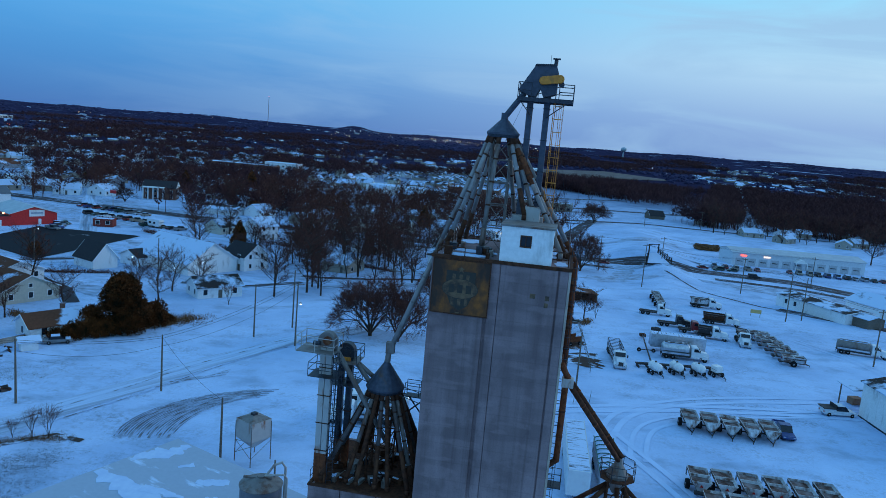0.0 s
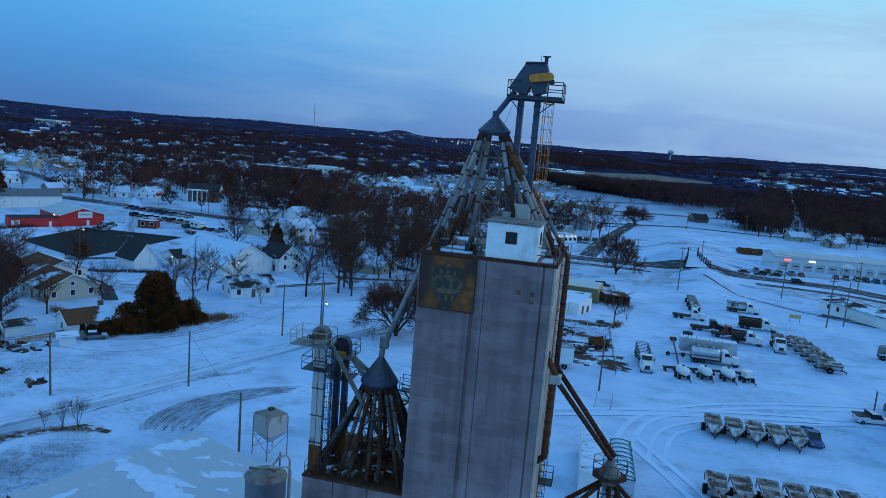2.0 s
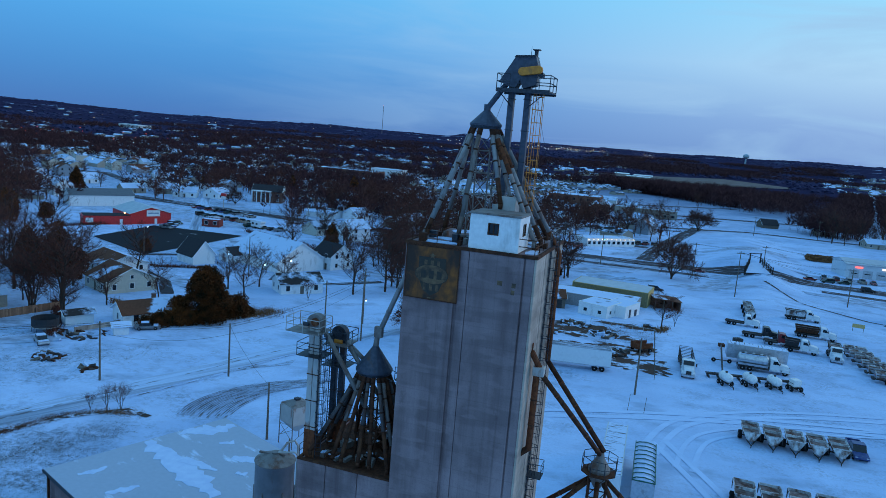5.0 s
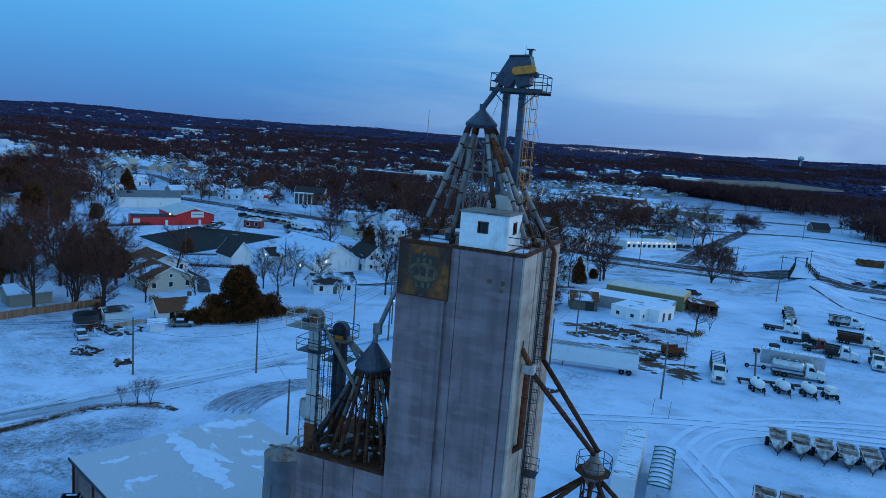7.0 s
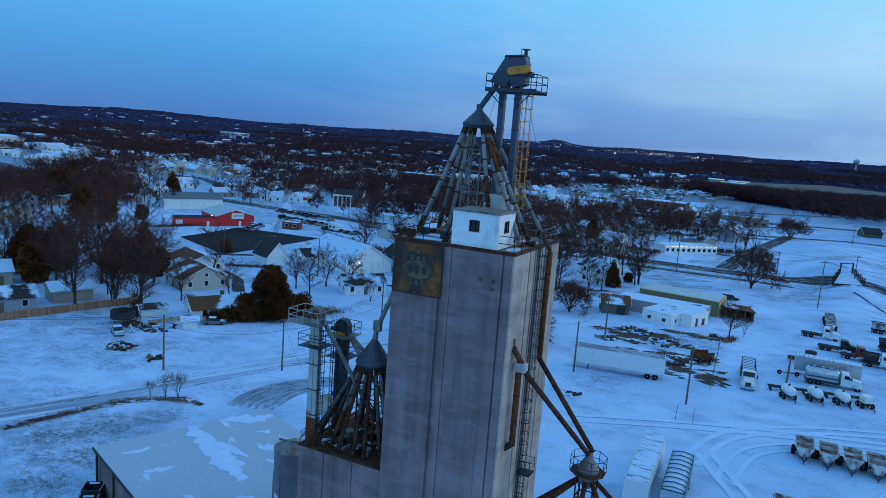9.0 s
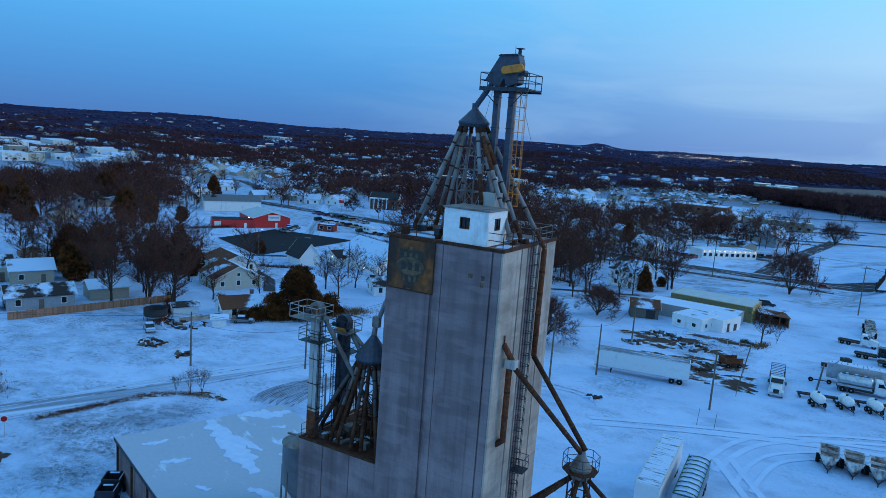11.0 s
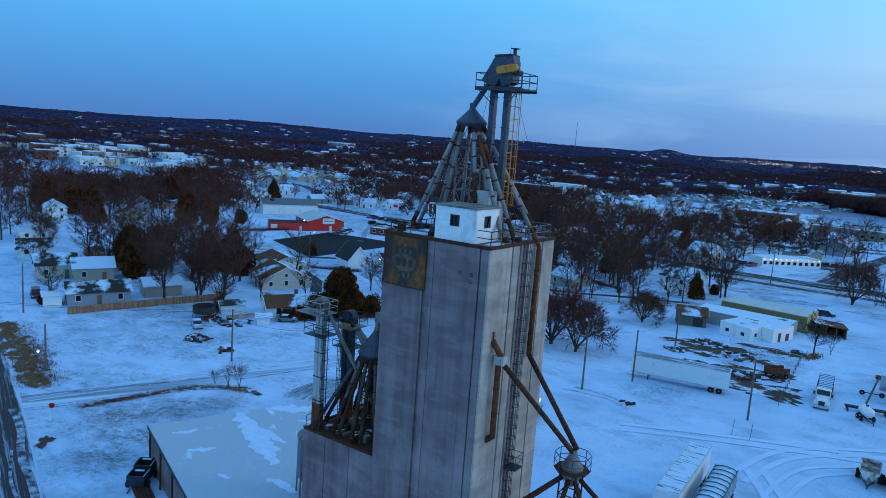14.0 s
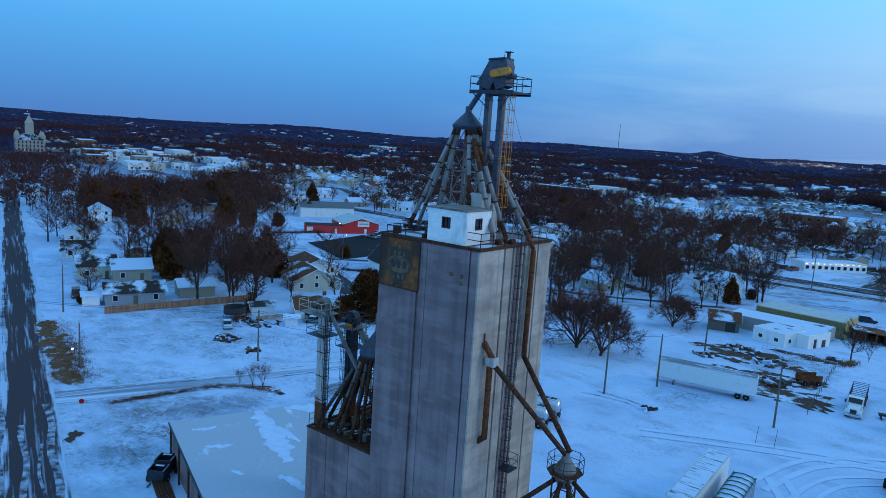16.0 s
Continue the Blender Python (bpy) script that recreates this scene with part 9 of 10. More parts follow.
for k, (x, y, s, m) in enumerate(((-113.2, 98.9, 0.62, 2), (-85.9, 121.6, 1.05, 3), (-90.5, 127.0, 1.2, 2), (-94.5, 123.5, 1.1, 3), (-108.0, 134.4, 1.25, 2), (-115.0, 128.0, 1.2, 3), (-120.0, 139.0, 1.25, 2),
                                  (-95.7, 161.4, 0.85, 3), (-130.0, 134.0, 1.0, 3), (-142.0, 131.0, 0.95, 2), (-187.5, 148.6, 0.9, 1), (-83.0, 131.0, 0.6, 2), (-76.0, 139.0, 0.6, 3), (-100.0, 143.0, 1.0, 3),
                                  (-36.0, 203.0, 1.0, 2), (-24.0, 201.0, 1.05, 3), (-14.0, 205.0, 0.95, 2), (-8.0, 196.0, 1.0, 3), (-20.0, 222.0, 1.0, 2), (-42.0, 216.0, 1.05, 3), (14.0, 226.0, 0.9, 2), (88.0, 419.0, 1.35, 0), (161.6, 424.0, 1.3, 3), (203.5, 333.0, 1.2, 2), (-2.0, 232.0, 1.0, 3), (-190.0, 138.0, 0.95, 3), (-108.1, 124.0, 1.15, 3), (-96.0, 114.0, 1.1, 2), (-78.3, 223.0, 1.0, 3), (-57.0, 213.5, 1.0, 2), (-139.0, 137.0, 0.9, 2), (-91.0, 120.0, 0.8, 3), (-84.0, 118.6, 0.75, 2), (-138.0, 185.0, 1.0, 3), (-83.0, 270.0, 0.9, 2), (-91.0, 255.0, 0.8, 3), (-156.0, 340.0, 0.9, 1), (-34.0, 184.0, 1.0, 2), (-64.0, 165.0, 0.7, 3), (-41.0, 224.0, 1.0, 3), (-20.0, 237.0, 1.0, 2), (-33.0, 235.0, 1.1, 3), (-2.0, 182.0, 0.6, 1), (-32.0, 182.0, 0.9, 3))):
    bare_tree(x, y, NEAR_TREES[m], s, 47 * k)


# evergreens: uneven lumps of small leaf sprays round a short trunk
def cedar_meshes(seed, H, R, n, size=0.5, pointed=0.6, lumps=26):
    r = random.Random(seed)
    trunk = Mesh().tube((0, 0, -0.3), (0, 0, H * 0.85), 0.24, 0.05, 7, False)
    c = Mesh()
    balls = []
    for k in range(lumps):
        t = (k + 0.5) / lumps
        z = H * (0.08 + 0.80 * t)
        reach = R * (1 - t) ** pointed * min(1, 0.75 + t)
        a = k * 2.4 + r.uniform(-0.7, 0.7)
        d = reach * r.uniform(0.25, 0.75)
        balls.append((Vector((d * math.cos(a), d * math.sin(a), z + r.uniform(-0.04, 0.04) * H)), max(0.14 * R, (reach - d) * r.uniform(0.5, 1.3) + 0.10 * R)))
        trunk.tube((0, 0, z * 0.8), tuple(balls[-1][0]), 0.06, 0.02, 4, False)
    total = sum(b[1] ** 2 for b in balls)
    for p0, rad in balls:
        for _ in range(int(n * rad * rad / total)):
            v = Vector((r.gauss(0, 1), r.gauss(0, 1), r.gauss(0.2, 0.9))).normalized()
            p = p0 + v * rad * (0.45 + 0.55 * r.random() ** 0.5)
            if p.z < 0.05:
                continue
            w = (v + Vector((r.gauss(0, 0.5), r.gauss(0, 0.5), r.gauss(0.3, 0.5)))).normalized()
            s = w.cross(Vector((r.uniform(-1, 1), r.uniform(-1, 1), r.uniform(-1, 1)))).normalized() * size * 0.42
            e = p + w * size * r.uniform(0.5, 1.3)
            b = len(c.v)
            c.v += [tuple(p - s), tuple(p + s), tuple(e + s * 0.4), tuple(e - s * 0.3)]
            c.f.append((b, b + 1, b + 2, b + 3))
    return trunk.data("trunk", BARK), c.data("crown", NEEDLE)


CEDARS = [cedar_meshes(51, 12.6, 5.3, 17000, 0.36, 0.52, 34), cedar_meshes(52, 8.0, 4.4, 3000, 0.6, 0.35, 18), cedar_meshes(53, 14.0, 4.4, 3600, 0.75, 0.7, 24)]
BUSH = cedar_meshes(54, 2.2, 2.6, 2600, 0.3, 0.3, 16)


def cedar(x, y, m, s, turn, label="dense dark evergreen tree with a rusty brown tint", tall=1.0):
    ob = thing("evergreen_tree", x, y, level(x, y), turn, label, "tree")
    ob.scale = (s, s, s * tall)
    part("trunk", m[0], None, ob)
    part("crown", m[1], None, ob)


cedar(-59.4, 129.0, CEDARS[0], 1.0, 0, "tall dense dark evergreen tree with rusty brown tint")
for k, (x, y, s_, t_) in enumerate(((-67.6, 121.2, 0.8, 0.9), (-65.2, 122.2, 0.9, 1.1), (-63.4, 124.4, 1.0, 1.2), (-61.0, 125.2, 1.0, 1.0), (-58.4, 130.6, 1.2, 1.3), (-55.6, 134.0, 1.1, 1.2), (-56.6, 137.8, 1.0, 1.4), (-54.0, 137.0, 0.7, 0.9), (-60.0, 134.4, 1.2, 1.6), (-64.6, 127.6, 1.1, 1.5))):
    cedar(x, y, BUSH, s_, 67 * k, "low rusty brown bush at the foot of the evergreen", t_)
cedar(-129.5, 134.0, CEDARS[0], 1.05, 140, "tall dense dark evergreen tree with rusty brown tint")
for k, (x, y, s_) in enumerate(((-279, 289, 1.2), (-290, 312, 1.2), (-262, 262, 1.0), (-72, 246, 0.7), (-54, 262, 0.75), (-26, 244, 0.6), (-18, 262, 0.7), (-46, 315, 0.9), (-90, 330, 0.9), (-10, 330, 0.8), (-64, 360, 1.0), (-150, 402, 1.0), (-205, 402, 1.0), (-120, 430, 1.1), (-20, 396, 0.9), (-240, 330, 1.0), (-185, 240, 0.8))):
    cedar(x, y, CEDARS[1 + k % 2], s_, 77 * k, "dark evergreen tree among bare town trees")
cedar(-111.0, 152.5, CEDARS[2], 1.0, 0)
cedar(-117.0, 149.0, CEDARS[2], 0.9, 70)
cedar(-105.5, 150.0, CEDARS[1], 1.0, 160)
cedar(6.2, 216.0, CEDARS[2], 0.62, 20, "dark evergreen beside the white house")
cedar(10.6, 228.0, CEDARS[1], 0.4, 60, "small dark evergreen beside the white house")
cedar(-113.0, 97.0, CEDARS[1], 0.28, 0, "small dark evergreen bush at the foot of a tree")
cedar(-115.8, 196.5, CEDARS[1], 0.5, 0, "small round evergreen beside the lot")
for k, (x, y, s_, t_) in enumerate(((-121.4, 127.5, 0.95, 1.3), (-127.0, 140.0, 1.0, 1.5), (-195.0, 219.7, 1.1, 1.6), (-189.0, 226.0, 1.0, 1.5), (-203.0, 226.0, 1.0, 1.4), (-264.0, 279.0, 1.3, 1.4), (-256.0, 268.0, 1.2, 1.5), (-248.0, 193.0, 1.3, 1.4), (-255.0, 200.0, 1.2, 1.4), (-240.0, 200.0, 1.2, 1.3))):
    cedar(x, y, CEDARS[1], s_, 61 * k, "dense tree holding dead brown leaves", t_)
cedar(-234.0, 205.0, CEDARS[2], 1.1, 10)
cedar(-214.0, 190.0, CEDARS[2], 1.0, 70)

# dry grass tufts, as stuff
LAWN = mat("lawn_grass", (0.10, 0.105, 0.095), (0.16, 0.155, 0.14), 1.5, 0.95, 0, 0.3)


def tufts(name, pts, n, h, seed, label, spread=1.2, material=DRYGRASS):
    r = random.Random(seed)
    m = Mesh()
    for _ in range(n):
        i = r.randrange(len(pts) - 1)
        t = r.random()
        x = pts[i][0] + (pts[i + 1][0] - pts[i][0]) * t + r.gauss(0, spread)
        y = pts[i][1] + (pts[i + 1][1] - pts[i][1]) * t + r.gauss(0, spread)
        z = level(x, y)
        for _ in range(9):
            a = r.uniform(0, 6.28)
            dx, dy = 0.022 * math.cos(a), 0.022 * math.sin(a)
            ex, ey, bx, by = r.gauss(0, 0.16), r.gauss(0, 0.16), r.gauss(0, 0.3), r.gauss(0, 0.3)
            k = len(m.v)
            m.v += [(x + bx - dx, y + by - dy, z), (x + bx + dx, y + by + dy, z), (x + bx + ex, y + by + ey, z + h * r.uniform(0.4, 1.1))]
            m.f.append((k, k + 1, k + 2))
    tagged(new(name, m.data(name, material)), label, "grass", kind="stuff")


tufts("dry_grass", [(-59.8, 65.6), (-56.6, 72.8), (-53.3, 80), (-49, 82.6), (-45.1, 83.2)], 420, 0.3, 1, "dead grass and weeds along the ditch", 0.5)
tufts("dry_grass", [(-104, 84.5), (-92, 78.8), (-80, 72), (-71.5, 67)], 700, 0.5, 2, "brown dry grass beside the street", 1.8)
tufts("dry_grass", [(-90, 79.5), (-80, 74), (-72, 68.5)], 300, 0.4, 3, "dark brown weeds beside the street", 0.9, TWIG)
tufts("dry_grass", [(-66, 126), (-56, 136), (-50, 142)], 900, 0.9, 4, "rusty brown undergrowth at the evergreens' feet", 1.8)
tufts("dry_grass", [(12, 152), (22, 156), (30, 160)], 260, 0.3, 5, "dead weeds in the dirt yard", 3.0)
tufts("dry_grass", [(-59.8, 65.6), (-56.6, 72.8), (-53.3, 80)], 260, 0.3, 6, "dead weeds along the ditch", 0.35, TWIG)
for k, (pts, n_, sp) in enumerate((([(-56, 64), (-51, 68), (-47, 72)], 900, 2.2), ([(-49, 61), (-43, 64), (-38, 70)], 700, 2.6), ([(-47, 55), (-41, 58)], 420, 1.8), ([(-52, 73), (-44, 78)], 420, 1.7), ([(-78, 92), (-66, 102), (-56, 108)], 620, 2.8), ([(-96, 100), (-84, 108)], 420, 3.0))):
    tufts("dry_grass", pts, n_, 0.09, 20 + k, "short dull grass showing through thin snow on the lawn", sp, LAWN)

# ---- the town beyond ----
rng = random.Random(17)
TAKEN = [(-150, 368, 26), (-136, 340, 20), (-180, 350, 20), (-162, 258, 26), (-199, 291, 24), (-150, 368, 14), (-122, 223, 34), (-73, 198, 20), (-97, 192, 12), (147, 300, 42), (30, 318, 18), (112, 202, 20), (133, 206, 14), (-140, 295, 40), (86, 275, 26), (20, 180, 22), (2, 221, 12), (-226, 376, 16), (-30, 212, 10), (-104, 164, 12), (-91, 147, 12)]


def free(x, y, r):
    if any(math.hypot(x - a, y - b) < c + r for a, b, c in TAKEN):
        return False
    u = 0.867 * (x + 47.5) - 0.498 * (y - 46)
    v = 0.498 * (x + 47.5) + 0.867 * (y - 46)
    if abs(v) < 9:                                  # the street
        return False
    yr = 285 - 0.23 * (x + 12) if x < 0 else 280
    if abs(y - yr) < 12 and x < 120:                # the main road
        return False
    return True


WALLS = [WHITE_SIDING, TAN, BEIGE, WHITE_SIDING, GREYBLUE, BRICK]
ROOFS = [ROOFSNOW, ROOFSNOW, ROOFPATCH, ROOFSNOW, ROOFBROWN]
HOUSES = []
for w_i, wall in enumerate(WALLS[:5]):
    HOUSES.append((wall, ROOFS[w_i]))
STOCK = {}


def town_house(x, y, rot, k):
    if k not in STOCK:
        wall, roof = HOUSES[k % 5]
        ob = house(x, y, rot, 9.5 + 1.5 * (k % 4), 7.5 + (k % 3), 2.9 if k % 4 else 5.2, 2.2 + 0.4 * (k % 3), wall, roof, "small town house with a snowy roof among bare trees", storeys=1 if k % 4 else 2, trim=False, far=True, windows=k < 10)
        STOCK[k] = ob
        return ob
    return copy_thing(STOCK[k], pose(x, y, level(x, y), 0, 0, rot))


count = 0
for row in range(30):
    for col in range(-34, 30):
        u, v = 24.0 * col + rng.uniform(-6, 6), 150 + 27.0 * row + (15 if row % 2 else 0) + rng.uniform(-4, 4)
        a = radians(-30 if v < 420 else -12)
        x, y = u * math.cos(a) - v * math.sin(a), u * math.sin(a) + v * math.cos(a)
        d = math.hypot(x, y)
        if d > 860 or y < 130 or x > 60 or abs(math.atan2(x - 13, y)) > radians(66) or (y < 265 and x > -70):
            continue
        if rng.random() < 0.42 + 0.1 * (d > 500) or not free(x, y, 9):
            continue
        if count < 170:
            k = count % 10 if count >= 10 else count
            town_house(x, y, math.degrees(a) + rng.choice((0, 90)) + rng.uniform(-3, 3), k if d < 520 or count < 10 else 10 + k % 5)
            TAKEN.append((x, y, 7))
            count += 1

# larger blocks of the town centre and the school
BLOCKS = [(-560, 415, 26, 16, 8, BRICK), (-600, 462, 30, 18, 7, WHITE), (-530, 440, 24, 14, 9, TAN), (-500, 412, 30, 18, 6, WHITE), (-505, 462, 34, 16, 5, WHITE), (-470, 480, 30, 18, 5, WHITE), (-640, 470, 40, 20, 9, BRICK),
          (-575, 505, 30, 18, 8, BRICK), (-640, 520, 30, 22, 7, WHITE), (-560, 560, 40, 20, 6, WHITE), (-690, 560, 36, 20, 8, TAN), (-710, 640, 60, 24, 6, WHITE), (-440, 445, 36, 16, 5, WHITE), (-900, 640, 60, 22, 10, BRICK),
          (-176, 600, 60, 18, 8, BRICK), (-150, 640, 30, 16, 9, WHITE), (-28, 520, 60, 26, 5, WHITE), (20, 520, 36, 26, 8, BRICK), (6, 432, 26, 14, 5, BRICK), (66, 486, 40, 12, 5, TAN), (-300, 640, 44, 20, 6, WHITE), (-905, 1400, 80, 30, 10, WHITE)]
for x, y, w_, d_, h_, wall in BLOCKS:
    flat_building(x, y, -28 if x < -400 else -8, w_, d_, h_, wall, ROOFSNOW, "flat-roofed town building with snow on its roof", wins=("s", "e"), floors=2 if h_ > 6 else 1, every=5.0, win=(1.8, 1.5), frame=None)
flat_building(-668, 520, 88, 90, 36, 7, WHITE, ROOFSNOW, "long pale flat-roofed store building with snow", wins=(), every=6.0)
flat_building(-492, 420, 66, 21, 16, 5.5, BEIGE, ROOFSNOW, "beige flat-roofed store with a lit wall", wins=(), every=5.0)
flat_building(-512, 462, 62, 34, 18, 5, GREYBLUE, ROOFSNOW, "low grey store building with snow on its roof", wins=(), every=6.0)
flat_building(-560, 470, 80, 46, 22, 6, WHITE, ROOFSNOW, "broad white store building with snow on its roof", wins=(), every=6.0)
ch = thing("courthouse", -750, 470, level(-750, 470), -28, "large pale stone courthouse with a central tower", "courthouse")
STONE = mat("pale_stone", (0.45, 0.42, 0.36), (0.36, 0.33, 0.29), 2, 0.9)
part("block", Mesh().box(-17, 17, -14, 14, -1, 13), STONE, ch)
part("roof", Mesh().prism([(-14.5, 13), (14.5, 13), (5, 19), (-5, 19)], "x", -17.5, 17.5), ROOFPATCH, ch)
tw = part("tower", Mesh().box(-4, 4, -4, 4, 13, 31), STONE, ch)
m = Mesh()
m.v += [(-4.4, -4.4, 31), (4.4, -4.4, 31), (4.4, 4.4, 31), (-4.4, 4.4, 31), (0, 0, 40)]
m.f += [(0, 1, 4), (1, 2, 4), (2, 3, 4), (3, 0, 4), (3, 2, 1, 0)]
part("spire", m, STONE, tw)
for sx in (-15, 15):
    for sy in (-12, 12):
        part("corner_turret", Mesh().box(sx - 2.4, sx + 2.4, sy - 2.4, sy + 2.4, 13, 18).tube((sx, sy, 18), (sx, sy, 23), 3.0, 0.2, 4), STONE, ch)
for k in range(7):
    for f in range(3):
        glazing(ch, "s", -13.5 + 4.5 * k, 1.5 + 4 * f, 1.5, 2.4, 34, 28, frame=None)
        glazing(ch, "e", -11 + 3.6 * k, 1.5 + 4 * f, 1.3, 2.4, 34, 28, frame=None)

# masts on the horizon
mast = thing("radio_mast", -780, 3000, level(-780, 3000), 0, "thin lattice radio mast on the horizon", "radio mast")
part("mast", Mesh().tube((0, 0, 0), (0, 0, 118), 1.3, 0.9, 4), GALV_OLD, mast)
part("beacon", Mesh().lathe([(0.5, 0), (0.9, 1.0), (0.5, 2)], 8, (0, 0, 118)), LAMP_RED, mast, "small red beacon lamp")
wt = thing("water_tower", 660, 2750, level(660, 2750), 0, "pale blue water tower on a wooded hill", "water tower")
part("tank", Mesh().lathe([(3, 24), (10, 28), (11, 33), (9, 38), (2, 41)], 20), mat("pale_blue_paint", (0.45, 0.55, 0.6)), wt, smooth=True)
part("stem", Mesh().tube((0, 0, 0), (0, 0, 25), 3.4, 2.4, 12), mat("pale_blue_paint", (0.45, 0.55, 0.6)), wt)

# trees through the town
def tree_group(seed, n, w, d):
    """Several bare trees in one mesh, for places where they cannot be told apart."""
    r = random.Random(seed)
    m = Mesh()
    for _ in range(n):
        v, px, py = MID_RAW[r.randrange(4)], r.uniform(-w, w), r.uniform(-d, d)
        s, a = r.uniform(0.7, 1.15), r.uniform(0, 6.28)
        ca, sa = s * math.cos(a), s * math.sin(a)
        k = len(m.v)
        m.v += [(px + x * ca - y * sa, py + x * sa + y * ca, z * s) for x, y, z in v.v]
        m.f += [tuple(k + i for i in f) for f in v.f]
    return m.data("bare_tree_thicket", TWIG)


MID_RAW = [oval_tree(80 + k, 13.5 + k, 4.4 + 0.5 * (k % 3), 11, 4, 7, 2.3, 0.075, 0.08, 0.24, True, 0.6 if k % 2 else 0.8) for k in range(4)]
GROUPS = [tree_group(90 + k, 7, 21, 13) for k in range(4)]
MID = 0
rng = random.Random(29)
tries = 0


OPEN_LOTS = ([(-98, 625), (-15, 740), (2, 450), (-58, 405)], [(36, 670), (145, 800), (112, 480), (32, 425)], [(-345, 420), (-314, 510), (-232, 372), (-252, 318)], [(-505, 392), (-498, 478), (-345, 335), (-358, 284)])


def open_lot(x, y, margin=0.0):
    """Whether a place lies on, or within a margin of, the open snowy lots of the town."""
    for quad in OPEN_LOTS:
        sides = []
        for (ax, ay), (bx, by) in zip(quad, quad[1:] + quad[:1]):
            sides.append(((bx - ax) * (y - ay) - (by - ay) * (x - ax)) / math.hypot(bx - ax, by - ay))
        if max(sides) < margin or min(sides) > -margin:
            return True
    return False


def wooded(x, y):
    """Whether trees may stand here."""
    return y > 150 and not open_lot(x, y, 4) and not (-110 < x < 60 and 462 < y < 545) and not (-60 < x < 40 and 338 < y < 372) and free(x, y, 2.0) and not (x > 15 and y < 335) and not (x > -70 and y < 196) and not (x > 60 and y < 560) and not (-45 < x < 20 and y > 470 and y < 550) and not (-225 < x < -58 and 165 < y < 335) and not (math.atan2(x - 27, y) < radians(-46) and x < -330 and noise.noise((x / 50, y / 50, 7.7)) < 0.05)


for k in range(11):
    t, w_ = rng.random(), rng.gauss(0, 13)
    x, y = -268 + 134 * t + 0.75 * w_, 276 - 122 * t + 0.66 * w_
    if free(x, y, 1.0):
        bare_tree(x, y, MID_TREES[k % 6], rng.uniform(0.85, 1.25), rng.uniform(0, 360), group="bare trees through the town", tall=rng.uniform(0.9, 1.2))
for k in range(30):
    x = rng.uniform(-215, -88)
    y = rng.uniform(112, max(114, 2 + 1.08 * (27 - x) - 8))
    if free(x, y, 1.0) and y > 108 - 0.2 * x - 18:
        bare_tree(x, y, MID_TREES[k % 6], rng.uniform(0.6, 0.95), rng.uniform(0, 360), group="bare trees through the town", tall=rng.uniform(0.85, 1.15))
for k in range(16):
    x, y = rng.uniform(-330, -150), rng.uniform(215, 430)
    if free(x, y, 1.0):
        bare_tree(x, y, MID_TREES[k % 6], rng.uniform(0.7, 1.1), rng.uniform(0, 360), group="bare trees through the town", tall=rng.uniform(0.85, 1.2))
for k in range(46):
    x, y = rng.uniform(-70, 10), rng.uniform(198, 268)
    if free(x, y, 1.0):
        bare_tree(x, y, MID_TREES[k % 6], rng.uniform(0.6, 1.05), rng.uniform(0, 360), group="bare trees through the town", tall=rng.uniform(0.85, 1.2))
while MID < 104 and tries < 9000:
    tries += 1
    a = rng.uniform(radians(-64), radians(20))
    d = 175 + 240 * rng.random() ** 0.9
    x, y = 13 + d * math.sin(a), d * math.cos(a)
    if not wooded(x, y) or noise.noise((x / 60, y / 60, 2.2)) < -0.3:
        continue
    bare_tree(x, y, MID_TREES[rng.randrange(6)], rng.uniform(0.65, 1.1), rng.uniform(0, 360), group="bare trees through the town", tall=rng.uniform(0.9, 1.15))
    MID += 1
n, tries = 0, 0
while n < 44 and tries < 9000:
    tries += 1
    a, d = rng.uniform(radians(-64), radians(14)), 270 + 190 * rng.random()
    x, y = 13 + d * math.sin(a), d * math.cos(a)
    if not wooded(x, y) or (a < radians(-36) and noise.noise((x / 34, y / 34, 4.1)) < 0.08):
        continue
    ob = new("bare_tree_thicket", GROUPS[n % 4])
    ob.matrix_world = pose(x, y, level(x, y), 0, 0, -30 + rng.uniform(-20, 20) + 180 * (n % 2))
    tagged(ob, "bare brown trees standing close together between houses", "trees", kind="stuff")
    n += 1


for k, (x, y, s_) in enumerate(((-41.6, 222, 1.0), (-32.6, 230.4, 1.1), (-17.1, 224, 1.0), (-12.6, 259.3, 1.0), (-24.6, 204.5, 0.9), (-10.4, 189, 0.85), (12.8, 223.8, 1.0), (-40.4, 262, 1.0), (-28, 248, 1.0), (-46, 238, 1.0), (-6, 246, 0.9), (-53, 262, 1.1), (4, 206, 0.8), (-18, 190, 0.8))):
    bare_tree(x, y, MID_TREES[k % 6], s_, 83 * k, group="bare trees through the town", tall=1.05)
for k, (x, y) in enumerate(((-226, 182), (-250, 196), (-214, 206), (-268, 226), (-238, 232), (-292, 214), (-282, 252), (-316, 240))):
    if free(x, y, 4):
        town_house(x, y, -30 + 90 * (k % 2), k % 10)
        TAKEN.append((x, y, 7))
for k in range(26):
    a, d = radians(rng.uniform(-66, -50)), rng.uniform(300, 560)
    x, y = 20 + d * math.sin(a), d * math.cos(a)
    if free(x, y, 2) and k % 3 == 0:
        town_house(x, y, -30 + 90 * (k % 2), k % 10)
        TAKEN.append((x, y, 7))
    elif free(x, y, 2) and not open_lot(x, y):
        bare_tree(x, y, MID_TREES[k % 6], rng.uniform(0.8, 1.2), rng.uniform(0, 360), group="bare trees through the town")


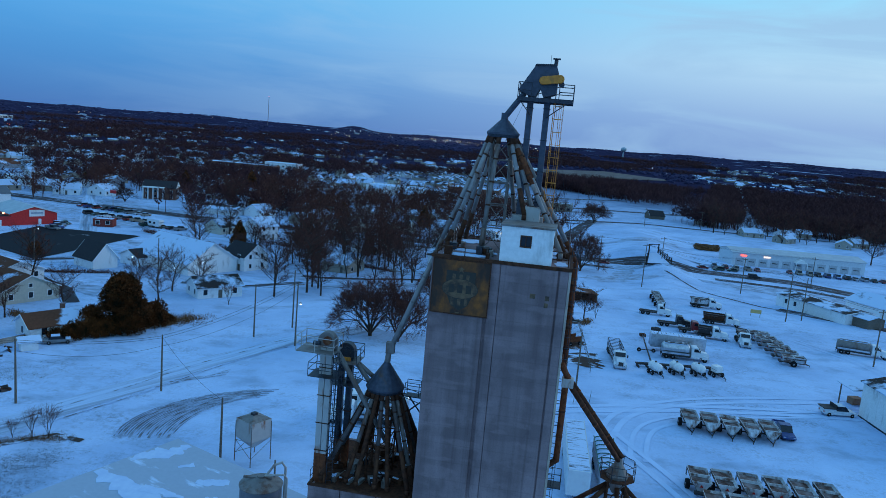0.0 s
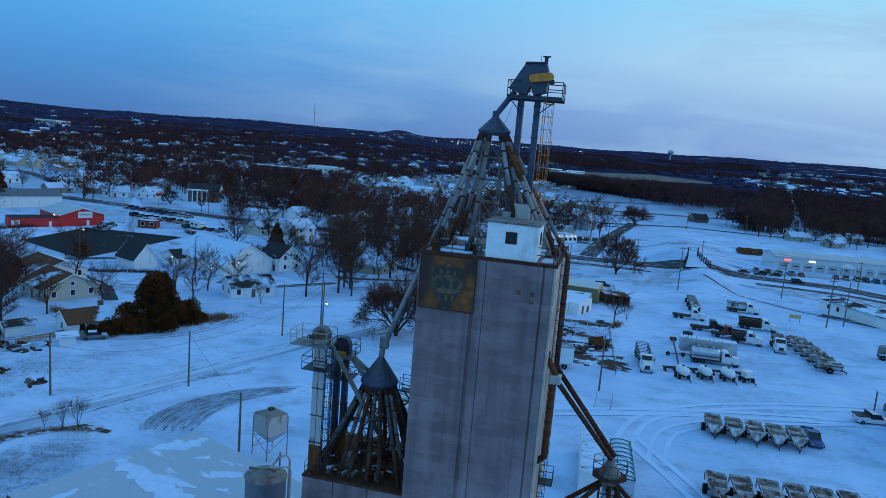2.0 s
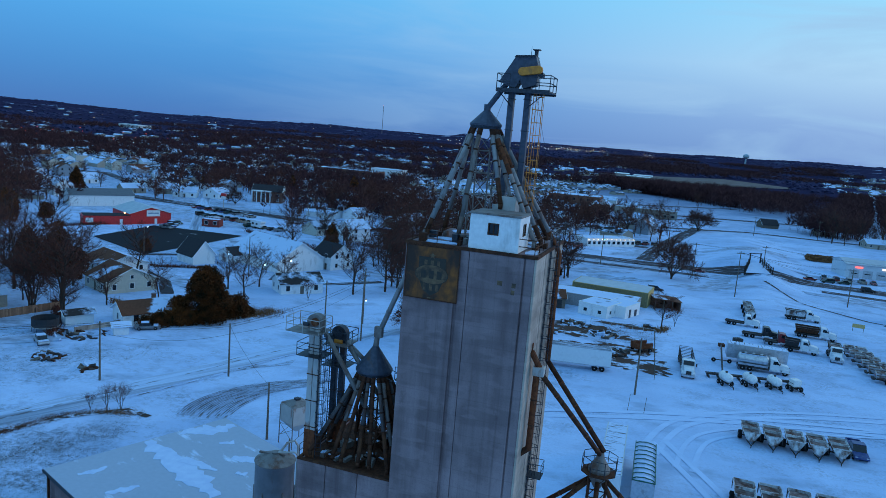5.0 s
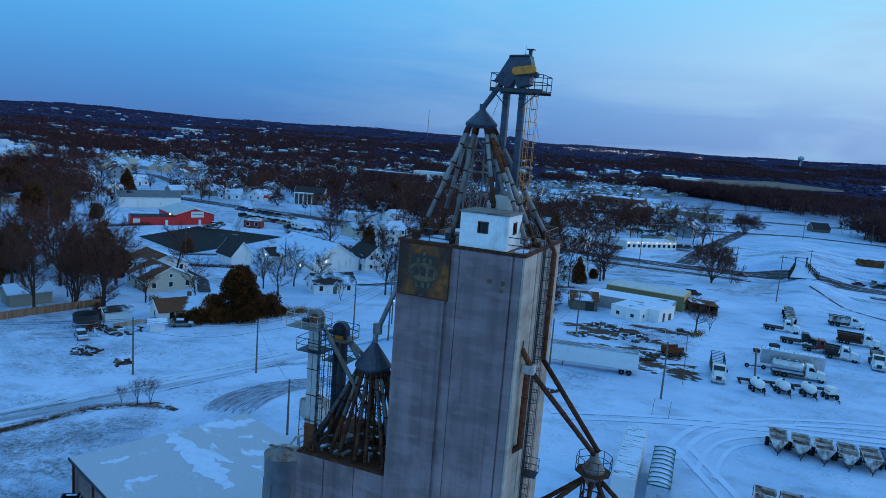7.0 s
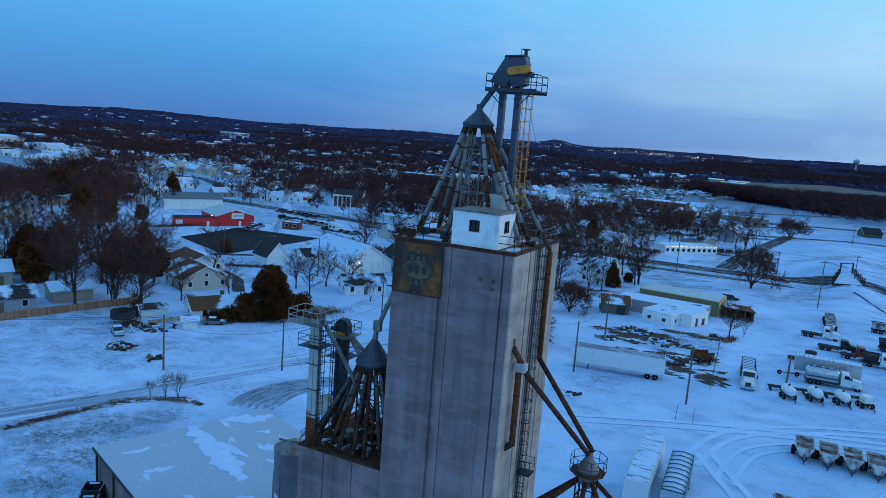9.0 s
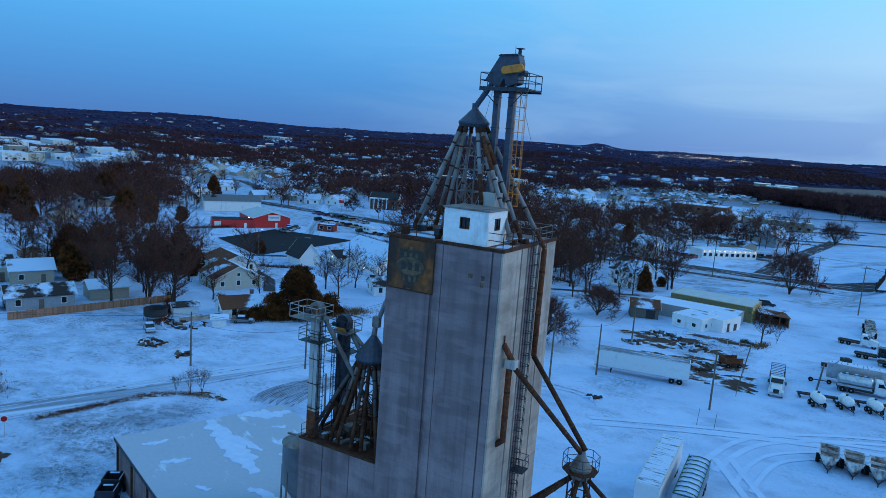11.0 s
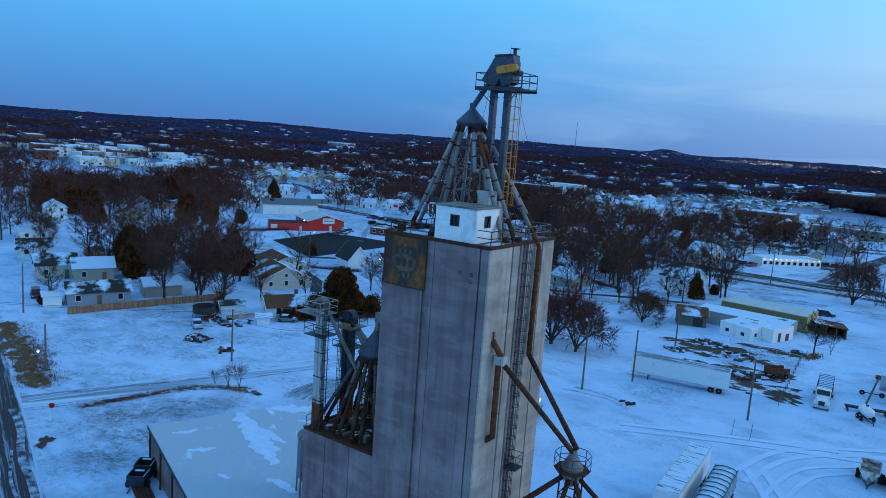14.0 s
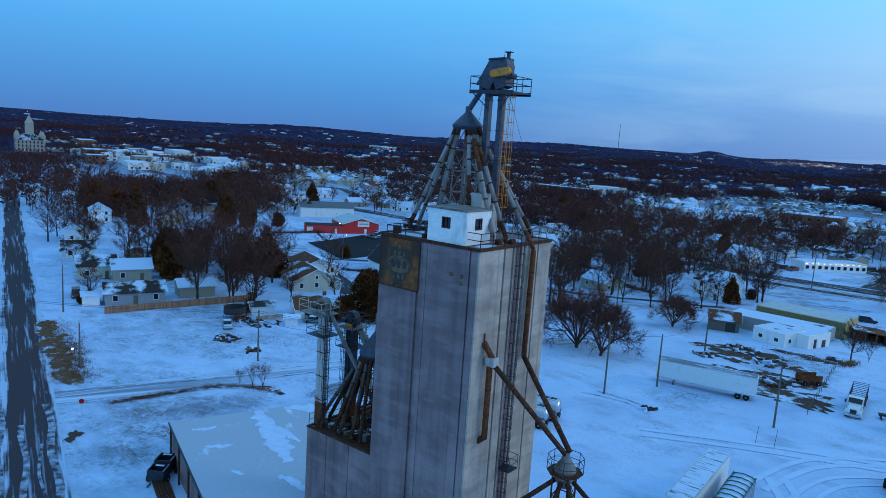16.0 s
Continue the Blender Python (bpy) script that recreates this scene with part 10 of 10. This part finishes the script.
# single trees and streets on the open lots, and between the houses along the asphalt street
lot_rng = random.Random(77)
for k in range(30):
    u, w_ = lot_rng.random(), lot_rng.uniform(8, 70)
    x, y = -150 - 190 * u + 0.5 * w_, 112 + 108 * u + 0.86 * w_
    if free(x, y, 1.5):
        bare_tree(x, y, MID_TREES[k % 6], lot_rng.uniform(0.65, 1.05), lot_rng.uniform(0, 360), group="bare trees through the town", tall=lot_rng.uniform(0.85, 1.1))
for k, quad in enumerate(OPEN_LOTS):
    for i in range((11, 9, 12, 9)[k]):
        u, v = lot_rng.random(), lot_rng.random()
        x = (quad[0][0] * (1 - u) + quad[1][0] * u) * (1 - v) + (quad[3][0] * (1 - u) + quad[2][0] * u) * v
        y = (quad[0][1] * (1 - u) + quad[1][1] * u) * (1 - v) + (quad[3][1] * (1 - u) + quad[2][1] * u) * v
        if free(x, y, 2):
            bare_tree(x, y, MID_TREES[i % 6], lot_rng.uniform(0.5, 0.85), lot_rng.uniform(0, 360), group="bare trees through the town", tall=lot_rng.uniform(0.85, 1.1))
for pts, w_ in (([(-112, 640), (-40, 590), (60, 575), (160, 640)], 9), ([(-70, 428), (-20, 452), (36, 452), (118, 500)], 6), ([(-360, 430), (-300, 440), (-228, 372)], 7), ([(-520, 420), (-430, 392), (-345, 318)], 10)):
    strip("road", pts, w_, ROADMAT, "street between snowy town lots", 0.085)


# far trees: patches of many small bare trees, as stuff
def wood_patch(seed, n, w, d, dense=16, h=(7, 13)):
    r = random.Random(seed)
    m = Mesh()
    for _ in range(n):
        x, y, H = r.uniform(-w, w), r.uniform(-d, d), r.uniform(*h)
        k = len(m.v)
        m.v += [(x - 0.2, y, -2), (x + 0.2, y, -2), (x, y, H * 0.75)]
        m.f.append((k, k + 1, k + 2))
        R = H * r.uniform(0.28, 0.42)
        for _ in range(dense):
            a, t = r.uniform(0, 6.28), r.random()
            rr = R * math.sqrt(r.random())
            bz = H * (0.3 + 0.45 * t)
            b = Vector((x + rr * 0.35 * math.cos(a), y + rr * 0.35 * math.sin(a), bz))
            e = Vector((x + rr * 1.2 * math.cos(a), y + rr * 1.2 * math.sin(a), bz + H * 0.28 * r.uniform(0.2, 1)))
            s = (e - b).cross(Vector((r.uniform(-1, 1), r.uniform(-1, 1), 0.3))).normalized() * r.uniform(0.16, 0.34)
            k = len(m.v)
            m.v += [tuple(b - s), tuple(b + s), tuple(e)]
            m.f.append((k, k + 1, k + 2))
    return m.data("bare_woods", WOODS)


PATCHES = [wood_patch(60 + k, 90, 46, 30, 16, (8, 14)) for k in range(3)]
DENSE = [wood_patch(70 + k, 150, 42, 30, 18, (9, 15)) for k in range(3)]
EDGES = [wood_patch(75 + k, 60, 14, 12, 22, (9, 16)) for k in range(3)]


def woods(x, y, meshes, turn, s=1.0):
    ob = new("bare_woods", meshes[int(abs(x * 7 + y)) % 3])
    ob.matrix_world = pose(x, y, level(x, y), 0, 0, turn) @ Matrix.Diagonal((s, s, 1, 1))
    tagged(ob, "mass of bare brown trees in the distance", "woods", kind="stuff")


LOOSE = [wood_patch(85 + k, 30, 30, 20, 26, (7, 14)) for k in range(3)]
rng = random.Random(35)
for k in range(30):
    a, d = radians(rng.uniform(-68, -50)), rng.uniform(340, 720)
    x, y = 20 + d * math.sin(a), d * math.cos(a)
    if free(x, y, 3) and not open_lot(x, y, 22) and not (-700 < x < -430 and 380 < y < 580):
        woods(x, y, LOOSE, rng.uniform(0, 360))
rng = random.Random(36)
n, tries = 0, 0
while n < 115 and tries < 9000:
    tries += 1
    a, d = rng.uniform(radians(-64), radians(10)), 380 + 480 * rng.random()
    x, y = 13 + d * math.sin(a), d * math.cos(a)
    if wooded(x, y) and not open_lot(x, y, 22):
        woods(x, y, LOOSE, rng.uniform(0, 360))
        n += 1
n, tries = 0, 0
while n < 34 and tries < 4000:
    tries += 1
    a, d = rng.uniform(radians(-46), radians(-14)), 345 + 260 * rng.random()
    x, y = 13 + d * math.sin(a), d * math.cos(a)
    if free(x, y, 3) and not open_lot(x, y, 22):
        woods(x, y, LOOSE, rng.uniform(0, 360))
        n += 1
rng = random.Random(37)
n = 0
while n < 160:
    a, d = rng.uniform(radians(-64), radians(14)), 620 + 1600 * rng.random() ** 1.2
    x, y = d * math.sin(a), d * math.cos(a)
    if noise.noise((x / 260, y / 260, 5.5)) < -0.35 or (a < radians(-44) and d < 850) or open_lot(x, y, 36):
        continue
    if 60 < x < 430 and 940 < y < 1420:
        continue
    woods(x, y, PATCHES, rng.uniform(0, 360), 1.0 + 0.5 * (d > 1200))
    n += 1
for k, (x, y, s_) in enumerate(((176, 446, 1.0), (188, 436, 0.8), (198, 448, 1.1), (212, 452, 1.1), (214, 424, 0.8), (230, 456, 1.1), (234, 428, 0.9), (247, 440, 1.0), (262, 458, 1.1), (250, 418, 0.9), (186, 408, 0.7), (268, 430, 1.0), (206, 400, 0.7), (168, 452, 1.2), (176, 424, 1.1), (186, 420, 0.9), (199, 414, 1.0), (208, 412, 1.1), (220, 416, 1.2), (238, 400, 1.1), (228, 410, 1.0), (244, 404, 1.2), (258, 420, 1.2), (216, 436, 1.2), (196, 428, 1.2), (180, 434, 1.2), (252, 400, 1.0), (262, 408, 1.2), (272, 418, 1.2), (240, 420, 1.1), (166, 418, 0.9), (190, 396, 0.8))):
    bare_tree(x, y, MID_TREES[k % 6], s_, 50 * k, "bare brown tree beside a house before the woods", group="bare trees before the woods")
# the dark wood beyond the yard
def wood_edge(x):
    """Where the wood begins, going away from the yard."""
    if x < 166:
        return 752 - 1.36 * (x - 91)
    if x < 194:
        return 450
    return 455 - 0.4 * (x - 201) if x < 245 else 437 + 0.10 * (x - 245)


def lane(x, y, half):
    return abs(x - (203 + 0.39 * (y - 470))) < half


for k in range(90):
    x = 60 + 440 * k / 90 + rng.uniform(-3, 3)
    y = wood_edge(x) + 10 + rng.uniform(0, 16)
    if not lane(x, y, 17):
        woods(x, y, EDGES, rng.uniform(0, 360))
for k in range(40):
    y = 500 + 12 * k
    for side in (-1, 1):
        x = 203 + 0.39 * (y - 470) + side * 20
        if y > wood_edge(x) + 14:
            woods(x, y, EDGES, rng.uniform(0, 360))
for k in range(110):
    t, s = rng.random(), rng.random()
    x = 90 + 720 * t
    y = wood_edge(x) + 42 + (220 if x < 200 else 460) * s
    if lane(x, y, 50) or (x < 430 and 940 < y < 1420):
        continue
    woods(x, y, DENSE, rng.uniform(0, 360))
for k in range(60):
    a, d = rng.uniform(radians(4), radians(42)), rng.uniform(1050, 2600)
    x, y = d * math.sin(a), d * math.cos(a)
    if lane(x, y, 60) or (60 < x < 430 and 940 < y < 1420):
        continue
    woods(x, y, DENSE, rng.uniform(0, 360), 1.6)
for k, (x, y, w_, d_) in enumerate(((673, 1573, 70, 16), (1140, 2501, 110, 24), (1208, 2298, 100, 20))):
    strip("snow_field", [(x - w_ / 2, y - d_ / 3), (x + w_ / 2, y + d_ / 3)], d_, ROADMAT2, "open snowy field between distant woods", 1.6, "field", step=12)
strip("fallow_field", [(110, 1100), (330, 1240)], 170, mat("fallow_field", (0.135, 0.10, 0.085), (0.18, 0.145, 0.13), 0.05, 0.95, 0, 0.2), "tan fallow field between dark woods", 0.9, "field")
strip("road", [(203, 470), (355, 860), (511, 1260), (655, 1630)], 9, ROADMAT2, "straight snowy lane cut through the wood", 0.12)

# the wooded country to the horizon: ragged crowns too far off to tell apart, as stuff
def far_forest(n, a0, a1, d0, d1, seed, blades=11):
    r = random.Random(seed)
    v, f = [], []
    for _ in range(n):
        a, d = r.uniform(radians(a0), radians(a1)), d0 * (d1 / d0) ** r.random()
        x, y = d * math.sin(a), d * math.cos(a)
        if noise.noise((a * 9, d / 170, 2.7)) > 0.34 or (80 < x < 370 and 990 < y < 1340) or lane(x, y, 40):
            continue
        wide = 5 + d / 160
        for _ in range(blades):
            px, py = x + r.gauss(0, wide), y + r.gauss(0, wide)
            z = level(px, py) - 1.5
            R, h, k, turn = r.uniform(3.5, 7.0) * (0.7 + d / 2600), r.uniform(5.0, 7.5) * (1.15 - d / 9000), len(v), r.uniform(0, 6.28)
            for ring, (rr, hh_) in enumerate(((1.0, 0.30), (0.8, 0.72), (0.35, 0.95))):
                for i in range(5):
                    t, q = turn + 1.2566 * i + 0.6 * ring, R * rr * r.uniform(0.7, 1.2)
                    v.append((px + q * math.cos(t), py + q * math.sin(t), z + h * hh_ * r.uniform(0.85, 1.1)))
            for ring in (0, 5):
                for i in range(5):
                    f.append((k + ring + i, k + ring + (i + 1) % 5, k + ring + 5 + (i + 1) % 5, k + ring + 5 + i))
            f.append((k + 10, k + 11, k + 12, k + 13, k + 14))
    m = Mesh()
    m.v, m.f = v, f
    tagged(new("distant_forest", m.data("distant_forest", FARWOODS)), "bare woods, coloured with bluish haze, covering the hills to the horizon", "woods", kind="stuff")


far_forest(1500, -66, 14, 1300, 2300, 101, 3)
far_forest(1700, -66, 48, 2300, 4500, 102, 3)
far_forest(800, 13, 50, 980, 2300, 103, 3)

# suburb roofs beyond the wood, and distant pale roofs, as stuff
def roofs(name, n, pick, size, seed, label, material, walls=TAN):
    r = random.Random(seed)
    m, wl_ = Mesh(), Mesh()
    for _ in range(n):
        x, y = pick(r)
        while not free(x, y, 7) or open_lot(x, y, -6):
            x, y = pick(r)
        z, w_, d_, h_ = level(x, y), r.uniform(*size), r.uniform(5, 8), r.uniform(3, 5)
        t = pose(x, y, z, 0, 0, r.uniform(-40, 40))
        e_ = h_ * 0.58
        for mesh, pr, g in ((wl_, [(-d_ * 0.92, -1), (d_ * 0.92, -1), (d_ * 0.92, e_), (0, h_ - 0.25), (-d_ * 0.92, e_)], 0.94), (m, [(-d_, e_ - 0.15), (0, h_ - 0.2), (d_, e_ - 0.15), (d_, e_ + 0.1), (0, h_ + 0.1), (-d_, e_ + 0.1)], 1.0)):
            k, q = len(mesh.v), len(pr)
            for s in (-w_ * g, w_ * g):
                mesh.v += [tuple(t @ Vector((s, u, v))) for u, v in pr]
            mesh.f += [tuple(range(k + q - 1, k - 1, -1)), tuple(range(k + q, k + 2 * q))] + [(k + i, k + (i + 1) % q, k + q + (i + 1) % q, k + q + i) for i in range(q)]
    tagged(new(name, m.data(name, material)), label, "houses", kind="stuff")
    tagged(new(name, wl_.data(name, walls)), "walls of " + label, "houses", kind="stuff")


def ring_pick(a0, a1, d0, d1):
    def f(r):
        a, d = r.uniform(radians(a0), radians(a1)), r.uniform(d0, d1)
        return d * math.sin(a), d * math.cos(a)
    return f


roofs("distant_houses", 110, ring_pick(19, 34, 1250, 1650), (5, 8), 15, "suburb of snowy-roofed houses beyond the wood", ROOFSNOW)
roofs("distant_houses", 130, ring_pick(20, 36, 1500, 2300), (5, 9), 5, "distant suburb of snowy-roofed houses", ROOFPATCH)
roofs("distant_houses", 300, ring_pick(-64, 4, 860, 1700), (4, 8), 6, "distant town houses with snowy roofs", ROOFSNOW)
roofs("distant_houses", 230, ring_pick(-45, 8, 350, 880), (4, 7), 8, "town houses with snowy roofs between bare trees", ROOFPATCH)
roofs("distant_houses", 110, ring_pick(-44, 8, 330, 800), (4, 9), 9, "white town houses with half-bare roofs between trees", ROOFPATCH, WHITE_SIDING)
roofs("distant_houses", 60, ring_pick(-64, 6, 1700, 2900), (5, 10), 17, "snowy roofs scattered through the far woods", ROOFSNOW)
roofs("distant_houses", 22, ring_pick(-64, 8, 1100, 1900), (10, 22), 7, "distant long pale sheds and shops", WHITE_SIDING)

# lamps of the town, lit
def lamps(name, n, pick, size, material, seed, label, hgt=(4, 9)):
    r = random.Random(seed)
    m = Mesh()
    for _ in range(n):
        x, y = pick(r)
        z, s = level(x, y) + r.uniform(*hgt), r.uniform(*size)
        m.lathe([(s * 0.3, -s), (s, -s * 0.3), (s, s * 0.3), (s * 0.3, s)], 6, (x, y, z))
    tagged(new(name, m.data(name, material)), label, "lamps", kind="stuff")


lamps("town_lights", 64, ring_pick(-62, 6, 380, 1500), (0.12, 0.26), LAMP_WARM, 1, "warm lamps glowing across the town")
lamps("town_lights", 58, ring_pick(-62, 6, 380, 1700), (0.12, 0.26), LAMP, 2, "white lamps glowing across the town")
def cluster_pick(a0, a1, d0, d1):
    """Bearings gathered round a few centres, in a narrow ring."""
    def f(r):
        c = a0 + (a1 - a0) * (0.12, 0.2, 0.42, 0.5, 0.56, 0.62, 0.7, 0.9)[r.randrange(8)]
        a, d = radians(min(a1, max(a0, r.gauss(c, 0.9)))), r.uniform(d0, d1)
        return d * math.sin(a), d * math.cos(a)
    return f


lamps("town_lights", 70, cluster_pick(-11, 8, 2300, 2700), (0.28, 0.55), LAMP_WARM, 3, "cluster of distant warm lamps", (10, 18))
lamps("town_lights", 60, cluster_pick(-11, 8, 2300, 2700), (0.28, 0.6), LAMP, 4, "cluster of distant white lamps", (10, 18))
lamps("town_lights", 34, ring_pick(-60, 8, 1700, 3000), (0.3, 0.6), LAMP_WARM, 14, "scattered distant warm lamps", (10, 16))
lamps("town_lights", 24, ring_pick(14, 34, 1300, 2600), (0.2, 0.4), LAMP, 5, "few lamps beyond the wood")
lamps("town_lights", 14, ring_pick(-40, -30, 900, 1300), (0.3, 0.7), LAMP_RED, 6, "red sign lamps in the town")
for x, y, z in ((-64.6, 187.5, 3.6), (-69.5, 180.6, 2.8), (-84.0, 188.0, 3.4)):
    t = thing("wall_lamp", x, y, level(x, y) + z, 0, "lit white lamp on the hall wall", "lamp")
    part("bulb", Mesh().lathe([(0.06, -0.2), (0.2, -0.08), (0.2, 0.08), (0.06, 0.2)], 8), LAMP, t)
    part("bracket", Mesh().tube((0, 0, 0.15), (-0.5, 0.5, 0.3), 0.03), GALV, t)
